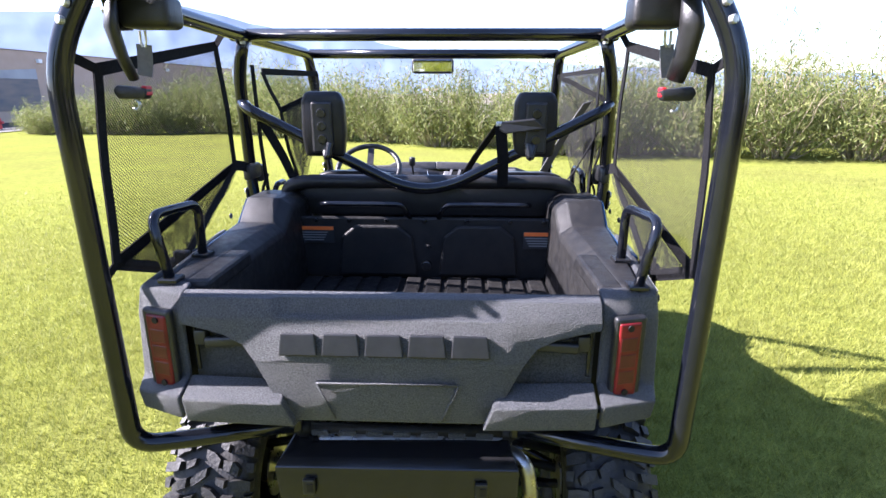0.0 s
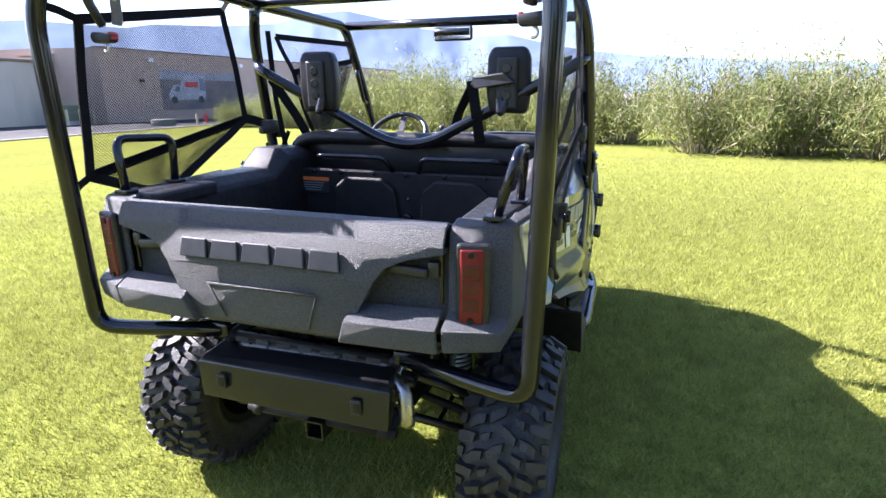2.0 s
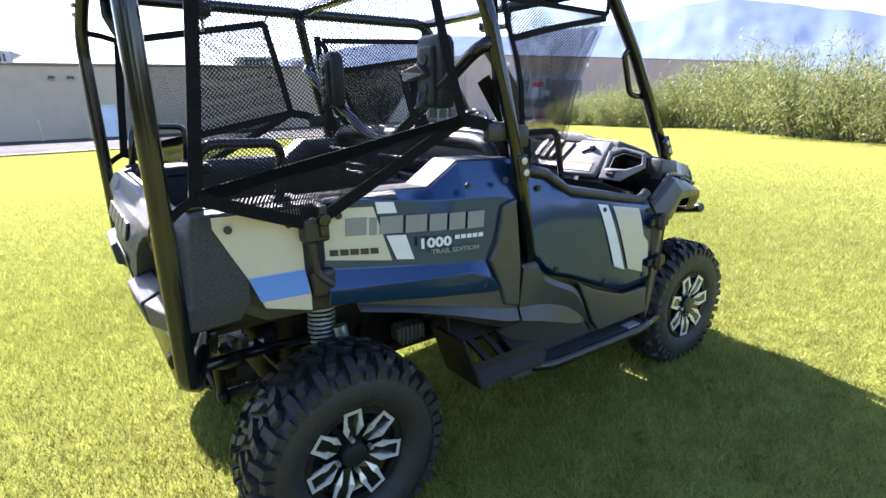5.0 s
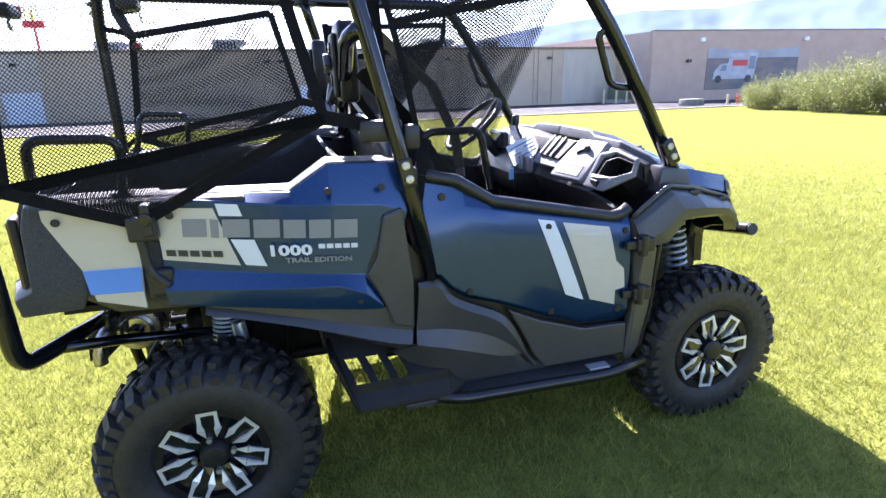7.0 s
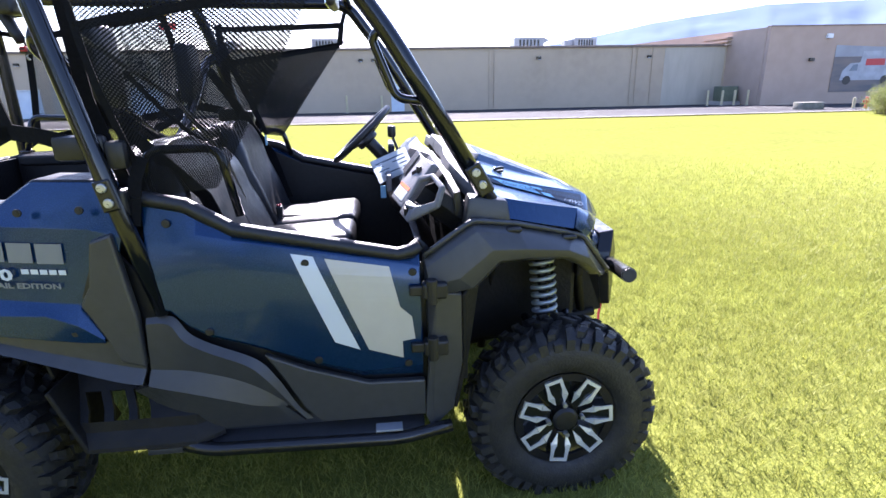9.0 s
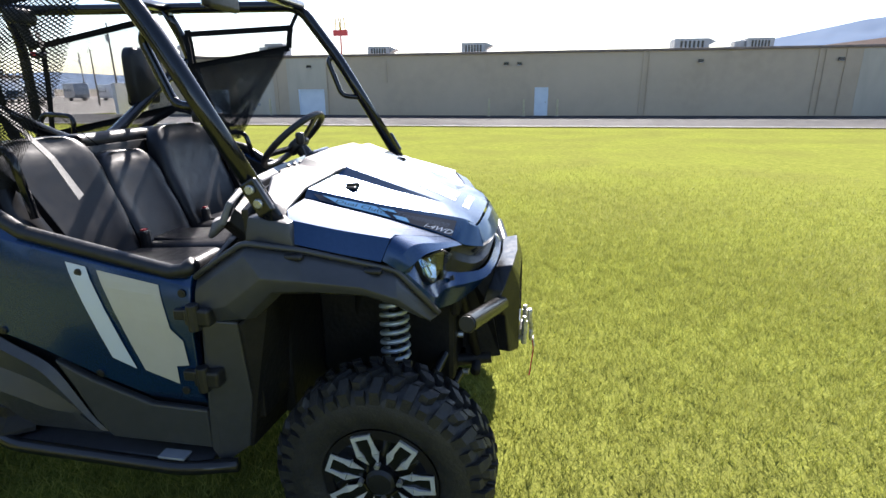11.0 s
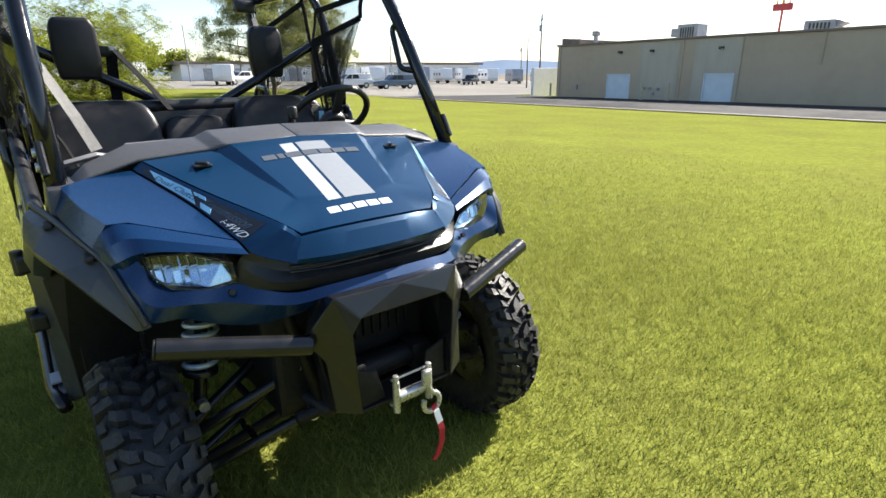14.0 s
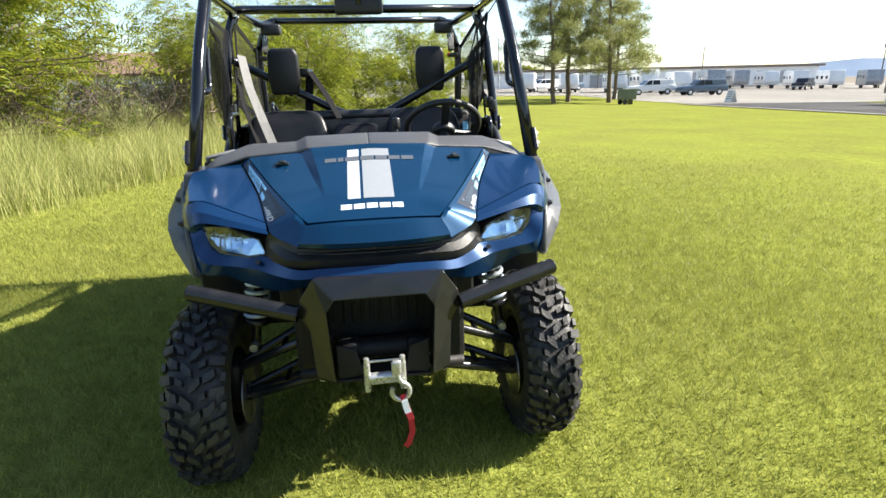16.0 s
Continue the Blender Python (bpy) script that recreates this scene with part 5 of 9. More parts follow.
def bumper():
    t = bm_new()
    # faceted steel frame: outline with an opening
    v = [(0.0, 2.328, 0.878), (0.20, 2.318, 0.880), (0.251, 2.29, 0.802), (0.262, 2.275, 0.752), (0.225, 2.30, 0.70), (0.216, 2.318, 0.552), (0.15, 2.335, 0.53),
         (0.0, 2.345, 0.815), (0.138, 2.345, 0.815), (0.165, 2.347, 0.778), (0.153, 2.35, 0.54),
         (0.0, 2.27, 0.868), (0.19, 2.26, 0.868), (0.238, 2.235, 0.80), (0.245, 2.22, 0.75), (0.21, 2.245, 0.70), (0.20, 2.26, 0.55),
         (0.0, 2.28, 0.812), (0.136, 2.28, 0.812), (0.163, 2.282, 0.776), (0.151, 2.285, 0.54)]
    fc = [(0, 1, 8, 7), (1, 2, 9, 8), (2, 3, 4, 9), (4, 5, 10, 9), (5, 6, 10), (11, 12, 1, 0), (12, 13, 2, 1), (13, 14, 3, 2), (14, 15, 4, 3), (15, 16, 5, 4), (7, 8, 18, 17), (8, 9, 19, 18), (9, 10, 20, 19)]
    b = bmesh.new()
    for s in (1, -1):
        vs = [b.verts.new((s * x, y, z)) for x, y, z in v]
        for q in fc:
            b.faces.new([vs[i] for i in q])
    bmesh.ops.remove_doubles(b, verts=b.verts[:], dist=1e-5)
    bmesh.ops.recalc_face_normals(b, faces=b.faces[:])
    bmesh.ops.solidify(b, geom=b.faces[:], thickness=0.008)
    bevel(b, 0.004, 2)
    merge(t, b)
    f = part("front_bumper", t, SATIN, uv, "black folded steel front bumper frame")
    for s in (1, -1):
        bm = bm_new()
        tube(bm, [(s * 0.255, 2.285, 0.757), (s * 0.588, 2.21, 0.828)], 0.027, 0, 18)
        part("bumper_tube", bm, SATIN, f, "black round side tube of the bumper", auto=50)
        bm = bm_new()
        disc(bm, (s * 0.592, 2.2093, 0.829), (s * 0.333, -0.075, 0.071), 0.024, 0.006, 18, 0.002)
        part("tube_cap", bm, TRIM, f)
    bm = bm_new()
    for i in range(9):
        box(bm, (-0.12 + i * 0.03, 2.165, 0.73), (0.010, 0.01, 0.14), 0.003)
    part("guard_slat", bm, UNDER, f)
    bm = bm_new()
    box(bm, (0, 2.150, 0.70), (0.40, 0.01, 0.30))
    part("guard_back", bm, UNDER, f)
    # side plates added to keep sun off the winch; none are seen
    for s in (1, -1):
        bm = bm_new()
        prism(bm, [(s * 0.205, 2.155, 0.50), (s * 0.205, 2.285, 0.53), (s * 0.225, 2.25, 0.72), (s * 0.205, 2.25, 0.86), (s * 0.205, 2.155, 0.86)], (-s * 0.008, 0, 0), 0.002)
        part("guard_cheek", bm, UNDER, f)
    bm = bm_new()
    box(bm, (0, 2.29, 0.535), (0.30, 0.09, 0.010), 0.003)
    for s in (1, -1):
        prism(bm, [(s * 0.148, 2.322, 0.655), (s * 0.085, 2.318, 0.632), (s * 0.065, 2.325, 0.545), (s * 0.145, 2.328, 0.538)], (0, -0.008, 0), 0.003)
    part("winch_plate", bm, UNDER, f)
    # winch and hook
    w = bm_new()
    tube(w, [(-0.09, 2.215, 0.585), (0.09, 2.215, 0.585)], 0.036, 0, 16)
    box(w, (0.115, 2.220, 0.585), (0.07, 0.08, 0.09), 0.015)
    box(w, (-0.115, 2.220, 0.585), (0.07, 0.08, 0.09), 0.015)
    wi = part("winch", w, UNDER, uv, "black electric winch behind the bumper", auto=40)
    bm = bm_new()
    box(bm, (0, 2.345, 0.603), (0.12, 0.008, 0.008), 0.003)
    box(bm, (0, 2.35, 0.53), (0.135, 0.012, 0.010), 0.003)
    part("fairlead_frame", bm, ZINC, wi, "zinc fairlead frame")
    for x in (-0.056, 0.056):
        bm = bm_new()
        tube(bm, [(x, 2.365, 0.512), (x, 2.365, 0.606)], 0.0105, 0, 12)
        disc(bm, (x, 2.365, 0.616), (0, 0, 1), 0.009, 0.02, 8, 0.002)
        part("fairlead_roller", bm, ZINC, wi, auto=40)
    for z, r in ((0.556, 0.0155),):
        bm = bm_new()
        tube(bm, [(-0.05, 2.362, z), (0.05, 2.362, z)], r, 0, 12)
        part("fairlead_roller", bm, ZINC, wi, auto=40)
    bm = bm_new()
    pts = [(-0.045 + 0.028 * math.cos(a), 2.392, 0.515 + 0.03 * math.sin(a)) for a in [radians(q) for q in range(100, 391, 24)]]
    tube(bm, [(-0.035, 2.385, 0.60), (-0.04, 2.388, 0.56)] + pts, 0.008, 0, 10)
    box(bm, (-0.035, 2.385, 0.595), (0.03, 0.018, 0.05), 0.006)
    part("hook", bm, ZINC, wi, "galvanised winch hook", auto=60)
    bm = bm_new()
    line = [(-0.05, 2.395, 0.505), (-0.058, 2.40, 0.47), (-0.072, 2.405, 0.42), (-0.075, 2.40, 0.37), (-0.062, 2.395, 0.325), (-0.050, 2.392, 0.312)]
    strap(bm, line, 0.019, (1, 0, 0.1), 0.004)
    st = part("hook_strap", bm, REDW, wi, "red webbing hook strap")
    bm = bm_new()
    strap(bm, [(-0.0545, 2.402, 0.488), (-0.0575, 2.4045, 0.47), (-0.0645, 2.4075, 0.445)], 0.020, (1, 0, 0.1), 0.003)
    part("strap_label", bm, WHITE, st)


bumper()


# ---- wheels ----
def wheel(x, y, half, s, face=0.78, radius=0.343, zc=0.328, spin=90.0):
    m = Matrix.Translation((s * x, y, zc)) @ Matrix.Diagonal((s, 1, 1, 1))
    bm = bm_new()
    e = max(0.72, face - 0.14)
    prof = [(0.178, half * e), (0.150, half * e), (0.150, -half * 0.75), (0.178, -half * 0.75), (0.170, -half * 0.4), (0.165, half * 0.4)]
    lathe(bm, prof, 40, m)
    w = part("wheel", bm, UNDER, uv, "black wheel with machined spoke edges", auto=40)
    # tyre carcass
    r = radius - 0.023
    prof = [(0.176, half * 0.70), (0.185, half * 0.86), (0.225, half * 1.0), (0.27, half * 1.0), (r - 0.03, half * 0.93), (r - 0.008, half * 0.80), (r, half * 0.45), (r + 0.002, 0),
            (r, -half * 0.45), (r - 0.008, -half * 0.80), (r - 0.03, -half * 0.93), (0.27, -half), (0.225, -half), (0.185, -half * 0.86), (0.176, -half * 0.70)]
    bm = bm_new()
    lathe(bm, prof, 64, m)
    ty = part("tyre", bm, RUBBER, w, "black all-terrain tyre", auto=50)
    # tread lugs: arms from the middle to the shoulder and blocks on the shoulder
    bm = bm_new()
    n = 20
    rnd = random.Random(4)

    def lug(pts, a0, h):
        """pts: (along, turn) corners on the tread, bottom to top"""
        lo, hi = [], []
        for al, tu in pts:
            al = max(-1, min(1, al))
            rr = r + 0.002 - 0.03 * max(0.0, abs(al) - 0.62) / 0.38 * (1 if abs(al) > 0.62 else 0)
            t = a0 + tu
            k = 0.94
            lo.append((al * half, (rr - 0.012) * math.cos(t), (rr - 0.012) * math.sin(t)))
            hi.append((al * half * (1.03 if abs(al) > 0.9 else 1.0), (rr + h) * math.cos(t), (rr + h) * math.sin(t)))
        cl = [sum(c[i] for c in hi) / len(hi) for i in range(3)]
        hi = [tuple(cl[i] + (c[i] - cl[i]) * 0.90 for i in range(3)) for c in hi]
        a = [bm.verts.new(p) for p in lo]
        b = [bm.verts.new(p) for p in hi]
        bm.faces.new(b)
        for i in range(len(a)):
            bm.faces.new((a[i], a[(i + 1) % len(a)], b[(i + 1) % len(a)], b[i]))
    step = 2 * math.pi / n
    for i in range(n):
        for sd in (1, -1):
            a0 = i * step + (step / 2 if sd < 0 else 0)
            j, k = 0.03 * (rnd.random() - 0.5), 0.02 * (rnd.random() - 0.5)
            lug([(sd * -0.06, -0.01), (sd * 0.16, 0.02 + j), (sd * 0.34, 0.085 + j), (sd * 0.30, 0.165), (sd * 0.10, 0.115), (sd * -0.04, 0.07)], a0, 0.024)
            lug([(sd * 0.38, 0.08), (sd * 0.62, 0.10 + k), (sd * 0.78, 0.155), (sd * 0.74, 0.235), (sd * 0.56, 0.19), (sd * 0.40, 0.17)], a0, 0.026)
            lug([(sd * 0.56, -0.055), (sd * 0.80, -0.06 + k), (sd * 1.0, -0.045), (sd * 1.0, 0.055), (sd * 0.80, 0.045), (sd * 0.60, 0.03)], a0, 0.027)
            lug([(sd * 0.84, 0.10), (sd * 1.0, 0.10), (sd * 1.0, 0.20), (sd * 0.88, 0.20)], a0, 0.017)
            lug([(sd * 0.24, -0.085), (sd * 0.48, -0.055), (sd * 0.46, 0.02), (sd * 0.26, -0.02)], a0, 0.022)
    bm.transform(m)
    part("tread", bm, RUBBER, ty, "chunky moulded tread lugs")
    # black dish, machined petals, hub, nuts
    bm = bm_new()
    lathe(bm, [(0.176, half * (face - 0.16)), (0.165, half * (face - 0.23)), (0.06, half * (face - 0.36)), (0.03, half * (face - 0.36)), (0.03, half * (face - 0.44)), (0.06, half * (face - 0.44)), (0.17, half * (face - 0.33))], 40, m)
    part("dish", bm, RIMBLK, w, auto=40)
    for k in range(7):
        a = 2 * math.pi * k / 7 + radians(spin)

        def at(rad, wid, dx):
            return m @ Vector((half * (dx + face - 0.78), rad * math.cos(a) - wid * math.sin(a), rad * math.sin(a) + wid * math.cos(a)))
        for sd in (1, -1):
            bm = bm_new()
            prism(bm, [at(0.102, sd * 0.036, 0.735), at(0.130, sd * 0.032, 0.745), at(0.167, sd * 0.031, 0.745), at(0.167, 0.0, 0.745), at(0.155, 0.0, 0.745), at(0.155, sd * 0.020, 0.745), at(0.120, sd * 0.020, 0.745), at(0.102, sd * 0.014, 0.735)],
                  (-s * 0.012, 0, 0))
            prism(bm, [at(0.100, sd * 0.036, 0.735), at(0.100, sd * 0.014, 0.735), at(0.060, sd * 0.015, 0.60)], (-s * 0.012, 0, 0))
            part("spoke_edge", bm, ALLOY, w)
        bm = bm_new()
        prism(bm, [at(0.055, 0.016, 0.575), at(0.10, 0.036, 0.70), at(0.167, 0.032, 0.71), at(0.167, -0.032, 0.71), at(0.10, -0.036, 0.70), at(0.055, -0.016, 0.575)],
              (-s * 0.02, 0, 0), 0.002)
        part("spoke", bm, RIMBLK, w)
    bm = bm_new()
    lathe(bm, [(0.045, half * (face - 0.38)), (0.045, half * (face - 0.12)), (0.036, half * (face - 0.02)), (0.018, half * face), (0.001, half * face), (0.001, half * (face - 0.38))], 24, m)
    part("hub_cap", bm, TRIM, w, auto=40)
    for k in range(4):
        a = math.pi / 2 * k + 0.1
        bm = bm_new()
        disc(bm, m @ Vector((half * (face - 0.12), 0.060 * math.cos(a), 0.060 * math.sin(a))), (s, 0, 0), 0.009, 0.02, 6)
        part("wheel_nut", bm, ZINC, w)


for s in (1, -1):
    wheel(0.624, 1.967 if s > 0 else 1.90, 0.100, s, 0.98, 0.335, 0.352, 57.0)
    wheel(0.630, 0.0, 0.136, s, 0.76)


# ---- tailgate, cargo box ----
def rail_z(y):
    return lerp_tab(y, [(-0.36, 1.178), (0.075, 1.178), (0.325, 1.172), (0.44, 1.247), (0.66, 1.240)])


GATE_X = -0.0225                                     # the cargo box sits a little to the driver's side


def tailgate():
    v = [(0, -0.400, 1.172), (0.523, -0.400, 1.172), (0.523, -0.432, 1.163), (0.290, -0.436, 1.164), (0.272, -0.428, 1.165), (0, -0.428, 1.165),
         (0.523, -0.452, 1.118), (0.288, -0.459, 1.120), (0.262, -0.443, 1.127), (0, -0.443, 1.127), (0, -0.4595, 1.119),
         (0.523, -0.455, 1.100), (0.420, -0.458, 1.076), (0.366, -0.464, 1.050), (0.335, -0.474, 1.010), (0.285, -0.482, 0.910), (0.245, -0.472, 0.845), (0.235, -0.430, 0.815),
         (0, -0.487, 1.018), (0, -0.489, 0.965), (0, -0.472, 0.845), (0, -0.430, 0.815), (0.262, -0.485, 1.018),
         (0.523, -0.402, 1.094), (0.414, -0.402, 1.068), (0.357, -0.402, 1.043), (0.324, -0.402, 1.004), (0.272, -0.402, 0.905)]
    f = [(0, 1, 2, 3, 4, 5), (3, 2, 6, 7), (3, 7, 8, 4), (5, 4, 8, 9), (9, 8, 7, 10), (7, 6, 11, 12, 13), (10, 7, 22, 18), (7, 13, 14, 22), (18, 22, 14, 15, 19),
         (19, 15, 16, 20), (20, 16, 17, 21), (11, 23, 24, 12), (12, 24, 25, 13), (13, 25, 26, 14), (14, 26, 27, 15)]
    b = bmesh.new()
    for s in (1, -1):
        vs = [b.verts.new((s * x, y, z)) for x, y, z in v]
        for q in f:
            b.faces.new([vs[i] for i in q][::s])
    bmesh.ops.remove_doubles(b, verts=b.verts[:], dist=1e-4)
    bmesh.ops.recalc_face_normals(b, faces=b.faces[:])
    bmesh.ops.solidify(b, geom=b.faces[:], thickness=0.012)
    bevel(b, 0.006, 3, 9)
    b.transform(Matrix.Translation((GATE_X, 0, 0)))
    g = part("tailgate", merge(bm_new(), b), PLASTIC, uv, "closed grained dark grey plastic tailgate", auto=35)

    def on_gate(x, z, lift):
        return (GATE_X + x, -0.4595 - (1.119 - z) * 0.270 - lift, z)
    # maker's name as plain raised blocks
    for i in range(5):
        x0 = -0.262 + i * 0.1055
        bm = bm_new()
        prism(bm, [on_gate(x, z, 0.0) for x, z in ((x0, 1.088), (x0 + 0.084, 1.088), (x0 + 0.092, 1.034), (x0 - 0.004, 1.034))], (0, -0.010, 0.002), 0.004, 3)
        part("raised_block", bm, TRIM, g)
    # framed lower field of the middle
    for a, c, w in (((-0.178, 0.962), (0.174, 0.962), 0.006), ((-0.178, 0.962), (-0.140, 0.855), 0.005), ((0.174, 0.962), (0.136, 0.855), 0.005)):
        bm = bm_new()
        tube(bm, [(GATE_X + p[0], -0.4895 + (0.965 - p[1]) * 0.138, p[1]) for p in (a, c)], w, 0, 8, flat=0.5)
        part("field_edge", bm, PLASTIC, g, smooth=True)
    # unseen dark boxes, added so the gaps round the gate look shaded
    bm = bm_new()
    box(bm, (GATE_X, -0.375, 1.005), (1.22, 0.015, 0.31))
    box(bm, (GATE_X, -0.25, 0.815), (1.12, 0.26, 0.02))
    part("gate_backing", bm, UNDER, g)
    for s in (1, -1):
        bm = bm_new()
        prism(bm, [(GATE_X + s * x, -0.398, z) for x, z in ((0.25, 0.90), (0.522, 0.90), (0.522, 1.10), (0.32, 1.10))], (0, 0.015, 0), 0.002)
        part("handle_recess", bm, PLASTIC, g)
        bm = bm_new()
        box(bm, (GATE_X + s * 0.420, -0.430, 1.043), (0.112, 0.022, 0.030), 0.009, 3, Matrix.Rotation(radians(4 * s), 3, "Y"))
        h = part("handle", bm, TRIM, g, "black tailgate latch handle", auto=40)
        bm = bm_new()
        box(bm, (GATE_X + s * 0.488, -0.418, 1.050), (0.032, 0.026, 0.042), 0.006)
        part("handle_hinge", bm, TRIM, h, auto=40)
        bm = bm_new()
        tube(bm, [(GATE_X + s * 0.506, -0.414, 0.955), (GATE_X + s * 0.506, -0.414, 1.092)], 0.006, 0, 8)
        part("pivot_rod", bm, SATIN, h)
        # lower corner ledge
        bm = bm_new()
        v = [(0.272, -0.440, 0.946), (0.518, -0.435, 0.950), (0.518, -0.503, 0.916), (0.262, -0.508, 0.912), (0.236, -0.497, 0.840), (0.518, -0.490, 0.845), (0.518, -0.430, 0.825), (0.240, -0.430, 0.820)]
        shell(bm, [(GATE_X + s * x, y, z) for x, y, z in v], [(0, 1, 2, 3), (3, 2, 5, 4), (4, 5, 6, 7), (0, 3, 4, 7)], 0.012, 0.008, 3)
        part("corner_ledge", bm, PLASTIC, g, "grained ledge at the tailgate's foot", auto=35)


tailgate()


def corner_post(s):
    def px(x):
        return x if s > 0 else -(0.5475 + (x - 0.505) * 0.92)
    v = [(0.508, -0.36, 1.178), (0.64, -0.34, 1.178), (0.655, -0.37, 1.165), (0.508, -0.415, 1.165),
         (0.66, -0.385, 1.10), (0.508, -0.430, 1.12), (0.665, -0.395, 0.93), (0.508, -0.432, 0.945), (0.655, -0.445, 0.905), (0.508, -0.497, 0.918), (0.648, -0.44, 0.85), (0.508, -0.488, 0.848),
         (0.672, -0.25, 1.165), (0.685, -0.25, 0.92), (0.66, -0.28, 0.86), (0.64, -0.25, 1.18)]
    bm = bm_new()
    shell(bm, [(px(x), y, z) for x, y, z in v], [(0, 1, 2, 3), (3, 2, 4, 5), (5, 4, 6, 7), (7, 6, 8, 9), (9, 8, 10, 11), (2, 12, 13, 6, 4), (6, 13, 14, 10, 8), (1, 15, 12, 2)], 0.014, 0.008, 3)
    p = part("corner_post", bm, PLASTIC, uv, "grained dark grey rear corner post", auto=35)
    turn = Matrix.Rotation(radians(15 * s), 3, "Z")
    bm = bm_new()
    box(bm, (px(0.572), -0.430, 1.018), (0.086, 0.024, 0.226), 0.010, 3, turn)
    part("lamp_bezel", bm, TRIM, p)
    bm = bm_new()
    box(bm, (px(0.570), -0.438, 1.018), (0.060, 0.020, 0.200), 0.006, 3, turn)
    l = part("tail_light", bm, LENSRED, uv, "red rear light with two screws", auto=40)
    for z in (1.105, 0.931):
        bm = bm_new()
        disc(bm, (px(0.570), -0.448, z), (s * 0.26, -0.96, 0), 0.0085, 0.008, 10)
        part("screw", bm, UNDER, l)
    for k in range(3):
        bm = bm_new()
        box(bm, (px(0.570), -0.4475, 0.972 + 0.045 * k), (0.044, 0.004, 0.036), 0.0015, 2, turn)
        part("lens_cell", bm, LENSDARK, l)


for s in (1, -1):
    corner_post(s)


def cargo_box():
    for s in (1, -1):
        ys = [-0.36, -0.2, -0.05, 0.1, 0.22, 0.325, 0.38, 0.44, 0.55, 0.66]
        sec = lambda y: [(side_x(y) - 0.045, rail_z(y) - 0.02), (side_x(y) - 0.052, rail_z(y)), (0.575, rail_z(y) - 0.002), (0.535, rail_z(y) - 0.03), (0.525, rail_z(y) - 0.05), (0.515, 0.868)]
        n = 6
        verts = [(s * x, y, z) for y in ys for x, z in sec(y)]
        bm = bm_new()
        shell(bm, verts, [(i * n + j, i * n + j + 1, (i + 1) * n + j + 1, (i + 1) * n + j) for i in range(len(ys) - 1) for j in range(n - 1)], 0.012, 0.006)
        w = part("box_wall", bm, BEDPL, uv, "black moulded cargo box wall and top rail", auto=35)
        # wheel-side shelf towards the tailgate
        bm = bm_new()
        box(bm, (s * 0.545, -0.20, 1.150), (0.07, 0.30, 0.05), 0.012)
        part("rail_shelf", bm, BEDPL, w)
        # grab rail of the box
        bm = bm_new()
        tube(bm, [(s * 0.605, -0.355, 1.165), (s * 0.655, -0.325, 1.345), (s * 0.635, -0.11, 1.335), (s * 0.628, -0.130, 1.165)], 0.0135, 0.045, 12)
        h = part("box_grab_rail", bm, STEEL, uv, "gloss black grab rail on the cargo box", True)
        bm = bm_new()
        box(bm, (s * 0.605, -0.355, 1.182), (0.05, 0.05, 0.012), 0.003)
        box(bm, (s * 0.628, -0.128, 1.182), (0.05, 0.05, 0.012), 0.003)
        part("rail_foot", bm, SATIN, h)
    bm = bm_new()
    box(bm, (0, 0.08, 0.868), (1.05, 0.92, 0.02), 0.004)
    fl = part("box_floor", bm, BEDPL, uv, "black ribbed cargo box floor")
    for i in range(12):
        bm = bm_new()
        box(bm, (-0.47 + i * 0.0855, 0.08, 0.884), (0.062, 0.88, 0.014), 0.005)
        part("floor_rib", bm, BEDPL, fl)
    # bulkhead: folded rear seat backs
    bm = bm_new()
    prism(bm, [(-0.56, 0.548, 0.875), (0.56, 0.548, 0.875), (0.60, 0.535, 1.148), (-0.60, 0.535, 1.148)], (0, 0.025, 0), 0.008)
    b = part("bulkhead", bm, BEDPL, uv, "black moulded folded seat bulkhead")
    for x in (-0.20, 0.23):
        bm = bm_new()
        prism(bm, [(x - 0.17, 0.542, 0.895), (x - 0.15, 0.530, 1.07), (x - 0.09, 0.528, 1.12), (x + 0.09, 0.528, 1.12), (x + 0.15, 0.530, 1.07), (x + 0.17, 0.542, 0.895)], (0, -0.022, 0), 0.012, 3)
        part("seat_back_bulge", bm, BEDPL, b)
    for x in (-0.46, -0.32, -0.16, 0.0, 0.18, 0.36, 0.5):
        bm = bm_new()
        disc(bm, (x, 0.530, 1.135), (0, -1, 0), 0.01, 0.012, 10, 0.003)
        part("bolt", bm, SATIN, b)
    bm = bm_new()
    disc(bm, (0.01, 0.515, 0.945), (0, -1, 0), 0.022, 0.03, 14, 0.005)
    part("latch_knob", bm, SATIN, b)
    bm = bm_new()
    tube(bm, [(0.01, 0.525, 1.035), (0.025, 0.50, 1.03)], 0.005, 0, 8)
    part("latch_pin", bm, SATIN, b)
    for x, z in ((-0.462, 1.072), (0.495, 1.055)):
        bm = bm_new()
        box(bm, (x, 0.532, z), (0.155, 0.004, 0.075), 0.002)
        l = part("warning_label", bm, LABEL, b, "black safety label with orange head")
        bm = bm_new()
        box(bm, (x, 0.529, z + 0.028), (0.15, 0.003, 0.016))
        part("label_head", bm, AMBER, l)
        for k in range(4):
            bm = bm_new()
            box(bm, (x - 0.01, 0.529, z + 0.010 - k * 0.011), (0.12 - 0.012 * k, 0.003, 0.004))
            part("label_line", bm, GREYDEC, l)
    # unseen box, added to stop sun falling through behind the seats
    bm = bm_new()
    box(bm, (0, 0.625, 0.80), (1.24, 0.10, 0.56), 0.01)
    part("seat_well", bm, UNDER, uv, "unseen black box added behind the front seats")
    # seat-back frame above the bulkhead, with two rails
    bm = bm_new()
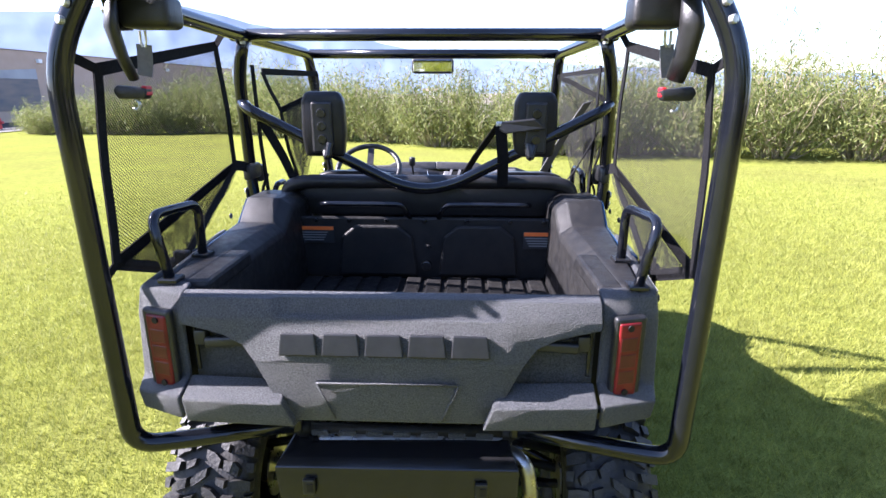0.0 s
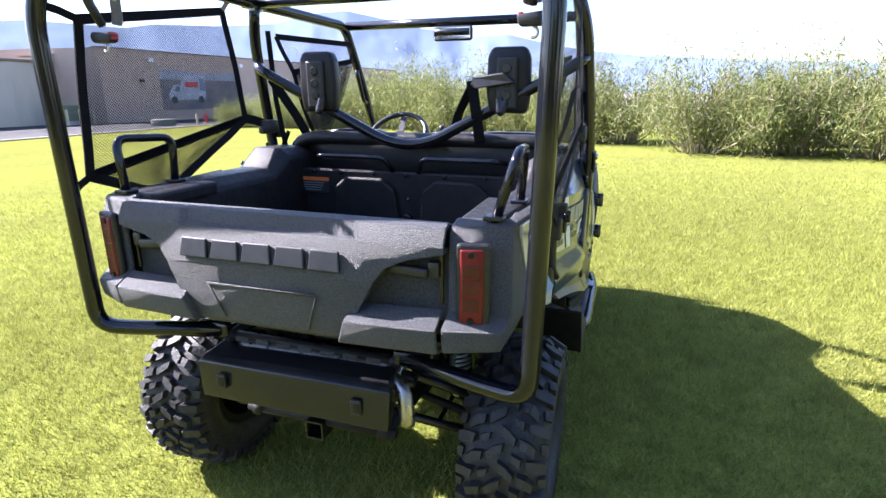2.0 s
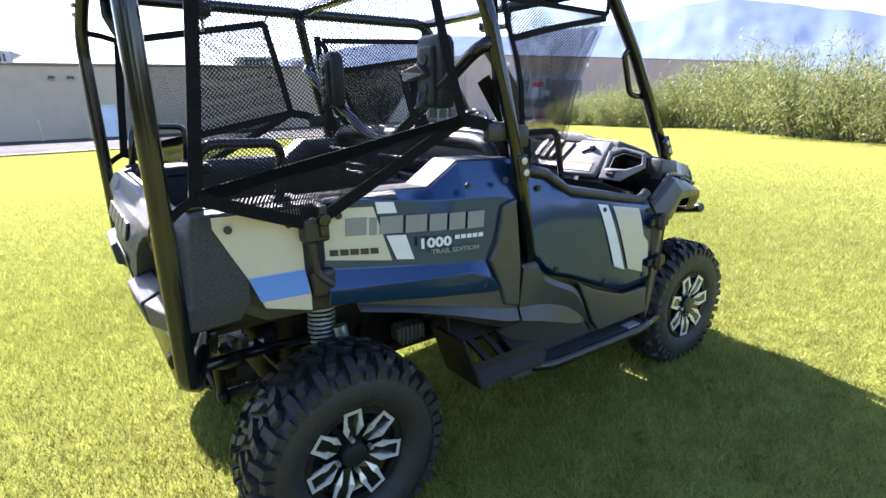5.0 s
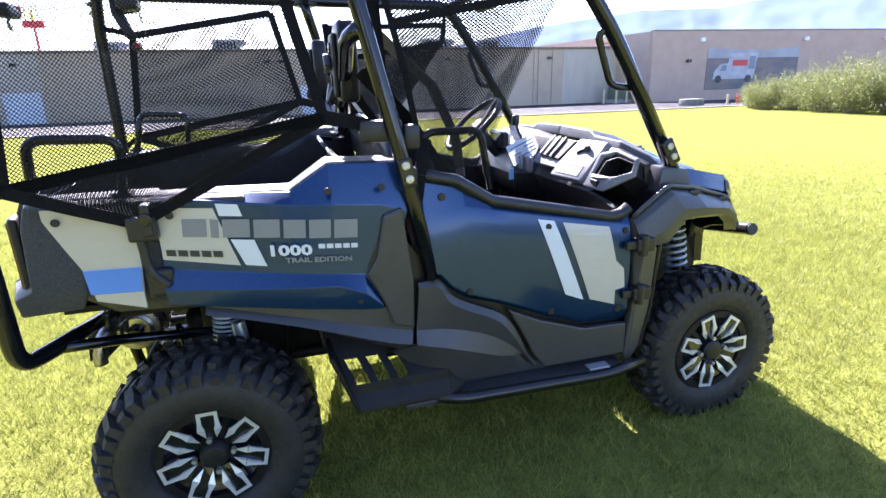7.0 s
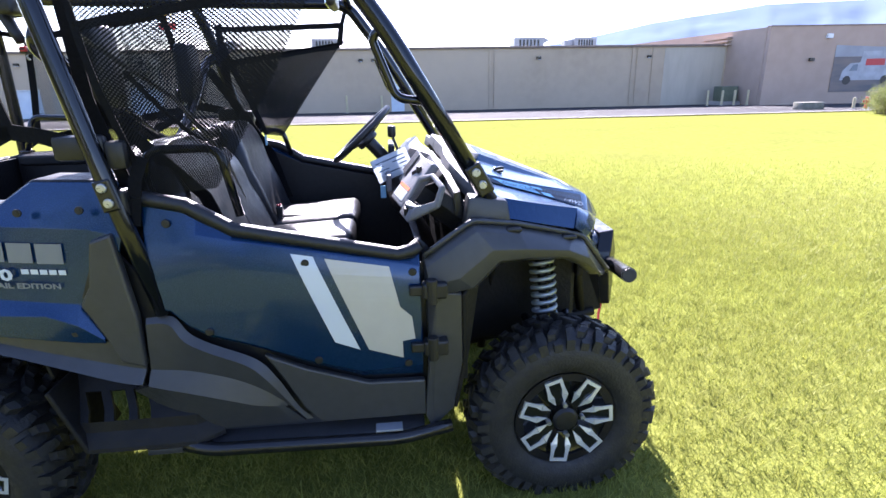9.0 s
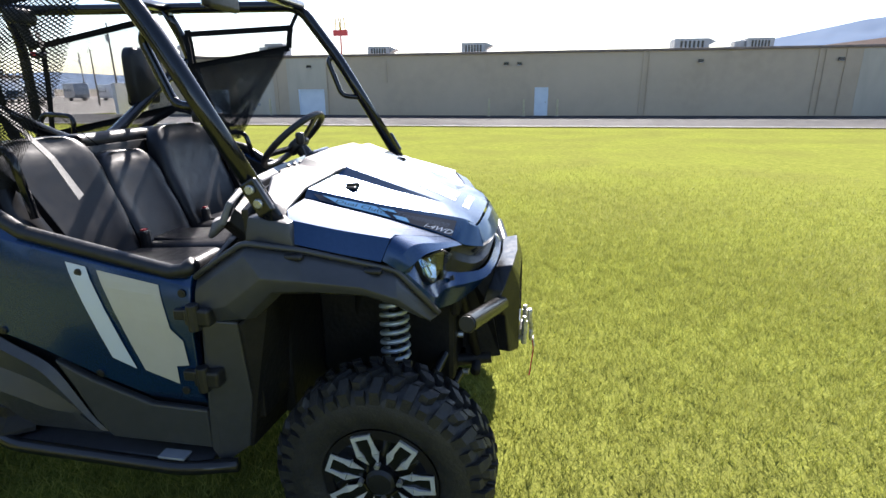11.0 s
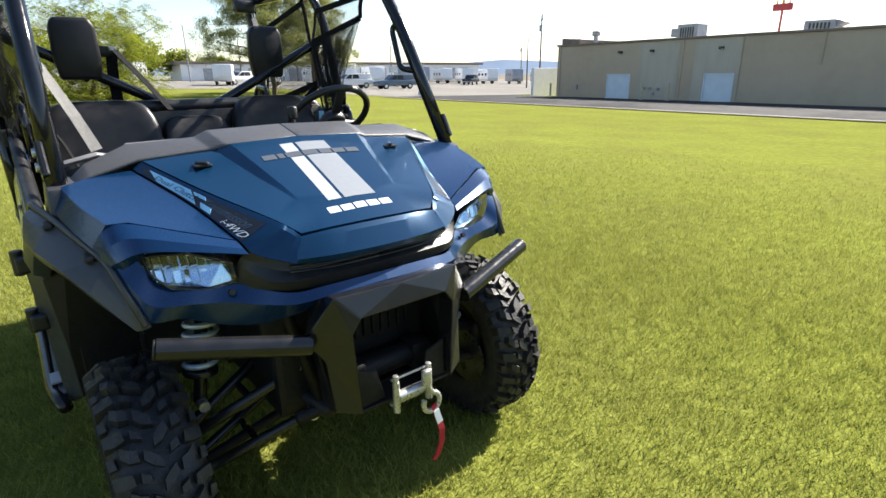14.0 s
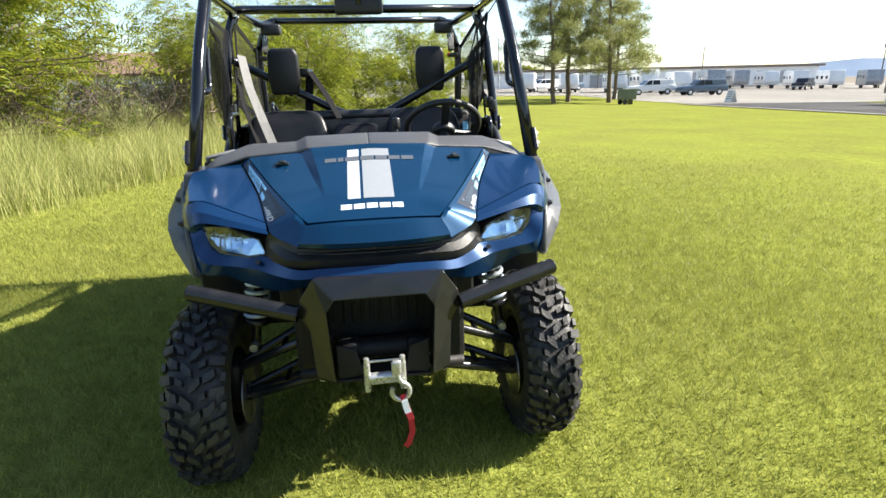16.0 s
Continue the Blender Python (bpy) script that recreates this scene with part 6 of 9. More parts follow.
    pts = [(-0.62, 0.66, 1.20), (-0.60, 0.645, 1.262), (-0.52, 0.64, 1.282), (0.54, 0.65, 1.285), (0.62, 0.655, 1.265), (0.64, 0.665, 1.20)]
    tube(bm, pts, 0.03, 0.05, 12)
    prism(bm, [(-0.62, 0.67, 1.13), (0.64, 0.67, 1.13), (0.62, 0.665, 1.265), (-0.60, 0.665, 1.265)], (0, 0.02, 0), 0.004)
    part("seat_frame_panel", bm, TRIM, uv, "black panel behind the front seats", auto=40)
    for x0, x1 in ((-0.44, -0.06), (0.06, 0.44)):
        s = -1 if x0 < 0 else 1
        bm = bm_new()
        a, c = (x0, x1) if s < 0 else (x1, x0)
        tube(bm, [(a, 0.56, 1.20), (a + (0.03 if s < 0 else -0.03), 0.49, 1.214), (c - (0.03 if s < 0 else -0.03), 0.49, 1.214), (c, 0.53, 1.15)], 0.011, 0.03, 10)
        part("folded_seat_rail", bm, STEEL, uv, "gloss black folded seat rail", True)


cargo_box()


# ---- roll cage ----
def cage():
    R = 0.0255
    for s in (1, -1):
        bm = bm_new()
        tube(bm, [(s * 0.33, -0.31, 0.72), (s * 0.60, -0.40, 0.725), (s * 0.725, -0.445, 0.735), (s * 0.742, -0.445, 1.72), (s * 0.655, -0.41, 1.895), (s * 0.59, -0.40, 1.908)], R, 0.10, 16)
        h = part("rear_hoop", bm, STEEL, uv, "gloss black rear hoop of the roll cage", True)
        bm = bm_new()
        tube(bm, [(s * 0.60, -0.40, 0.725), (s * 0.45, -0.25, 0.66), (s * 0.36, 0.10, 0.60)], 0.018, 0.05, 10)
        part("hoop_stay", bm, STEEL, h, smooth=True)
        bm = bm_new()
        box(bm, (s * 0.36, -0.315, 0.722), (0.12, 0.03, 0.05), 0.008)
        br = part("hoop_bracket", bm, SATIN, h)
        for dx in (-0.02, 0.02):
            bm = bm_new()
            disc(bm, (s * 0.38 + dx, -0.334, 0.728), (0, -1, 0), 0.009, 0.01, 10, 0.002)
            part("bolt", bm, ZINC, br)
        for z in (1.80, 1.835):
            bm = bm_new()
            disc(bm, (s * 0.705 - s * (z - 1.80) * 0.5, -0.455, z), (s * 0.4, -0.9, 0.1), 0.010, 0.012, 10, 0.002)
            part("bolt", bm, ZINC, h)
        # side rail and A pillar in one
        bm = bm_new()
        tube(bm, [(s * 0.60, -0.40, 1.885), (s * 0.685, -0.30, 1.875), (s * 0.69, 0.53, 1.862), (s * 0.645, 1.24, 1.845), (s * 0.658, 1.42, 1.60), (s * 0.672, 1.70, 1.13)], R, 0.07, 16)
        a = part("side_rail", bm, STEEL, uv, "gloss black roof rail and front pillar", True)
        bm = bm_new()
        box(bm, (s * 0.69, 1.665, 1.20), (0.02, 0.05, 0.10), 0.006, 2, Matrix.Rotation(radians(30), 3, "X"))
        pb = part("pillar_bracket", bm, SATIN, a)
        for y, z in ((1.652, 1.222), (1.672, 1.186)):
            bm = bm_new()
            disc(bm, (s * 0.703, y, z), (s, 0, 0), 0.013, 0.012, 12, 0.003)
            part("bolt", bm, ZINC, pb)
        bm = bm_new()
        tube(bm, [(s * 0.655, 1.40, 1.625), (s * 0.645, 1.365, 1.60), (s * 0.64, 1.43, 1.435), (s * 0.655, 1.52, 1.425)], 0.0125, 0.03, 10)
        part("grab_handle", bm, STEEL, a, "black grab handle on the pillar", True)
        # B pillar
        bm = bm_new()
        tube(bm, [(s * 0.685, 0.50, 1.86), (s * 0.735, 0.545, 1.72), (s * 0.768, 0.66, 1.225), (s * 0.757, 0.738, 0.86)], R * 0.95, 0.10, 16)
        b = part("centre_pillar", bm, STEEL, uv, "gloss black centre pillar of the cage", True)
        bm = bm_new()
        box(bm, (s * 0.79, 0.663, 1.21), (0.012, 0.045, 0.085), 0.005, 2, Matrix.Rotation(radians(12), 3, "X"))
        pb = part("pillar_bracket", bm, SATIN, b)
        for y, z in ((0.658, 1.232), (0.668, 1.192)):
            bm = bm_new()
            disc(bm, (s * 0.797, y, z), (s, 0, 0), 0.013, 0.012, 12, 0.003)
            part("bolt", bm, ZINC, pb)
        bm = bm_new()
        box(bm, (s * 0.695, 0.51, 1.86), (0.06, 0.12, 0.045), 0.01)
        j = part("rail_joint", bm, SATIN, uv, "bolted black joint of the roof rails")
        for dy in (-0.03, 0.03):
            bm = bm_new()
            disc(bm, (s * 0.68, 0.505 + dy, 1.835), (0, 0, -1), 0.01, 0.012, 10)
            part("bolt", bm, ZINC, j)
    bars = (("roof_cross_bar", [(-0.67, 0.51, 1.865), (0.67, 0.51, 1.865)]), ("roof_cross_bar", [(-0.635, 1.25, 1.845), (0.635, 1.25, 1.845)]), ("roof_cross_bar", [(-0.62, -0.40, 1.908), (0.62, -0.40, 1.908)]))
    for n, pts in bars:
        bm = bm_new()
        tube(bm, pts, R * 0.92, 0, 16)
        part(n, bm, STEEL, uv, "gloss black roof cross bar", True)
    bm = bm_new()
    tube(bm, [(-0.738, 0.560, 1.612), (-0.70, 0.525, 1.585), (-0.12, 0.56, 1.285), (0.0, 0.565, 1.262), (0.12, 0.56, 1.285), (0.70, 0.525, 1.585), (0.738, 0.560, 1.612)], R * 0.9, 0.12, 16)
    part("harness_bar", bm, STEEL, uv, "gloss black V-shaped harness bar", True)


cage()


# ---- head restraints, seats, belts ----
def restraint(x, y, s, arm):
    bm = bm_new()
    pts = [(-0.080, -0.125), (0.080, -0.125), (0.092, -0.04), (0.088, 0.095), (0.068, 0.128), (-0.068, 0.128), (-0.088, 0.095), (-0.092, -0.04)]
    prism(bm, [(x + a * 0.96, y, 1.53 + b) for a, b in pts], (0, 0.06, 0), 0.016, 3)
    h = part("head_restraint", bm, SEAT, uv, "black vinyl head restraint", auto=40)
    bm = bm_new()
    box(bm, (x, y - 0.008, 1.52), (0.085, 0.02, 0.20), 0.012, 2)
    part("back_shell", bm, TRIM, h)
    for k in range(3):
        bm = bm_new()
        disc(bm, (x, y - 0.018, 1.575 - k * 0.05), (0, -1, 0), 0.019, 0.012, 14, 0.003)
        part("shell_socket", bm, SATIN, h)
    bm = bm_new()
    tube(bm, [(x - 0.03 * s, y - 0.015, 1.46), (x - 0.02 * s, y - 0.03, 1.40), (x, 0.515, 1.33 + abs(x) * 0.30)], 0.016, 0.02, 10)
    part("mount", bm, SATIN, h)
    if arm:
        bm = bm_new()
        prism(bm, [(x - 0.01, y - 0.02, 1.56), (x + 0.04, y - 0.02, 1.52), (x - 0.12, y - 0.01, 1.50), (x - 0.15, y, 1.515), (x - 0.14, y, 1.545)], (0, -0.025, 0), 0.006)
        part("belt_guide", bm, TRIM, h, "black shoulder belt guide arm")
        bm = bm_new()
        box(bm, (x - 0.142, y - 0.005, 1.535), (0.03, 0.04, 0.02), 0.006)
        part("guide_clip", bm, ZINC, h)
        bm = bm_new()
        strap(bm, [(x - 0.14, y - 0.025, 1.53), (x - 0.125, 0.52, 1.40), (x - 0.12, 0.57, 1.28)], 0.045, (1, 0, 0), 0.003)
        strap(bm, [(x - 0.145, y + 0.03, 1.53), (x - 0.23, y + 0.1, 1.40), (x - 0.30, y + 0.2, 1.27)], 0.045, (1, 0.3, 0.6), 0.003)
        part("belt", bm, WEB, h, "black belt webbing")


restraint(-0.40, 0.50, -1, False)
restraint(0.445, 0.52, 1, True)


def seat(x, w, label, tall=0.45):
    """A bucket seat: cushion with a rolled front and a back with bolsters."""
    bm = bm_new()
    box(bm, (x, 1.02, 0.825), (w, 0.46, 0.13), 0.045, 4)
    for v in bm.verts:
        if v.co.y > 1.1:
            v.co.z += 0.03 * (v.co.y - 1.1) / 0.15
    c = part("seat_cushion", bm, SEAT, uv, label, smooth=True)
    bm = bm_new()
    box(bm, (x, 1.03, 0.893), (w * 0.55, 0.36, 0.02), 0.009, 3)
    part("cushion_panel", bm, SEAT, c, smooth=True)
    bm = bm_new()
    rings, n = [], 28
    for v, k in ((0.0, 0.90), (0.03, 0.98), (0.2, 1.0), (0.4, 1.0), (0.6, 1.0), (0.74, 0.985), (0.85, 0.94), (0.92, 0.87), (0.965, 0.77), (0.99, 0.62), (1.0, 0.40)):
        ring = []
        half, deep = w / 2 * k * (0.96 + 0.04 * math.sin(math.pi * v)), 0.062 * (1 - 0.30 * v) * (1.0 if v < 0.9 else max(0.35, (1 - v) / 0.1) ** 0.5)
        for i in range(n):
            a = 2 * math.pi * i / n
            c, q = math.cos(a), math.sin(a)
            u = math.copysign(abs(c) ** 0.55, c)
            y = math.copysign(abs(q) ** 0.75, q) * deep
            if q > 0:
                y += 0.045 * max(0.0, abs(u) - 0.5) / 0.5 * (1 - 0.6 * v) - 0.012 * math.exp(-((v - 0.62) / 0.03) ** 2)
            ring.append(bm.verts.new((x + u * half, 0.835 - 0.125 * v + y, 0.850 + (tall + 0.02) * v)))
        rings.append(ring)
    for a, b in zip(rings, rings[1:]):
        for i in range(n):
            bm.faces.new((a[i], a[(i + 1) % n], b[(i + 1) % n], b[i]))
    bm.faces.new(rings[0][::-1])
    bm.faces.new(rings[-1])
    part("seat_back", bm, SEAT, uv, label.replace("cushion", "backrest"), smooth=True)


seat(-0.325, 0.43, "black vinyl driver seat cushion")
seat(0.05, 0.31, "black vinyl centre seat cushion", 0.37)
seat(0.425, 0.44, "black vinyl passenger seat cushion")


def cabin():
    bm = bm_new()
    box(bm, (0, 1.145, 0.485), (1.40, 0.88, 0.03), 0.008)
    part("cab_floor", bm, UNDER, uv, "black cab floor")
    bm = bm_new()
    box(bm, (0, 0.93, 0.585), (1.34, 0.52, 0.36), 0.02)
    part("seat_base", bm, TRIM, uv, "black seat plinth")
    bm = bm_new()
    box(bm, (0, 1.62, 0.78), (1.10, 0.04, 0.66), 0.01)
    part("firewall", bm, UNDER, uv)
    # dashboard: a moulded body, lower in front of the passenger
    sec_l = [(1.50, 0.86), (1.42, 0.93), (1.39, 1.02), (1.44, 1.145), (1.50, 1.205), (1.545, 1.222), (1.58, 1.15)]
    sec_r = [(1.55, 0.86), (1.50, 0.95), (1.455, 1.035), (1.51, 1.115), (1.575, 1.19), (1.595, 1.195), (1.60, 1.12)]
    xs = [-0.62, -0.45, -0.1, 0.02, 0.2, 0.5, 0.655]
    n = len(sec_l)
    verts = []
    for x in xs:
        k = 0.04 * (abs(x) > 0.55)
        verts += [(x, y + k * 0.4, z - k * 0.9 * (z > 1.0)) for y, z in (sec_r if x > 0.0 else sec_l)]
    bm = bm_new()
    shell(bm, verts, [(i * n + j, i * n + j + 1, (i + 1) * n + j + 1, (i + 1) * n + j) for i in range(len(xs) - 1) for j in range(n - 1) if not (i == 5 and j in (2, 3))], 0.02, 0.008)
    d = part("dashboard", bm, TRIM, uv, "black and grey moulded dashboard", auto=35)
    # grey glovebox lid sloping up to the scuttle
    u, v = Vector((0.20, 0.03, 0.0)), Vector((0.0, 0.115, 0.150))
    nn = Vector((0, -0.79, 0.61))
    o = Vector((0.275, 1.425, 1.055))
    bm = bm_new()
    prism(bm, [o, o + u * 0.97, o + u + v * 0.25, o + u * 1.02 + v, o + u * 0.2 + v * 1.0, o + v * 0.35], nn * 0.03, 0.008, 3)
    g = part("glovebox_lid", bm, GREYPL, d, "grey glovebox lid with a label and a latch", auto=40)
    bm = bm_new()
    prism(bm, [o + u * 0.1 + v * 0.1 + nn * 0.031, o + u * 0.82 + v * 0.1 + nn * 0.031, o + u * 0.82 + v * 0.30 + nn * 0.031, o + u * 0.1 + v * 0.30 + nn * 0.031], nn * 0.0015)
    lb = part("label", bm, PAPER, g, "printed label")
    bm = bm_new()
    prism(bm, [o + u * 0.1 + v * 0.32 + nn * 0.031, o + u * 0.82 + v * 0.32 + nn * 0.031, o + u * 0.82 + v * 0.38 + nn * 0.031, o + u * 0.1 + v * 0.38 + nn * 0.031], nn * 0.0015)
    part("label_head", bm, AMBER, lb)
    bm = bm_new()
    box(bm, o + u * 0.62 + v * 0.76 + nn * 0.035, (0.03, 0.02, 0.026), 0.006)
    strap(bm, [o + u * 0.38 + v * 0.62 + nn * 0.032, o + u * 0.58 + v * 0.74 + nn * 0.033], 0.012, (0, 0, 1), 0.004)
    part("lid_latch", bm, TRIM, g)
    # open tray between lid and switches
    bm = bm_new()
    prism(bm, [(0.02, 1.45, 1.085), (0.25, 1.46, 1.085), (0.30, 1.545, 1.20), (0.05, 1.535, 1.20)], nn * 0.012, 0.005)
    tr = part("tray", bm, GREYPL, d, "grey open dash tray")
    # proud dark plate, standing for the shade in the tray's hollow
    bm = bm_new()
    prism(bm, [(0.06, 1.470, 1.123), (0.235, 1.474, 1.120), (0.275, 1.535, 1.20), (0.08, 1.525, 1.20)], nn * 0.014, 0.003)
    part("tray_hollow", bm, UNDER, tr)
    for i in range(3):
        bm = bm_new()
        strap(bm, [(0.07 + 0.05 * i, 1.462, 1.138), (0.095 + 0.05 * i, 1.522, 1.215)], 0.014, (1, 0, 0), 0.008)
        part("tray_bar", bm, GREYPL, tr)
    # open side pocket with a ring edge at the passenger's end
    outer = [Vector(p) for p in ((0.50, 1.455, 1.045), (0.60, 1.475, 1.04), (0.665, 1.565, 1.10), (0.655, 1.585, 1.16), (0.548, 1.565, 1.18), (0.50, 1.52, 1.165))]
    inner = [Vector(p) for p in ((0.520, 1.482, 1.094), (0.612, 1.506, 1.092), (0.650, 1.556, 1.116), (0.641, 1.572, 1.150), (0.552, 1.554, 1.168), (0.518, 1.522, 1.150))]
    bm = bm_new()
    shell(bm, [p + nn * 0.02 for p in outer] + [p + nn * 0.02 for p in inner], [(i, (i + 1) % 6, 6 + (i + 1) % 6, 6 + i) for i in range(6)], 0.016, 0.005)
    pk = part("side_pocket", bm, GREYPL, d, "grey open side pocket", auto=40)
    bm = bm_new()
    shell(bm, [p + nn * 0.01 for p in inner] + [p - nn * 0.11 for p in inner], [(i, (i + 1) % 6, 6 + (i + 1) % 6, 6 + i) for i in range(6)] + [(6, 7, 8, 9, 10, 11)], 0.006, 0.002)
    part("pocket_hollow", bm, UNDER, pk)
    bm = bm_new()
    tube(bm, [(0.51, 1.455, 1.10), (0.56, 1.45, 1.100), (0.615, 1.48, 1.102), (0.650, 1.535, 1.118)], 0.007, 0.03, 8)
    part("pocket_rim", bm, GREYPL, pk, smooth=True)
    # solid dark block in place of the slot's shaded opening
    bm = bm_new()
    box(bm, (0.553, 1.447, 1.080), (0.045, 0.014, 0.026), 0.004)
    part("pocket_slot", bm, UNDER, pk)
    for x in (-0.08, 0.0, 0.08):
        bm = bm_new()
        box(bm, (x, 1.40, 1.09), (0.055, 0.02, 0.07), 0.008)
        part("switch_panel", bm, GREYPL, d)
    bm = bm_new()
    box(bm, (-0.33, 1.42, 1.165), (0.20, 0.03, 0.09), 0.012)
    part("instrument_cluster", bm, DARKGL, d, "dark instrument display")
    bm = bm_new()
    tube(bm, [(-0.12, 1.46, 1.16), (-0.13, 1.43, 1.24), (-0.13, 1.425, 1.26)], [0.006, 0.006, 0.006], 0, 8)
    disc(bm, (-0.13, 1.423, 1.275), (0, 0, 1), 0.018, 0.05, 12, 0.008)
    part("gear_lever", bm, TRIM, d, auto=50)
    # steering wheel
    ax = Vector((0, -0.55, 0.60)).normalized()
    c = Vector((-0.36, 1.285, 1.245))
    ux = Vector((1, 0, 0))
    uy = ax.cross(ux)
    bm = bm_new()
    ring = [c + 0.172 * (ux * math.cos(a) + uy * math.sin(a)) for a in [2 * math.pi * i / 36 for i in range(37)]]
    tube(bm, ring, 0.0145, 0, 10, caps=False)
    bmesh.ops.remove_doubles(bm, verts=bm.verts[:], dist=1e-4)
    w = part("steering_wheel", bm, TRIM, uv, "black three-spoke steering wheel", True)
    for a in (90, 205, 335):
        bm = bm_new()
        q = ux * math.cos(radians(a)) + uy * math.sin(radians(a))
        strap(bm, [c - ax * 0.035, c - ax * 0.02 + q * 0.08, c + q * 0.17], 0.035, ax.cross(q), 0.012)
        part("spoke", bm, TRIM, w)
    bm = bm_new()
    disc(bm, c - ax * 0.03, ax, 0.055, 0.045, 24, 0.012)
    part("horn_pad", bm, TRIM, w, auto=50)
    bm = bm_new()
    tube(bm, [c - ax * 0.04, c - ax * 0.22], 0.03, 0, 14)
    part("steering_column", bm, TRIM, uv, auto=50)
    # rear-view mirror
    bm = bm_new()
    box(bm, (0.0, 1.22, 1.785), (0.215, 0.035, 0.075), 0.02, 4)
    m = part("mirror", bm, TRIM, uv, "black rear-view mirror on the front bar", auto=50)
    bm = bm_new()
    box(bm, (0.0, 1.2005, 1.785), (0.195, 0.004, 0.058), 0.002, 2)
    part("mirror_glass", bm, MIRROR, m)
    bm = bm_new()
    tube(bm, [(0, 1.235, 1.79), (0, 1.25, 1.845)], 0.012, 0, 10)
    part("mirror_stalk", bm, SATIN, m)
    # passenger side bolsters and hip rails
    for s in (1, -1):
        bm = bm_new()
        end = 0.93 if s > 0 else 0.86
        tube(bm, [(s * 0.70, 0.72, 1.20), (s * 0.69, 0.74, 1.315 if s > 0 else 1.25), (s * 0.69, end, 1.315 if s > 0 else 1.25), (s * 0.69, end + 0.035, 1.12)], 0.0125, 0.04, 10)
        part("hip_rail", bm, STEEL, uv, "black hip guard rail beside the seat", True)
        bm = bm_new()
        box(bm, (s * 0.74, 0.60, 1.33), (0.035, 0.13, 0.065), 0.012)
        box(bm, (s * 0.745, 0.69, 1.31), (0.04, 0.05, 0.075), 0.012)
        part("net_buckle", bm, TRIM, uv, "black side net buckle", auto=40)
        # inner cab side
        bm = bm_new()
        prism(bm, [(s * 0.715, 0.76, 0.50), (s * 0.715, 1.46, 0.50), (s * 0.715, 1.46, 0.96), (s * 0.715, 0.95, 1.07), (s * 0.715, 0.80, 1.14)], (-s * 0.012, 0, 0), 0.003)
        part("door_lining", bm, TRIM, uv)
    # lap and shoulder belts
    bm = bm_new()
    strap(bm, [(0.70, 0.56, 1.50), (0.66, 0.70, 1.35), (0.58, 0.84, 1.16), (0.50, 0.90, 0.92)], 0.047, (0.4, 1, 0.4), 0.003)
    part("shoulder_belt", bm, WEB, uv, "black passenger shoulder belt")
    bm = bm_new()
    strap(bm, [(-0.66, 0.54, 1.55), (-0.62, 0.66, 1.38), (-0.58, 0.82, 1.13), (-0.52, 0.89, 0.92)], 0.047, (0.4, 1, 0.4), 0.003)
    part("shoulder_belt", bm, WEB, uv, "black driver shoulder belt")
    bm = bm_new()
    strap(bm, [(0.66, 0.60, 1.62), (0.60, 0.80, 1.45), (0.53, 0.90, 1.27), (0.485, 0.93, 1.14)], 0.047, (1, 0.2, 0.5), 0.003)
    part("loose_strap", bm, WEBGREY, uv, "pale grey strap hanging across the passenger side")
    for x in (-0.20, 0.20):
        bm = bm_new()
        box(bm, (x, 0.90, 0.915), (0.035, 0.03, 0.075), 0.008)
        b = part("belt_buckle", bm, TRIM, uv, "black belt buckle with red button")
        bm = bm_new()
        box(bm, (x, 0.90, 0.955), (0.022, 0.018, 0.006), 0.002)
        part("button", bm, REDP, b)
    for x in (-0.56,):
        bm = bm_new()
        box(bm, (x, 0.80, 1.21), (0.03, 0.008, 0.05), 0.004)
        part("belt_tongue", bm, SKYBLUE, uv)


cabin()


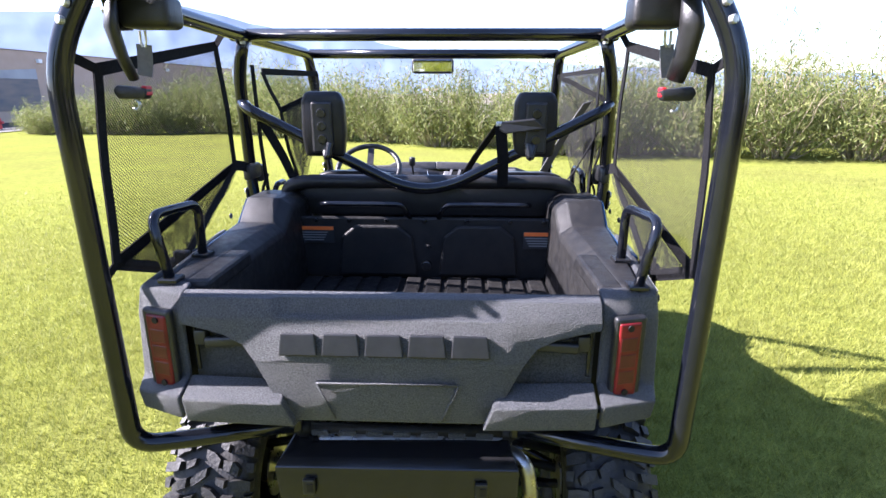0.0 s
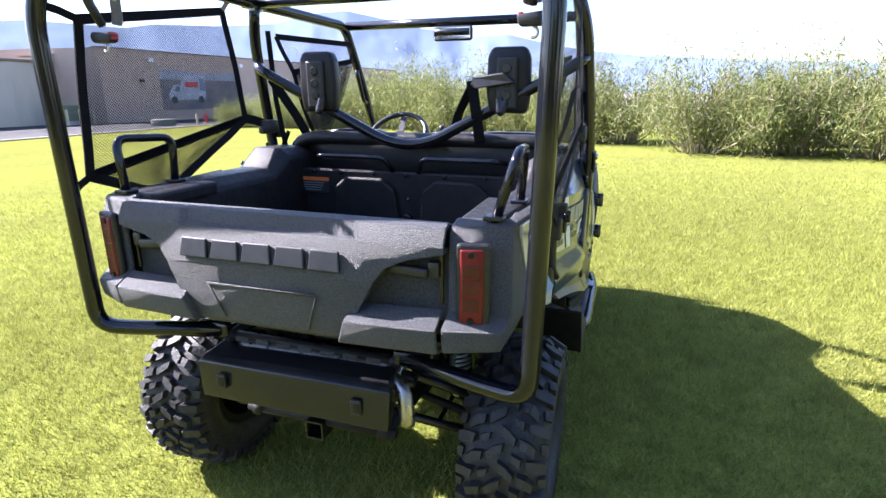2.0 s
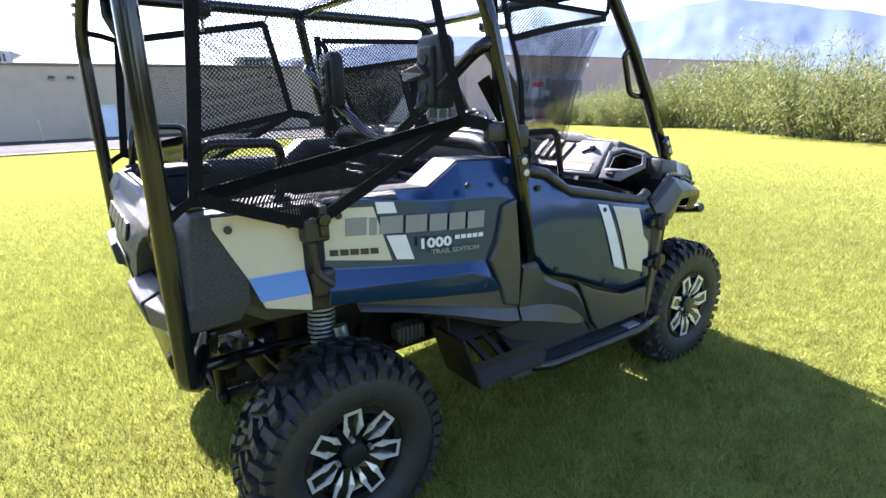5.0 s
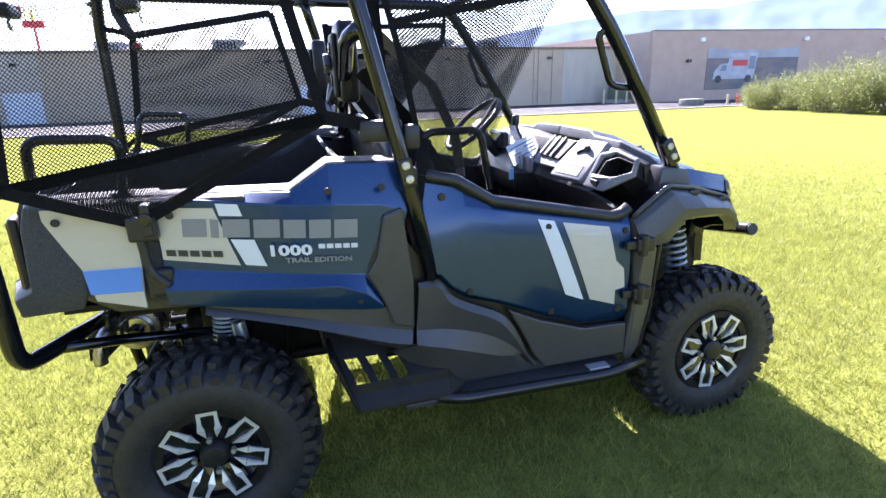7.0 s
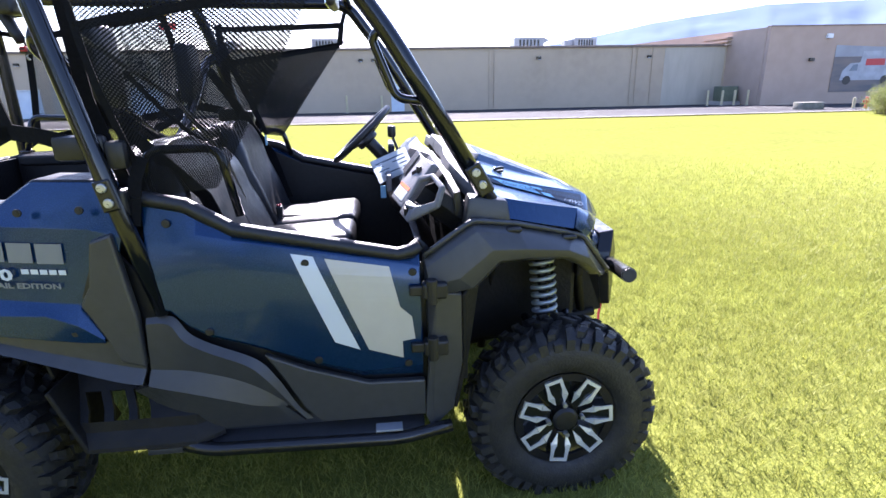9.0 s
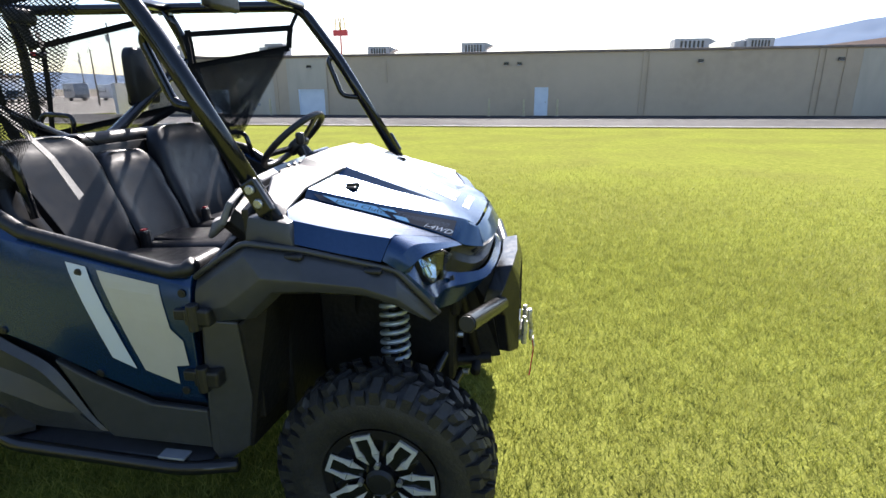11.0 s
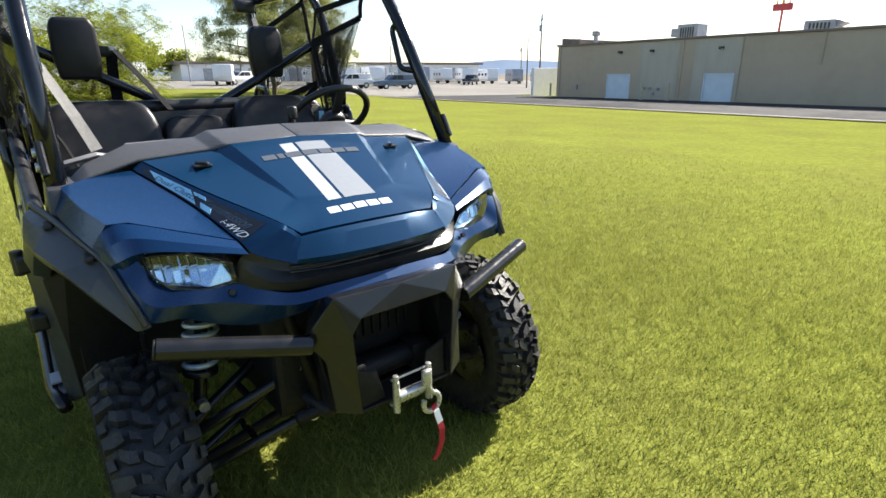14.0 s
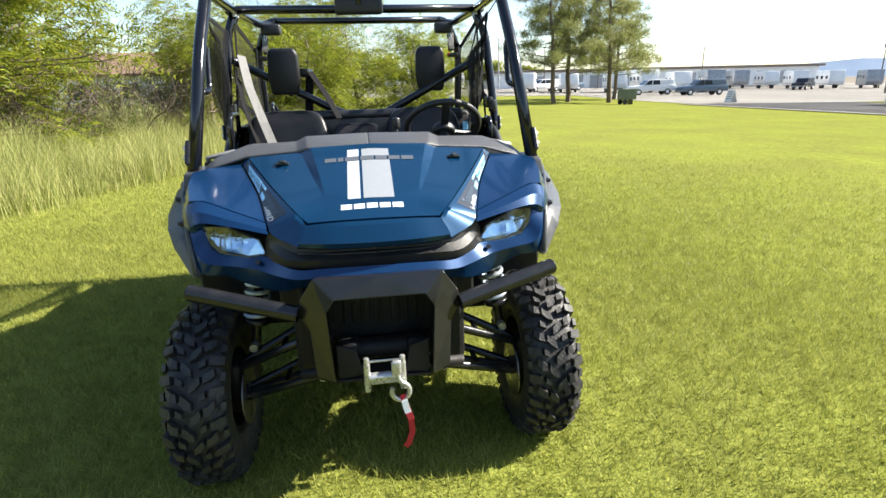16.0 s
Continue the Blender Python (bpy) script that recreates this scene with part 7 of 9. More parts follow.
# ---- belts on the rear hoop ----
def hanging_belt(s):
    bm = bm_new()
    box(bm, (s * 0.605, -0.275, 1.838), (0.125, 0.085, 0.075), 0.016, 3)
    r = part("belt_retractor", bm, TRIM, uv, "black belt retractor under the roof rail", auto=40)
    bm = bm_new()
    prism(bm, [(s * 0.668, -0.36, 1.865), (s * 0.668, -0.24, 1.865), (s * 0.668, -0.25, 1.80), (s * 0.668, -0.33, 1.79)], (s * 0.006, 0, 0), 0.002)
    br = part("retractor_bracket", bm, SATIN, r)
    for y in (-0.335, -0.275):
        bm = bm_new()
        disc(bm, (s * 0.677, y, 1.835), (s, 0, 0), 0.011, 0.012, 8, 0.002)
        part("bolt", bm, ZINC, br)
    bm = bm_new()
    tube(bm, [(s * 0.655, -0.345, 1.868), (s * 0.668, -0.340, 1.80), (s * 0.668, -0.318, 1.74), (s * 0.662, -0.292, 1.685)], [0.020, 0.029, 0.026, 0.023], 0, 14, flat=0.55)
    part("belt_sleeve", bm, TRIM, r, "black plastic belt sleeve", smooth=True)
    bm = bm_new()
    prism(bm, [(s * (0.677 + x), -0.300, 1.650 + z) for x, z in ((-0.046, 0.012), (0.030, 0.020), (0.040, 0.004), (0.030, -0.014), (-0.040, -0.014))], (0, 0.034, 0), 0.006, 2)
    b = part("buckle", bm, TRIM, r, "black buckle with red release", auto=40)
    bm = bm_new()
    box(bm, (s * 0.640, -0.280, 1.656), (0.014, 0.030, 0.024), 0.004)
    part("release", bm, REDP, b)
    for x in (-0.007, 0.007):
        bm = bm_new()
        tube(bm, [(s * 0.650 + x, -0.245, 1.80), (s * 0.652 + x, -0.243, 1.775), (s * 0.653 + 0.4 * x, -0.242, 1.762)], 0.0035, 0, 6)
        part("belt_wire", bm, ZINC, r)
    bm = bm_new()
    strap(bm, [(s * 0.652, -0.242, 1.768), (s * 0.655, -0.240, 1.742), (s * 0.660, -0.236, 1.715), (s * 0.664, -0.238, 1.692)], 0.036, (1, 0.2, 0), 0.003)
    part("belt", bm, WEBGREY, r, "folded grey belt webbing")
    bm = bm_new()
    pts = [(s * 0.672 + 0.010 * math.cos(a), -0.283, 1.622 + 0.012 * math.sin(a)) for a in [radians(q) for q in range(90, -160, -25)]]
    tube(bm, [(s * 0.672, -0.283, 1.640)] + pts, 0.004, 0, 8)
    part("hook", bm, ZINC, r, smooth=True)


for s in (1, -1):
    hanging_belt(s)


# ---- side nets ----
def net(name, quad, s, label, bulge=0.02, cell=0.0104, cord=0.0023, mid=(), folds=0.006, edges=(0, 1, 2, 3), layers=1, wide=0.031):
    """A side net: webbing border and real crossed cords over a four-cornered field (corners in order round it)."""
    a, b, c, d = [Vector(p) for p in quad]

    def at(u, v):
        p = a.lerp(b, u).lerp(d.lerp(c, u), v)
        w = bulge * math.sin(math.pi * u) * math.sin(math.pi * v) + folds * math.sin(9 * u + 4 * v) * math.sin(math.pi * v)
        return p + Vector((s * w + shift, 0, 0))
    shift = 0.0
    wid = ((b - a).length + (c - d).length) / 2
    hei = ((d - a).length + (c - b).length) / 2
    bm = bm_new()

    def cords(sign):
        k = -hei if sign > 0 else 0.0
        end = wid if sign > 0 else wid + hei
        while k < end:
            lo, hi = sorted(((0 - k) * sign / hei, (wid - k) * sign / hei))
            lo, hi = max(0.0, lo), min(1.0, hi)
            ok = [((k + sign * v * hei) / wid, v) for v in [lo + (hi - lo) * i / 9 for i in range(10)]] if hi > lo + 0.01 else []
            if len(ok) >= 2:
                rows = []
                for u, v in ok:
                    p, q = at(u - cord * 0.6 / wid, v), at(u + cord * 0.6 / wid, v)
                    rows.append((bm.verts.new(p), bm.verts.new(q)))
                for (p0, q0), (p1, q1) in zip(rows, rows[1:]):
                    bm.faces.new((p0, q0, q1, p1))
            k += cell
    for layer in range(layers):
        shift = -s * 0.02 * layer
        cords(1)
        cords(-1)
    me = bpy.data.meshes.new("net_cords")
    bm.to_mesh(me)
    bm.free()
    me.materials.append(NET)
    bm = bm_new()
    shift = 0.0
    corners = (((0, 0), (1, 0)), ((1, 0), (1, 1)), ((1, 1), (0, 1)), ((0, 1), (0, 0)))
    for e0, e1 in [corners[i] for i in edges]:
        pts = [at(e0[0] + (e1[0] - e0[0]) * i / 6, e0[1] + (e1[1] - e0[1]) * i / 6) for i in range(7)]
        way = (pts[-1] - pts[0]).normalized()
        if (pts[-1] - pts[0]).length > 0.05:
            strap(bm, pts, wide, way.cross(Vector((s, 0, 0))), 0.005)
    for (u0, v0), (u1, v1) in mid:
        pts = [at(u0 + (u1 - u0) * i / 6, v0 + (v1 - v0) * i / 6) for i in range(7)]
        strap(bm, pts, 0.022, (pts[-1] - pts[0]).normalized().cross(Vector((s, 0, 0))), 0.005)
    f = part(name, bm, WEB, uv, label)
    part("mesh", me, NET, f, "black open mesh cords")
    return f


def nets(s):
    x = 0.738
    tr, tf, bf, br, low = (s * x, -0.31, 1.705), (s * 0.725, 0.335, 1.81), (s * 0.745, 0.44, 1.375), (s * x, -0.365, 1.225), (s * 0.735, -0.08, 1.115)
    f = net("rear_side_net", (tr, tf, bf, br), s, "black mesh side net with webbing border")
    net("rear_net_skirt", (br, bf, tuple(Vector(bf).lerp(Vector(low), 0.5)), low), s, "black mesh net skirt below the diagonal strap", 0.012, cord=0.0030, layers=2, wide=0.034)
    for p, q, w in ((tr, (s * 0.742, -0.43, 1.735), 0.024), (tf, (s * 0.695, 0.36, 1.862), 0.02), (br, (s * 0.742, -0.44, 1.175), 0.022), (bf, (s * 0.74, 0.57, 1.345), 0.04)):
        bm = bm_new()
        strap(bm, [p, tuple((Vector(p) + Vector(q)) / 2 + Vector((0, 0, 0.004))), q], w, (0, 0.4, 1), 0.004)
        part("tie_strap", bm, WEB, f)
    if s > 0:
        f2 = net("front_side_net", ((s * 0.725, 0.62, 1.745), (s * 0.655, 1.228, 1.742), (s * 0.722, 0.92, 1.208), (s * 0.73, 0.74, 1.19)), s, "black mesh front side net, sagging", 0.035,
                 mid=(((0, 0.22), (1, 0.03)),), folds=0.03, edges=(0, 3), cord=0.0024, layers=2, wide=0.018)
        top = (s * 0.655, 1.228, 1.742)
    else:
        ar, bf2, cr, df = (s * 0.665, 0.61, 1.735), (s * 0.595, 1.21, 1.745), (s * 0.615, 0.655, 1.58), (s * 0.592, 1.195, 1.655)
        f2 = net("front_side_net", (ar, bf2, df, cr), s, "black mesh front side net, sagging", 0.012, folds=0.004, cord=0.0014, wide=0.026)
        net("front_net_panel", (cr, df, (s * 0.615, 0.875, 1.225), (s * 0.60, 0.80, 1.235)), s, "black mesh lower panel of the front side net", 0.02, cell=0.0085, folds=0.010, edges=(0, 3), cord=0.0030, layers=2, wide=0.026)
        top = bf2
    for line, w in (([top, (s * 0.66, 1.235, 1.84)], 0.02), ([(s * 0.725, 0.74, 1.30), (s * 0.745, 0.72, 1.24), (s * 0.755, 0.70, 1.12)], 0.035),
                    ([(s * 0.70, 0.60, 1.76), (s * 0.70, 0.62, 1.45), (s * 0.71, 0.70, 1.15)], 0.035)):
        bm = bm_new()
        strap(bm, line, w, (0, 1, 0.1), 0.004)
        part("tie_strap", bm, WEB, f2)


for s in (1, -1):
    nets(s)


# ---- chassis, suspension, exhaust, hitch ----
def coil(bm, a, b, rad, wire, turns, n=14):
    a, b = Vector(a), Vector(b)
    d = (b - a)
    u = d.normalized().orthogonal().normalized()
    w = d.normalized().cross(u)
    pts = [a + d * (i / (turns * n)) + rad * (u * math.cos(2 * math.pi * i / n) + w * math.sin(2 * math.pi * i / n)) for i in range(turns * n + 1)]
    return tube(bm, pts, wire, 0, 7)


def shock(top, bot, rad, turns):
    bm = bm_new()
    top, bot = Vector(top), Vector(bot)
    tube(bm, [top, bot], 0.018, 0, 12)
    disc(bm, top.lerp(bot, 0.06), (top - bot), rad * 1.1, 0.02, 18, 0.004)
    disc(bm, top.lerp(bot, 0.80), (top - bot), rad * 1.1, 0.02, 18, 0.004)
    tube(bm, [top.lerp(bot, 0.05), top.lerp(bot, 0.35)], 0.027, 0, 14)
    p = part("shock_absorber", bm, SATIN, uv, "black shock absorber with steel coil spring", auto=50)
    bm = bm_new()
    coil(bm, top.lerp(bot, 0.08), top.lerp(bot, 0.78), rad, 0.0082 if turns < 14 else 0.0062, turns)
    part("spring", bm, CHROME, p, "bright coil spring", True)
    bm = bm_new()
    disc(bm, bot, (0, 1, 0), 0.016, 0.09, 8)
    part("bolt", bm, ZINC, p)


def chassis():
    bm = bm_new()
    for s in (1, -1):
        tube(bm, [(s * 0.24, -0.30, 0.42), (s * 0.26, 0.2, 0.41), (s * 0.27, 1.55, 0.43), (s * 0.20, 2.25, 0.52)], 0.022, 0.1, 10)
        tube(bm, [(s * 0.30, -0.32, 0.70), (s * 0.32, 0.4, 0.72), (s * 0.34, 0.75, 0.62)], 0.02, 0.1, 10)
        tube(bm, [(s * 0.24, -0.28, 0.42), (s * 0.30, -0.30, 0.70)], 0.018, 0, 10)
        tube(bm, [(s * 0.26, 0.25, 0.38), (s * 0.32, 0.3, 0.72)], 0.018, 0, 10)
        tube(bm, [(s * 0.26, 1.75, 0.42), (s * 0.30, 1.80, 0.92), (s * 0.28, 2.12, 0.90), (s * 0.20, 2.2, 0.52)], 0.018, 0.05, 10)
    for y, z in ((-0.28, 0.42), (-0.30, 0.70), (0.25, 0.38), (0.75, 0.38), (1.55, 0.43), (1.78, 0.62), (2.2, 0.50)):
        tube(bm, [(-0.28, y, z), (0.28, y, z)], 0.018, 0, 10)
    part("frame", bm, UNDER, uv, "black tubular chassis frame", True)
    bm = bm_new()
    box(bm, (0, 0.80, 0.40), (0.56, 1.55, 0.012), 0.004)
    box(bm, (0, 2.02, 0.47), (0.36, 0.42, 0.012), 0.004, turn=Matrix.Rotation(radians(14), 3, "X"))
    part("skid_plate", bm, UNDER, uv)
    bm = bm_new()
    box(bm, (0, 0.22, 0.60), (0.52, 0.55, 0.38), 0.05, 3)
    box(bm, (0.05, 0.02, 0.50), (0.30, 0.30, 0.24), 0.05, 3)
    box(bm, (0.18, 0.18, 0.66), (0.28, 0.2, 0.16), 0.03, 2)
    part("engine", bm, UNDER, uv, "black engine and gearbox block", auto=40)
    bm = bm_new()
    box(bm, (0.325, 0.46, 0.50), (0.07, 0.13, 0.066), 0.01)
    duct = part("air_duct", bm, GREYPL, uv, "grey ribbed intake duct")
    for i in range(6):
        bm = bm_new()
        box(bm, (0.335, 0.41 + i * 0.020, 0.50), (0.07, 0.008, 0.085 - 0.004 * i), 0.002)
        part("rib", bm, GREYPL, duct)
    for s in (1, -1):
        bm = bm_new()
        prism(bm, [(s * 0.61, y, z) for y, z in ((0.30, 0.82), (0.36, 0.68), (0.64, 0.64), (0.76, 0.46), (1.0, 0.44), (1.0, 0.80))], (-s * 0.012, 0, 0))
        part("inner_panel", bm, UNDER, uv)
    bm = bm_new()
    box(bm, (0, 0.12, 0.83), (1.02, 0.86, 0.05), 0.01)
    part("box_underside", bm, UNDER, uv)
    bm = bm_new()
    box(bm, (0, 2.02, 0.74), (0.40, 0.28, 0.30), 0.02)
    part("radiator", bm, UNDER, uv)
    for s in (1, -1):
        for y0, y1, z0, z1, xo in ((1.88, 1.98, 0.44, 0.33, 0.55), (2.14, 2.03, 0.46, 0.33, 0.55), (1.90, 1.99, 0.60, 0.45, 0.54), (2.12, 2.02, 0.61, 0.45, 0.54),
                                   (-0.16, -0.04, 0.42, 0.31, 0.54), (0.16, 0.04, 0.42, 0.31, 0.54), (-0.14, -0.03, 0.58, 0.44, 0.53), (0.14, 0.03, 0.58, 0.44, 0.53)):
            bm = bm_new()
            tube(bm, [(s * 0.21, y0, z0), (s * xo, y1, z1)], 0.016, 0, 10)
            tube(bm, [(s * 0.36, (y0 + y1) / 2 + 0.0, (z0 + z1) / 2), (s * 0.36, y1 + (0.03 if y0 < y1 else -0.03), (z0 + z1) / 2)], 0.010, 0, 8)
            part("suspension_arm", bm, SATIN, uv, "black tubular suspension arm", auto=50)
            bm = bm_new()
            disc(bm, (s * 0.215, y0, z0), (0, 1, 0), 0.012, 0.06, 8)
            part("pivot_bolt", bm, ZINC, uv)
        for y in (2.005, 0.0):
            bm = bm_new()
            box(bm, (s * 0.545, y, 0.38), (0.05, 0.10, 0.20), 0.02)
            tube(bm, [(s * 0.2, y, 0.42), (s * 0.55, y, 0.335)], 0.016, 0, 10)
            part("knuckle", bm, UNDER, uv, auto=50)
            bm = bm_new()
            disc(bm, (s * 0.51, y, 0.335), (1, 0, 0), 0.11, 0.006, 28)
            part("brake_disc", bm, EXH, uv, "steel brake disc")
        shock((s * 0.395, 1.94, 0.98), (s * 0.47, 1.965, 0.52), 0.043, 11)
        shock((s * 0.372, 0.075, 0.81), (s * 0.402, 0.035, 0.44), 0.046, 16)
        bm = bm_new()
        tube(bm, [(s * 0.448, 0.100, 0.665), (s * 0.462, 0.112, 0.575)], 0.025, 0, 14)
        part("shock_reservoir", bm, CHROME, uv, "steel shock reservoir", auto=50)
        bm = bm_new()
        prism(bm, [(s * 0.56, 0.36, 0.80), (s * 0.74, 0.36, 0.76), (s * 0.735, 0.375, 0.66), (s * 0.60, 0.375, 0.70)], (0, 0.01, 0), 0.003)
        part("mud_guard", bm, UNDER, uv)
    # muffler, tail pipe, shield
    bm = bm_new()
    tube(bm, [(-0.28, -0.262, 0.627), (-0.25, -0.262, 0.627), (0.27, -0.262, 0.627), (0.297, -0.262, 0.627), (0.300, -0.262, 0.627)], [0.06, 0.086, 0.086, 0.080, 0.066], 0, 28)
    mu = part("muffler", bm, EXH, uv, "steel muffler across the rear", auto=40)
    bm = bm_new()
    lathe(bm, [(0.062, 0.298), (0.062, 0.306), (0.052, 0.312), (0.045, 0.302), (0.040, 0.298)], 28, Matrix.Translation((0, -0.262, 0.627)))
    part("end_ring", bm, EXH, mu, auto=40)
    bm = bm_new()
    tube(bm, [(0.295, -0.262, 0.627), (0.345, -0.262, 0.620)], 0.024, 0, 16)
    part("end_stub", bm, SATIN, mu, auto=40)
    bm = bm_new()
    tube(bm, [(0.27, -0.31, 0.655), (0.345, -0.355, 0.65), (0.362, -0.375, 0.565), (0.362, -0.375, 0.54)], 0.023, 0.05, 14)
    part("tail_pipe", bm, EXH, mu, "bent steel tail pipe", True)
    bm = bm_new()
    v = [(-0.30, -0.16, 0.722), (0.27, -0.16, 0.722), (0.31, -0.385, 0.675), (-0.345, -0.385, 0.665), (0.325, -0.41, 0.655), (-0.36, -0.41, 0.648), (0.32, -0.425, 0.535), (-0.345, -0.42, 0.53), (0.30, -0.38, 0.52), (-0.33, -0.38, 0.515)]
    shell(bm, v, [(0, 1, 2, 3), (3, 2, 4, 5), (5, 4, 6, 7), (7, 6, 8, 9), (2, 1, 8, 6, 4), (3, 5, 7, 9, 0)], 0.008, 0.008, 3)
    g = part("rear_shield", bm, SATIN, uv, "black plastic shield over the muffler", auto=35)
    bm = bm_new()
    for i in range(7):
        box(bm, (-0.25 + i * 0.08, -0.30, 0.697), (0.05, 0.045, 0.018), 0.004)
    part("shield_rib", bm, PLASTIC, g)
    for x in (-0.26, 0.22):
        bm = bm_new()
        box(bm, (x, -0.424, 0.598), (0.035, 0.012, 0.05), 0.004)
        cl = part("shield_clip", bm, TRIM, g)
        bm = bm_new()
        box(bm, (x + 0.004, -0.431, 0.598), (0.018, 0.004, 0.026), 0.001)
        part("clip_slot", bm, UNDER, cl)
    bm = bm_new()
    for a, b in (((-0.03, 0.0), (0.006, 0.06)), ((0.03, 0.0), (0.006, 0.06)), ((0, 0.03), (0.06, 0.006)), ((0, -0.03), (0.06, 0.006))):
        box(bm, (a[0], -0.25, 0.40 + a[1]), (b[0], 0.14, b[1]), 0.001)
    box(bm, (0, -0.22, 0.445), (0.18, 0.05, 0.03), 0.005)
    part("hitch_receiver", bm, SATIN, uv, "black square hitch receiver")


chassis()


# paper tag tied to the steering column, and a blue key fob
tag = thing("hang_tag", "white printed hang tag tied below the steering wheel", "tag")
tc = [Vector((-0.020, 1.325, 1.160)), Vector((-0.050, 1.475, 1.216)), Vector((-0.023, 1.512, 1.127)), Vector((-0.005, 1.362, 1.071))]
tb = bm_new()
prism(tb, tc, (0.001, -0.0004, 0.001))
tg = part("card", tb, PAPER, tag)
for i in range(4):
    tb = bm_new()
    v0, u0 = 0.2 + 0.17 * i, 0.1 + 0.12 * (i % 2)

    def card(u, v):
        return tc[0].lerp(tc[1], u).lerp(tc[3].lerp(tc[2], u), v) + Vector((0.0022, -0.0008, 0.0018))
    prism(tb, [card(u0, v0), card(0.9, v0), card(0.9, v0 + 0.06), card(u0, v0 + 0.06)], (0.0005, 0, 0.0005))
    part("print_line", tb, CARBLUE, tg)
tb = bm_new()
box(tb, (-0.06, 1.375, 1.025), (0.006, 0.024, 0.055), 0.002)
part("fob", tb, SKYBLUE, tag, "light blue plastic fob")
tb = bm_new()
tube(tb, [(-0.05, 1.45, 1.185), (-0.10, 1.455, 1.21), (-0.14, 1.46, 1.20)], 0.002, 0, 6)
tube(tb, [(-0.06, 1.375, 1.05), (-0.04, 1.38, 1.075)], 0.002, 0, 6)
part("cord", tb, WEB, tag)


# ---- lawn blades, tall grass ----
SHORT = 0.038


def grass_mesh(name, v, idx, starts, per, material, label, category):
    n = len(v)
    me = bpy.data.meshes.new(name)
    me.vertices.add(n * v.shape[1])
    me.vertices.foreach_set("co", v.ravel())
    me.loops.add(n * per)
    me.loops.foreach_set("vertex_index", idx)
    me.polygons.add(n * len(starts))
    st = (np.arange(n)[:, None] * per + np.array(starts)).ravel()
    me.polygons.foreach_set("loop_start", st)
    me.update(calc_edges=True)
    me.materials.append(material)
    return tagged(new(name, me), label, category, kind="stuff")


def blades(name, xy, height, width, lean, material, label, category, seed, base=0.0):
    """Many single blades as one mesh: each a narrow bent triangle pair."""
    rs = np.random.RandomState(seed)
    n = len(xy)
    h = height * (0.6 + 0.8 * rs.rand(n)) if np.isscalar(height) else height
    w = width * (0.7 + 0.6 * rs.rand(n))
    a = rs.rand(n) * 2 * np.pi
    l = lean * h * (0.3 + rs.rand(n))
    b = rs.rand(n) * 2 * np.pi
    z = np.array([ground_z(x, y) for x, y in xy]) + base
    dx, dy = np.cos(a) * w / 2, np.sin(a) * w / 2
    lx, ly = np.cos(b) * l, np.sin(b) * l
    v = np.empty((n, 5, 3))
    v[:, 0] = np.c_[xy[:, 0] - dx, xy[:, 1] - dy, z]
    v[:, 1] = np.c_[xy[:, 0] + dx, xy[:, 1] + dy, z]
    v[:, 2] = np.c_[xy[:, 0] + dx * 0.7 + lx * 0.35, xy[:, 1] + dy * 0.7 + ly * 0.35, z + h * 0.6]
    v[:, 3] = np.c_[xy[:, 0] - dx * 0.7 + lx * 0.35, xy[:, 1] - dy * 0.7 + ly * 0.35, z + h * 0.6]
    v[:, 4] = np.c_[xy[:, 0] + lx, xy[:, 1] + ly, z + h * 0.97]
    if height is SHORT:
        v[:, 2] = v[:, 4]
        return grass_mesh(name, v[:, :3], np.arange(n * 3), [0], 3, material, label, category)
    k = np.arange(n)[:, None] * 5
    idx = np.hstack([k + np.array([0, 1, 2, 3]), k + np.array([3, 2, 4])]).ravel()
    return grass_mesh(name, v, idx, [0, 4], 7, material, label, category)


def lawn_reach(p):
    """How far a spot lies from the vehicle's own patch of lawn."""
    return np.hypot(np.maximum(0, np.abs(p[:, 0] - 0.4) - 0.9), np.maximum(0, np.abs(p[:, 1] - 1.0) - 1.7))


def lawn_spots(n, seed):
    """Spots round the vehicle, thinning out with distance."""
    rs = np.random.RandomState(seed)
    out = []
    while sum(len(o) for o in out) < n:
        p = rs.rand(200000, 2) * np.array([24.0, 26.0]) + np.array([-14.0, -11.0])
        d = lawn_reach(p)
        keep = rs.rand(len(p)) < np.where(d < 2.2, 1.0, np.maximum(0.0, (2.2 / np.maximum(d, 0.1)) ** 1.9) * np.clip((10.0 - d) / 5.0, 0.0, 1.0))
        keep &= ~((p[:, 1] < -3) & (p[:, 0] > 3.9))
        out.append(p[keep])
    return np.concatenate(out)[:n]


LAWN_XY = lawn_spots(730000, 11)
blades("lawn_grass", LAWN_XY, SHORT, 0.0038 * (1 + 0.16 * np.maximum(0.0, lawn_reach(LAWN_XY) - 2.2)), 0.8, BLADE, "short mown green grass blades", "grass", 12)


def wild_spots(n, seed):
    rs = np.random.RandomState(seed)
    y = -1.5 - 26.0 * rs.rand(n) ** 1.3
    edge = np.interp(y, [-30, -20, -12, -6, -3, -1], [-1.2, 0.6, 2.9, 3.3, 4.3, 6.0])
    x = edge + 0.5 * rs.randn(n) * 0.4 + 8.5 * rs.rand(n) ** 1.4
    return np.c_[x, y]


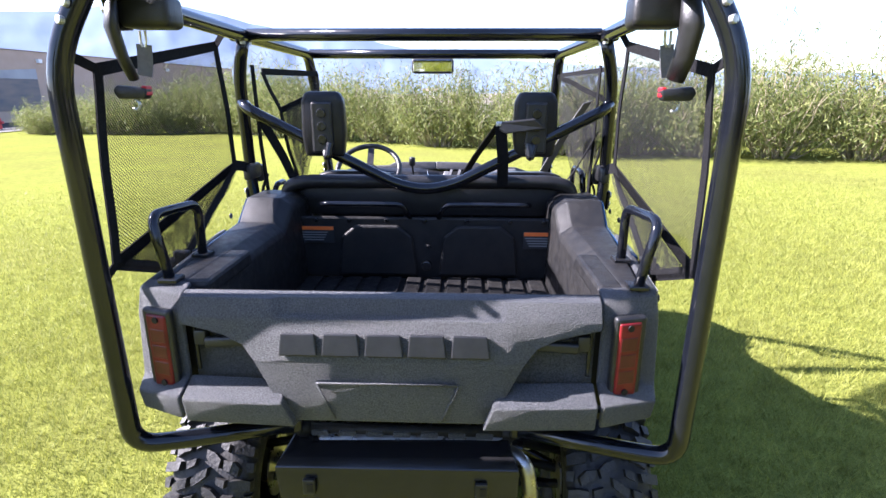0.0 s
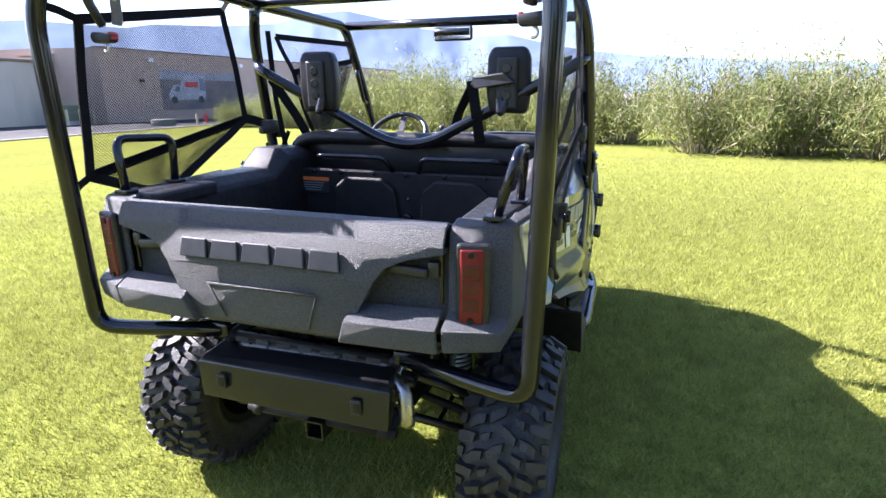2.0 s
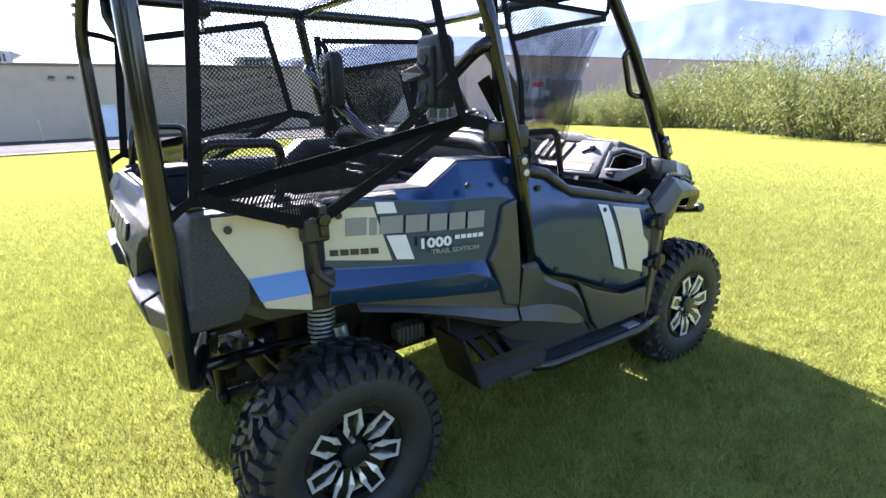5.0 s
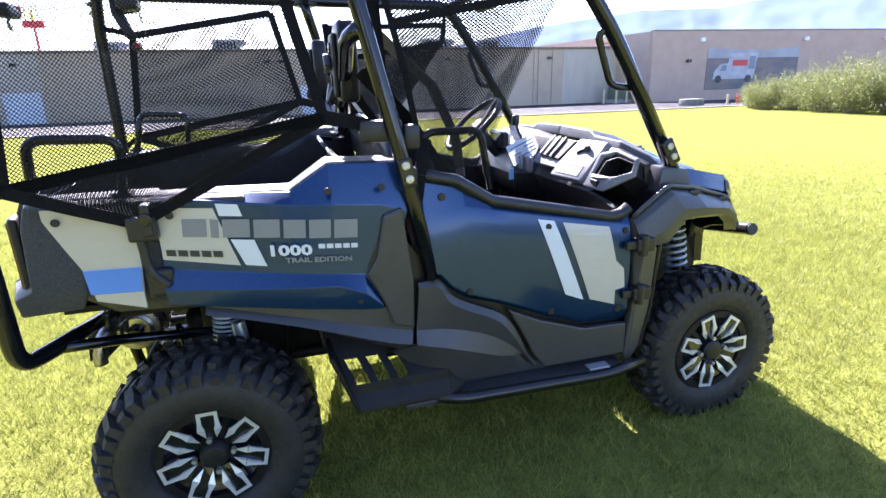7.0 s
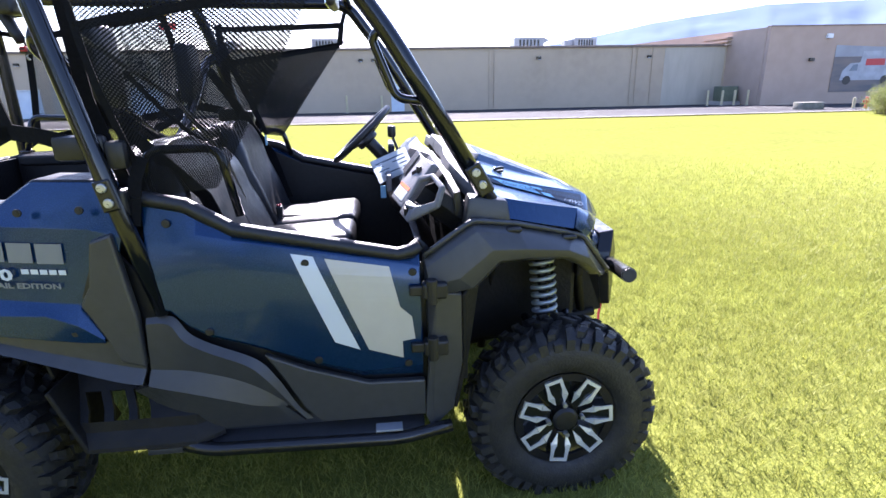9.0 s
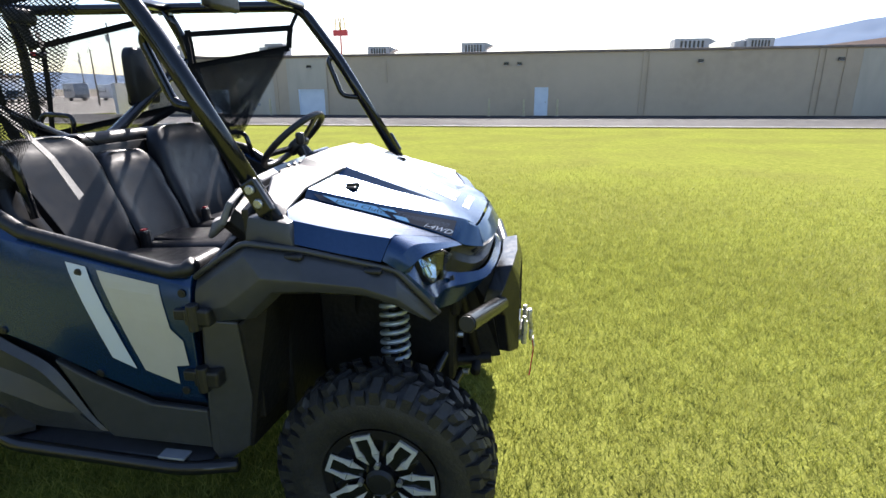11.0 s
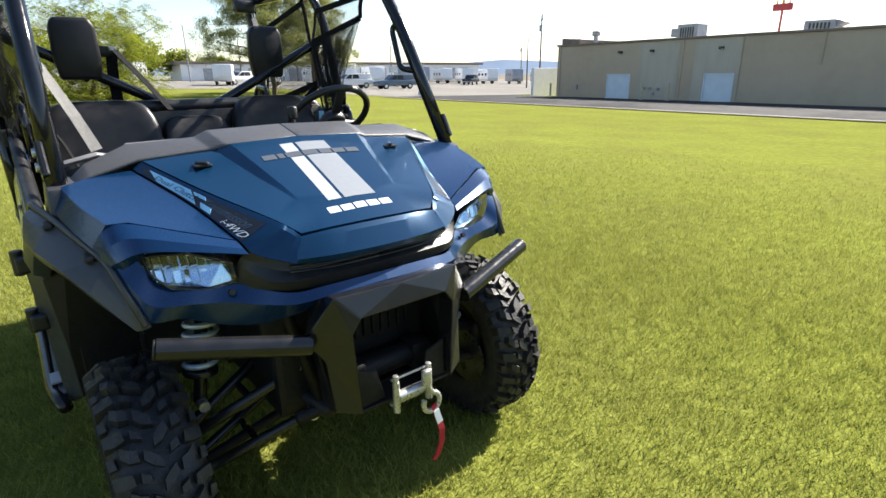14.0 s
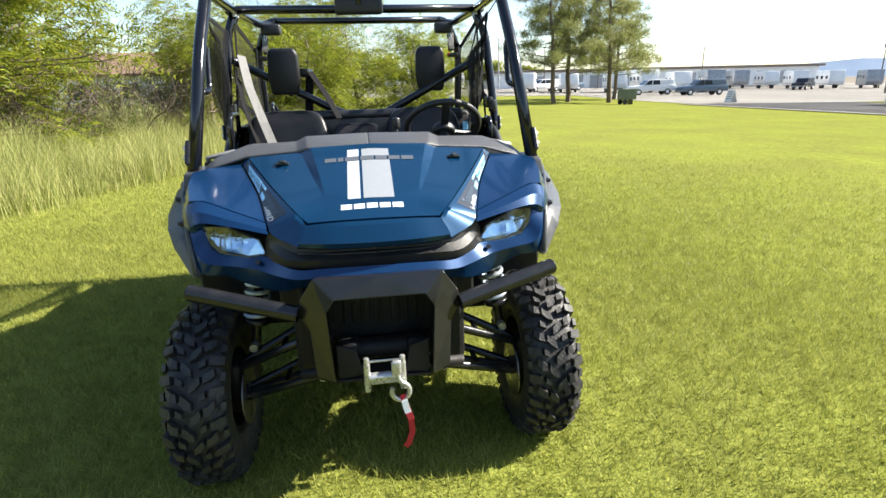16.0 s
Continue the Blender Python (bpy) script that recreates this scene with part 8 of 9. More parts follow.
WS = wild_spots(76000, 21)
TALL = np.array([0.30 + 0.55 * max(0.0, 0.5 + noise.fractal(Vector((x * 0.7, y * 0.7, 5.0)), 1.0, 2.0, 3)) for x, y in WS]) * (0.5 + 0.8 * np.random.RandomState(7).rand(len(WS)))
blades("tall_grass", WS, TALL, 0.0062, 0.55, WILD, "tall unmown grass gone pale with seed", "grass", 22)
blades("tall_grass_edge", wild_spots(20000, 31), 0.22, 0.009, 0.6, BLADE, "rough green grass at the lawn's edge", "grass", 32)


# ---- shrubs and trees ----
def leaf_cloud(n, centers, spread, size, slim, seed, up=0.3):
    """Leaves scattered round clump centres; each a small bent diamond. Returns a mesh."""
    rs = np.random.RandomState(seed)
    c = np.array(centers)
    c = c[rs.choice(len(c), n, p=c[:, 3] ** 2 / np.sum(c[:, 3] ** 2))]
    p = c[:, :3] + rs.randn(n, 3) * spread * c[:, 3:4]
    d = rs.randn(n, 3)
    d[:, 2] += up
    d /= np.linalg.norm(d, axis=1)[:, None]
    r = np.cross(d, rs.randn(n, 3))
    r /= np.linalg.norm(r, axis=1)[:, None]
    L = size * (0.6 + 0.8 * rs.rand(n))[:, None]
    v = np.empty((n, 4, 3))
    v[:, 0], v[:, 2] = p - d * L / 2, p + d * L / 2
    v[:, 1], v[:, 3] = p + r * L * slim, p - r * L * slim
    v[:, :, 2] = np.maximum(v[:, :, 2], 0.02)
    me = bpy.data.meshes.new("leaves")
    me.vertices.add(n * 4)
    me.vertices.foreach_set("co", v.ravel())
    me.loops.add(n * 4)
    me.loops.foreach_set("vertex_index", np.arange(n * 4))
    me.polygons.add(n)
    me.polygons.foreach_set("loop_start", np.arange(n) * 4)
    me.update(calc_edges=True)
    return me


def limb(bm, a, b, r0, r1, rnd, wob=0.08, n=5):
    a, b = Vector(a), Vector(b)
    L = (b - a).length
    pts = [a.lerp(b, i / n) + Vector((rnd.gauss(0, wob * L / 4), rnd.gauss(0, wob * L / 4), 0)) * (0 < i < n) for i in range(n + 1)]
    tube(bm, pts, [r0 + (r1 - r0) * i / n for i in range(n + 1)], 0, 6)
    return pts


def frond_cloud(n, centers, seed, length=0.52, pairs=5):
    """Feathery fronds: each a drooping rib with pairs of slim leaflets. Returns a mesh."""
    rs = np.random.RandomState(seed)
    c = np.array(centers)
    c = c[rs.randint(len(c), size=n)]
    p0 = c[:, :3] + rs.randn(n, 3) * 0.16
    out = c[:, :3] * np.array([1.0, 1.0, 0.0]) / (np.linalg.norm(c[:, :2], axis=1)[:, None] + 0.3)
    d = out + rs.randn(n, 3) * np.array([0.6, 0.6, 0.35])
    d /= np.linalg.norm(d, axis=1)[:, None]
    side = np.cross(d, np.array([0.0, 0.0, 1.0]) + 0.35 * rs.randn(n, 3))
    side /= np.linalg.norm(side, axis=1)[:, None]
    L = length * (0.6 + 0.7 * rs.rand(n))[:, None]
    tri = []
    for k in range(pairs):
        t = (k + 0.5) / pairs
        base = p0 + d * L * t - np.array([0, 0, 1.0]) * L * 0.45 * t * t
        wide = L * (0.30 - 0.13 * t)
        for sg in (1, -1):
            tip = base + sg * side * wide + d * wide * 0.45 - np.array([0, 0, 1.0]) * wide * 0.25
            tri.append(np.stack([base - d * L * 0.028, base + d * L * 0.055, tip], axis=1))
    v = np.stack(tri, axis=1).reshape(-1, 3)
    me = bpy.data.meshes.new("fronds")
    m = len(v)
    me.vertices.add(m)
    me.vertices.foreach_set("co", v.ravel())
    me.loops.add(m)
    me.loops.foreach_set("vertex_index", np.arange(m))
    me.polygons.add(m // 3)
    me.polygons.foreach_set("loop_start", np.arange(m // 3) * 3)
    me.update(calc_edges=True)
    return me


def shrub(name, seed, h, w, n, leafmat, label, category, group, size=0.130, slim=0.080):
    """A willow clump: stems fan out of a narrow brown foot into a full, uneven head of narrow leaves with long top shoots."""
    rnd = random.Random(seed)
    t = thing(name, label, category, group)
    cent = []
    bm = bm_new()
    for i in range(46):
        a, q = rnd.random() * 6.283, rnd.random() ** 0.6
        base = Vector((math.cos(a) * q * w * 0.13, math.sin(a) * q * w * 0.13, 0))
        tip = Vector((math.cos(a) * q * w * 0.5 + rnd.gauss(0, 0.12), math.sin(a) * q * w * 0.5 + rnd.gauss(0, 0.12), h * (1 - 0.5 * q * q) * (0.62 + 0.42 * rnd.random())))
        pts = limb(bm, base, tip, 0.020, 0.005, rnd, 0.12)
        for p in pts[1:]:
            k = p.z / h
            if k > 0.16:
                cent.append((p.x, p.y, p.z, 0.40 + 0.75 * (1 - k)))
            if rnd.random() < 0.5:
                q2 = p + Vector((rnd.gauss(0, 0.22), rnd.gauss(0, 0.22), rnd.uniform(0.0, 0.35)))
                tube(bm, [p, p.lerp(q2, 0.5) + Vector((0, 0, 0.03)), q2], [0.008, 0.006, 0.003], 0, 4)
                if q2.z > 0.18 * h:
                    cent.append((q2.x, q2.y, q2.z, 0.5))
        if rnd.random() < 0.5:
            top = tip + Vector((rnd.gauss(0, 0.08), rnd.gauss(0, 0.08), rnd.uniform(0.15, 0.42)))
            tube(bm, [tip, top], [0.005, 0.002], 0, 4)
            cent.append((top.x, top.y, top.z - 0.12, 0.30))
    part("stem", bm, TWIG, t, "slender brown stems")
    me = leaf_cloud(n, cent, 0.24, size, slim, seed, 1.1)
    me.materials.append(leafmat)
    part("foliage", me, leafmat, t, "dense mass of narrow pale green leaves")
    return t


def tree(name, seed, h, w, n, leafmat, label, group, bare=0.3, trunk=0.12, size=0.095, slim=0.2, clear=0.22, fronds=False):
    rnd = random.Random(seed)
    t = thing(name, label, "tree", group)
    bm = bm_new()
    cent = []
    lean = Vector((rnd.gauss(0, 0.3), rnd.gauss(0, 0.3), 0))
    pts = limb(bm, (0, 0, -0.1), Vector((0, 0, h * 0.75)) + lean, trunk, trunk * 0.3, rnd, 0.06, 8)
    low = 0.10 if fronds else clear
    for i in range(34):
        k = low + (1 - low) * rnd.random()
        b = pts[min(8, int(k * 8))]
        a = rnd.random() * 6.283
        out = w * 0.5 * (0.5 + 0.6 * rnd.random()) * (1.15 - 0.6 * abs(k - 0.45))
        tip = b + Vector((math.cos(a) * out, math.sin(a) * out, out * rnd.uniform(0.0 if fronds else 0.1, 0.7)))
        sub = limb(bm, b, tip, trunk * 0.30 * (1.2 - k), 0.010, rnd, 0.18, 5)
        for p in sub[2:]:
            for _ in range(2):
                q = p + Vector((rnd.gauss(0, 0.4), rnd.gauss(0, 0.4), rnd.gauss(0.1, 0.3)))
                tube(bm, [p, p.lerp(q, 0.5) + Vector((0, 0, 0.05)), q], [0.012, 0.008, 0.004], 0, 4)
                if rnd.random() > bare:
                    cent.append((q.x, q.y, q.z, 1.0))
    part("trunk", bm, BARK, t, "grey-brown trunk and limbs")
    me = frond_cloud(n, cent, seed) if fronds else leaf_cloud(n, cent, 0.22, size, slim, seed, -0.1)
    me.materials.append(leafmat)
    part("crown", me, leafmat, t, "loose crown of feathery fronds with gaps" if fronds else "loose crown of small leaves with gaps")
    return t


def dead_brush(name, seed):
    """A tangle of dead dark twigs under the trees."""
    rnd = random.Random(seed)
    t = thing(name, "tangle of dead dark brown twigs under the trees", "brush", "dead brush")
    bm = bm_new()
    for i in range(120):
        a, q = rnd.random() * 6.283, rnd.random() ** 0.5
        base = Vector((math.cos(a) * q * 0.9, math.sin(a) * q * 0.9, 0))
        tip = base + Vector((rnd.gauss(0, 0.75), rnd.gauss(0, 0.75), 0.5 + 1.5 * rnd.random()))
        mid = base.lerp(tip, 0.5) + Vector((rnd.gauss(0, 0.15), rnd.gauss(0, 0.15), 0.15))
        r = 0.006 + 0.012 * rnd.random() ** 2
        tube(bm, [base, mid, tip], [r, r * 0.7, 0.003], 0, 4)
        for _ in range(3):
            p = mid.lerp(tip, rnd.random())
            q2 = p + Vector((rnd.gauss(0, 0.25), rnd.gauss(0, 0.25), rnd.gauss(0.1, 0.2)))
            tube(bm, [p, q2], [0.005, 0.002], 0, 3)
    part("tangle", bm, DEADWOOD, t)
    return t


def pine(name, seed, h, w, n):
    """A pine: bare lower trunk, spreading limbs that end in separate pads of needles."""
    rnd = random.Random(seed)
    t = thing(name, "tall broad green pine with a bare lower trunk", "tree", "pines")
    bm = bm_new()
    cent = []
    pts = limb(bm, (0, 0, -0.1), (rnd.gauss(0, 0.3), rnd.gauss(0, 0.3), h), 0.24, 0.05, rnd, 0.02, 10)
    for i in range(40):
        k = 0.24 + 0.76 * (i / 39)
        b = pts[0].lerp(pts[-1], k)
        a = i * 2.4 + rnd.gauss(0, 0.4)
        out = w * 0.5 * min(1.0, 1.25 - 0.95 * k) * (0.62 + 0.48 * rnd.random())
        tip = b + Vector((math.cos(a) * out, math.sin(a) * out, out * rnd.uniform(-0.12, 0.28)))
        sub = limb(bm, b, tip, 0.055 * (1.2 - k), 0.014, rnd, 0.12, 5)
        for p, m in zip(sub[2:], (1, 2, 3, 3)):
            for _ in range(m):
                q = p + Vector((rnd.gauss(0, 0.42), rnd.gauss(0, 0.42), rnd.gauss(0.14, 0.10)))
                tube(bm, [p, q], [0.012, 0.006], 0, 4)
                cent.append((q.x, q.y, q.z, 0.8 + 0.4 * rnd.random()))
    part("trunk", bm, BARK, t, "brown upright trunk")
    me = leaf_cloud(n, cent, 0.21, 0.34, 0.055, seed, 0.7)
    me.materials.append(LEAF_P)
    part("crown", me, LEAF_P, t, "separate pads of needles")
    return t


def stand(kinds, spots):
    """The first of each kind stands on its first spot, the rest are copies, turned and scaled."""
    used = set()
    for x, y, k, sc, turn in spots:
        m = Matrix.Translation((x, y, ground_z(x, y) - 0.03)) @ Matrix.Rotation(turn, 4, "Z")
        ob = kinds[k]
        if k not in used:
            used.add(k)
            ob.matrix_basis = m @ Matrix.Diagonal((sc, sc, sc, 1))
        else:
            c = copy_thing(ob, m)
            c.scale = (sc, sc, sc * (0.92 + 0.16 * ((x * 7.3 + y * 3.1) % 1.0)))


WILLOW = "dense pale green willow shrub with slender stems"
shrubs = [shrub("willow_shrub", 3, 2.5, 2.9, 10500, LEAF_W, WILLOW, "shrub", "willow hedge"), shrub("willow_shrub", 8, 2.4, 3.2, 10500, LEAF_W, WILLOW, "shrub", "willow hedge"),
          shrub("willow_shrub", 15, 2.55, 2.7, 10500, LEAF_W, WILLOW, "shrub", "willow hedge")]
stand(shrubs, [(0.1, 15.0, 0, 1.16, 1.1), (1.1, 14.0, 1, 1.08, 5.2), (2.0, 13.8, 2, 1.0, 2.2), (2.7, 12.9, 1, 1.06, 0.3), (3.9, 12.7, 0, 0.9, 3.0), (4.8, 12.9, 2, 1.04, 4.4), (6.2, 12.3, 1, 1.06, 1.7), (7.8, 11.8, 0, 1.1, 0.5),
               (9.6, 11.3, 2, 1.15, 2.6), (11.8, 10.8, 1, 1.15, 3.8), (14.4, 10.2, 0, 1.2, 5.0), (17.4, 9.6, 2, 1.2, 0.9), (20.8, 9.0, 1, 1.25, 2.0), (5.6, 15.4, 0, 1.1, 0.2), (9.4, 14.6, 2, 1.2, 4.0), (14.0, 13.8, 1, 1.3, 1.4),
               (-0.6, 15.9, 2, 1.1, 4.1), (0.8, 15.9, 1, 1.1, 3.3), (-1.4, 16.9, 0, 0.7, 5.9), (-2.2, 17.6, 1, 0.84, 2.8), (-3.1, 18.2, 0, 1.04, 0.7), (-4.4, 19.0, 2, 1.06, 5.5), (-5.8, 19.9, 1, 1.28, 3.4), (-7.3, 21.2, 0, 1.28, 2.1),
               (-8.8, 22.5, 2, 1.28, 0.4), (-10.4, 23.5, 1, 1.28, 4.7), (-11.9, 24.1, 0, 1.18, 1.9), (-13.4, 23.9, 2, 1.02, 1.2), (-15.0, 23.7, 1, 0.94, 4.9), (-16.6, 24.0, 0, 0.9, 0.9), (-17.9, 24.6, 2, 0.84, 3.9), (-19.0, 24.8, 1, 0.82, 0.3),
               (-20.3, 24.6, 0, 0.74, 5.2), (-21.5, 25.1, 2, 0.62, 3.6), (-20.6, 26.4, 1, 0.74, 2.2), (-17.4, 26.4, 0, 0.95, 2.9), (-14.2, 26.4, 2, 1.2, 0.2)])
LOCUST = "leafy bright green tree with feathery fronds and bare grey twigs"
trees = [tree("locust_tree", 5, 6.4, 5.5, 3100, LEAF_T, LOCUST, "trees by the tall grass", 0.15, fronds=True), tree("locust_tree", 9, 7.2, 6.0, 3100, LEAF_T, LOCUST, "trees by the tall grass", 0.25, fronds=True),
         tree("locust_tree", 14, 5.4, 5.0, 3100, LEAF_T, LOCUST, "trees by the tall grass", 0.1, fronds=True)]
stand(trees, [(8.2, -8.6, 0, 1.0, 0.5), (4.6, -13.9, 1, 0.6, 1.7), (10.8, -11.2, 2, 1.15, 2.8), (5.4, -17.6, 2, 1.0, 3.9), (11.3, -17.0, 0, 1.1, 5.2), (4.0, -22.0, 1, 0.9, 0.9), (5.4, -23.8, 2, 1.0, 2.2),
              (2.2, -27.5, 0, 0.95, 3.1), (12.8, -5.8, 1, 1.0, 5.5), (13.6, -14.5, 0, 1.2, 1.1), (11.9, -1.8, 2, 1.05, 0.1), (-2.4, -24.0, 2, 0.95, 1.3), (0.2, -22.5, 0, 0.8, 2.7), (-3.6, -28.5, 1, 0.85, 4.2), (1.9, -19.0, 2, 0.75, 0.6), (2.5, -33, 1, 1.2, 0.7)])
stand(shrubs, [(6.2, -11.3, 0, 0.62, 2.2), (5.0, -15.2, 1, 0.6, 0.3), (9.3, -6.6, 2, 0.6, 1.5), (4.2, -19.4, 0, 0.55, 3.3)])
brush = [dead_brush("dead_brush", 4), dead_brush("dead_brush", 17)]
stand(brush, [(7.2, -9.4, 0, 1.0, 0.3), (8.8, -7.9, 1, 1.1, 1.9), (6.4, -12.0, 1, 1.15, 3.0), (10.4, -7.4, 0, 1.2, 4.4), (5.6, -14.6, 0, 1.1, 2.2), (9.0, -11.4, 1, 1.3, 5.5), (4.9, -18.0, 1, 1.1, 0.8), (7.4, -16.0, 0, 1.3, 1.4), (12.0, -4.6, 1, 1.1, 2.7)])
pines = [pine("pine_tree", 2, 12.0, 9.4, 26000), pine("pine_tree", 6, 11.0, 8.2, 24000)]
stand(pines, [(-16.2, -41.5, 0, 0.95, 0.4), (-18.8, -45.0, 1, 1.0, 2.0), (-21.6, -42.4, 1, 0.95, 1.1), (-25.6, -50.0, 0, 0.9, 3.6)])
far_tree = [tree("far_tree", 31, 5.0, 5.0, 3000, LEAF_T, "rounded green tree beyond the parking lot", "far trees", 0.0, 0.15, 0.34, 0.4)]
stand(far_tree, [(-26, -108, 0, 1.1, 0.3), (-32, -112, 0, 0.9, 1.2), (-20, -105, 0, 1.3, 2.2), (-12, -100, 0, 1.2, 3.0), (-38, -118, 0, 0.9, 4.0), (-80, -128, 0, 0.8, 4.8), (-88, -126, 0, 0.7, 5.5),
                 (-4, -95, 0, 1.3, 0.9), (4, -90, 0, 1.4, 1.8)])


# ---- the parking lot and beyond ----
def pickup(name, x, y, turn, material, label, cap=False):
    t = thing(name, label, "pickup truck", "parked vehicles")
    t.matrix_basis = Matrix.Translation((x, y, ground_z(x, y) + 0.03)) @ Matrix.Rotation(turn, 4, "Z")
    bm = bm_new()
    prism(bm, [(-2.75, -0.95, 0.45), (2.75, -0.95, 0.45), (2.75, -0.95, 0.95), (2.6, -0.95, 1.08), (1.35, -0.95, 1.15), (-2.75, -0.95, 1.15)], (0, 1.9, 0), 0.06, 3)
    b = part("body", bm, material, t, auto=40)
    bm = bm_new()
    end = -2.7 if cap else -1.0
    prism(bm, [(1.25, -0.85, 1.14), (0.55, -0.8, 1.80), (end + 0.3, -0.8, 1.82), (end, -0.85, 1.14)], (0, 1.65, 0), 0.06, 3)
    c = part("cab", bm, material, t, auto=40)
    for s in (1, -1):
        for pts in ([(1.02, 1.22), (0.5, 1.70), (0.15, 1.72), (0.15, 1.22)], [(0.05, 1.22), (0.05, 1.72), (-0.75, 1.72), (-0.85, 1.22)]):
            bm = bm_new()
            prism(bm, [(px, s * 0.855, pz) for px, pz in pts], (0, -s * 0.02, 0))
            part("window", bm, DARKGL, c)
        for px in (-1.75, 1.75):
            bm = bm_new()
            disc(bm, (px, s * 0.82, 0.38), (0, 1, 0), 0.39, 0.27, 22, 0.05)
            w = part("wheel", bm, RUBBER, t)
            bm = bm_new()
            disc(bm, (px, s * 0.955, 0.38), (0, 1, 0), 0.2, 0.02, 14)
            part("rim", bm, ALLOY, w)
    bm = bm_new()
    prism(bm, [(1.17, -0.72, 1.24), (0.62, -0.7, 1.74), (0.62, 0.7, 1.74), (1.17, 0.72, 1.24)], (0.02, 0, 0.02))
    part("windscreen", bm, DARKGL, c)
    bm = bm_new()
    box(bm, (2.76, 0, 0.58), (0.12, 1.85, 0.2), 0.04)
    box(bm, (-2.78, 0, 0.6), (0.12, 1.8, 0.18), 0.04)
    part("bumper", bm, GALV, t)


pickup("pickup_truck", -35.4, -60.5, -0.15, WHITEP, "white pickup truck with a covered bed parked in the lot", True)
pickup("pickup_truck", -40.6, -58.0, -0.12, CARBLUE, "grey-blue pickup truck with a covered bed", True)
pickup("pickup_truck", -70.0, -76.0, 0.6, SATIN, "black pickup truck parked far off", True)
pickup("pickup_truck", -27.5, -78.0, 0.2, WHITEP, "white van-like truck parked under the trees", True)
pickup("pickup_truck", -33.5, -84.0, 0.2, CARBLUE, "grey vehicle parked far off")


def trailer(x, y, turn, L, h, dark=False):
    t = thing("travel_trailer", "white box travel trailer parked in a row", "trailer", "parked trailers")
    t.matrix_basis = Matrix.Translation((x, y, ground_z(x, y) + 0.03)) @ Matrix.Rotation(turn, 4, "Z")
    bm = bm_new()
    prism(bm, [(-L / 2, -1.2, 0.55), (L / 2 - 0.3, -1.2, 0.55), (L / 2, -1.2, 1.2), (L / 2 - 0.25, -1.2, h), (-L / 2, -1.2, h)], (0, 2.4, 0), 0.08, 2)
    b = part("body", bm, WHITEP if not dark else GALV, t, auto=40)
    for s in (1, -1):
        for i in range(int(L / 2)):
            bm = bm_new()
            box(bm, (-L / 2 + 1.0 + i * 1.9, s * 1.205, h * 0.62), (0.9, 0.02, 0.5), 0.005)
            part("window", bm, DARKGL, b)
        bm = bm_new()
        box(bm, (0.0, s * 1.206, 0.85), (L * 0.9, 0.016, 0.12))
        part("stripe", bm, GALV, b)
        for px in (-0.5, 0.4):
            bm = bm_new()
            disc(bm, (px, s * 1.05, 0.36), (0, 1, 0), 0.36, 0.22, 18)
            part("wheel", bm, RUBBER, t)
    bm = bm_new()
    tube(bm, [(L / 2 - 0.2, -0.4, 0.6), (L / 2 + 1.0, 0, 0.55), (L / 2 - 0.2, 0.4, 0.6)], 0.05, 0, 8)
    part("drawbar", bm, SATIN, t)


for i, (x, y, tu, L, h) in enumerate([(-36, -72, 1.3, 5.5, 2.9), (-40, -71, 1.35, 6.5, 3.1), (-45, -70.5, 1.3, 5.0, 2.8), (-49.5, -69.5, 1.2, 6.0, 3.0), (-29.5, -73, 1.3, 5.0, 2.6), (-24, -75, 1.2, 5.5, 2.7),
                                       (-62, -88, 1.2, 7, 3.0), (-67, -88, 1.15, 7, 3.1), (-72, -87, 1.2, 6, 2.9), (-77, -86, 1.1, 7, 3.0), (-82, -84, 1.2, 6, 3.0), (-88, -82, 1.0, 7, 3.1), (-94, -80, 1.0, 7, 3.0),
                                       (-57, -90, 1.2, 6, 2.9), (-51, -92, 1.2, 6, 3.0), (-14, -82, 1.1, 6, 2.8), (-6, -86, 1.1, 6, 2.9)]):
    trailer(x, y, tu, L, h, i % 4 == 3)
sh = thing("storage_building", "long low white and brown storage building behind the lot", "building", at=(-60, -105, ground_z(-60, -105)), kind="structure")
b5 = bm_new()
box(b5, (0, 0, 1.6), (70, 8, 3.6))
part("wall", b5, WHITEP, sh)
b5 = bm_new()
box(b5, (0, 0, 3.6), (72, 9, 0.5), 0.05)
part("roof", b5, FASCIA, sh)
for i in range(16):
    b5 = bm_new()
    box(b5, (-30 + i * 4, 4.02, 1.4), (2.6, 0.06, 2.5))
    part("roller_door", b5, GALV, sh)
b5 = bm_new()
box(b5, (0, 0, 1.3), (12.0, 0.3, 2.7), 0.02)
b5.transform(Matrix.Translation((-45.5, -33.5, ground_z(-45, -33))) @ Matrix.Rotation(0.1, 4, "Z"))
solo("white_screen_wall", b5, WHITEP, "white panelled screen wall beside the warehouse", "wall", kind="structure")
cart = thing("trash_cart", "grey-green wheeled bin cart at the lawn's edge", "cart", at=(-20.8, -37.5, ground_z(-20.8, -37.5)))
b5 = bm_new()
box(b5, (0, 0, 0.75), (1.2, 0.9, 0.75), 0.06)
part("bin", b5, GREENB, cart)
b5 = bm_new()
box(b5, (0, 0, 1.15), (1.26, 0.96, 0.08), 0.03)
part("lid", b5, GREENB, cart)
for s in (1, -1):
    b5 = bm_new()
    disc(b5, (0.35, s * 0.42, 0.2), (0, 1, 0), 0.2, 0.1, 16)
    part("wheel", b5, RUBBER, cart)
b5 = bm_new()
box(b5, (-0.3, 0, 0.2), (0.1, 0.7, 0.4), 0.02)
part("leg", b5, SATIN, cart)
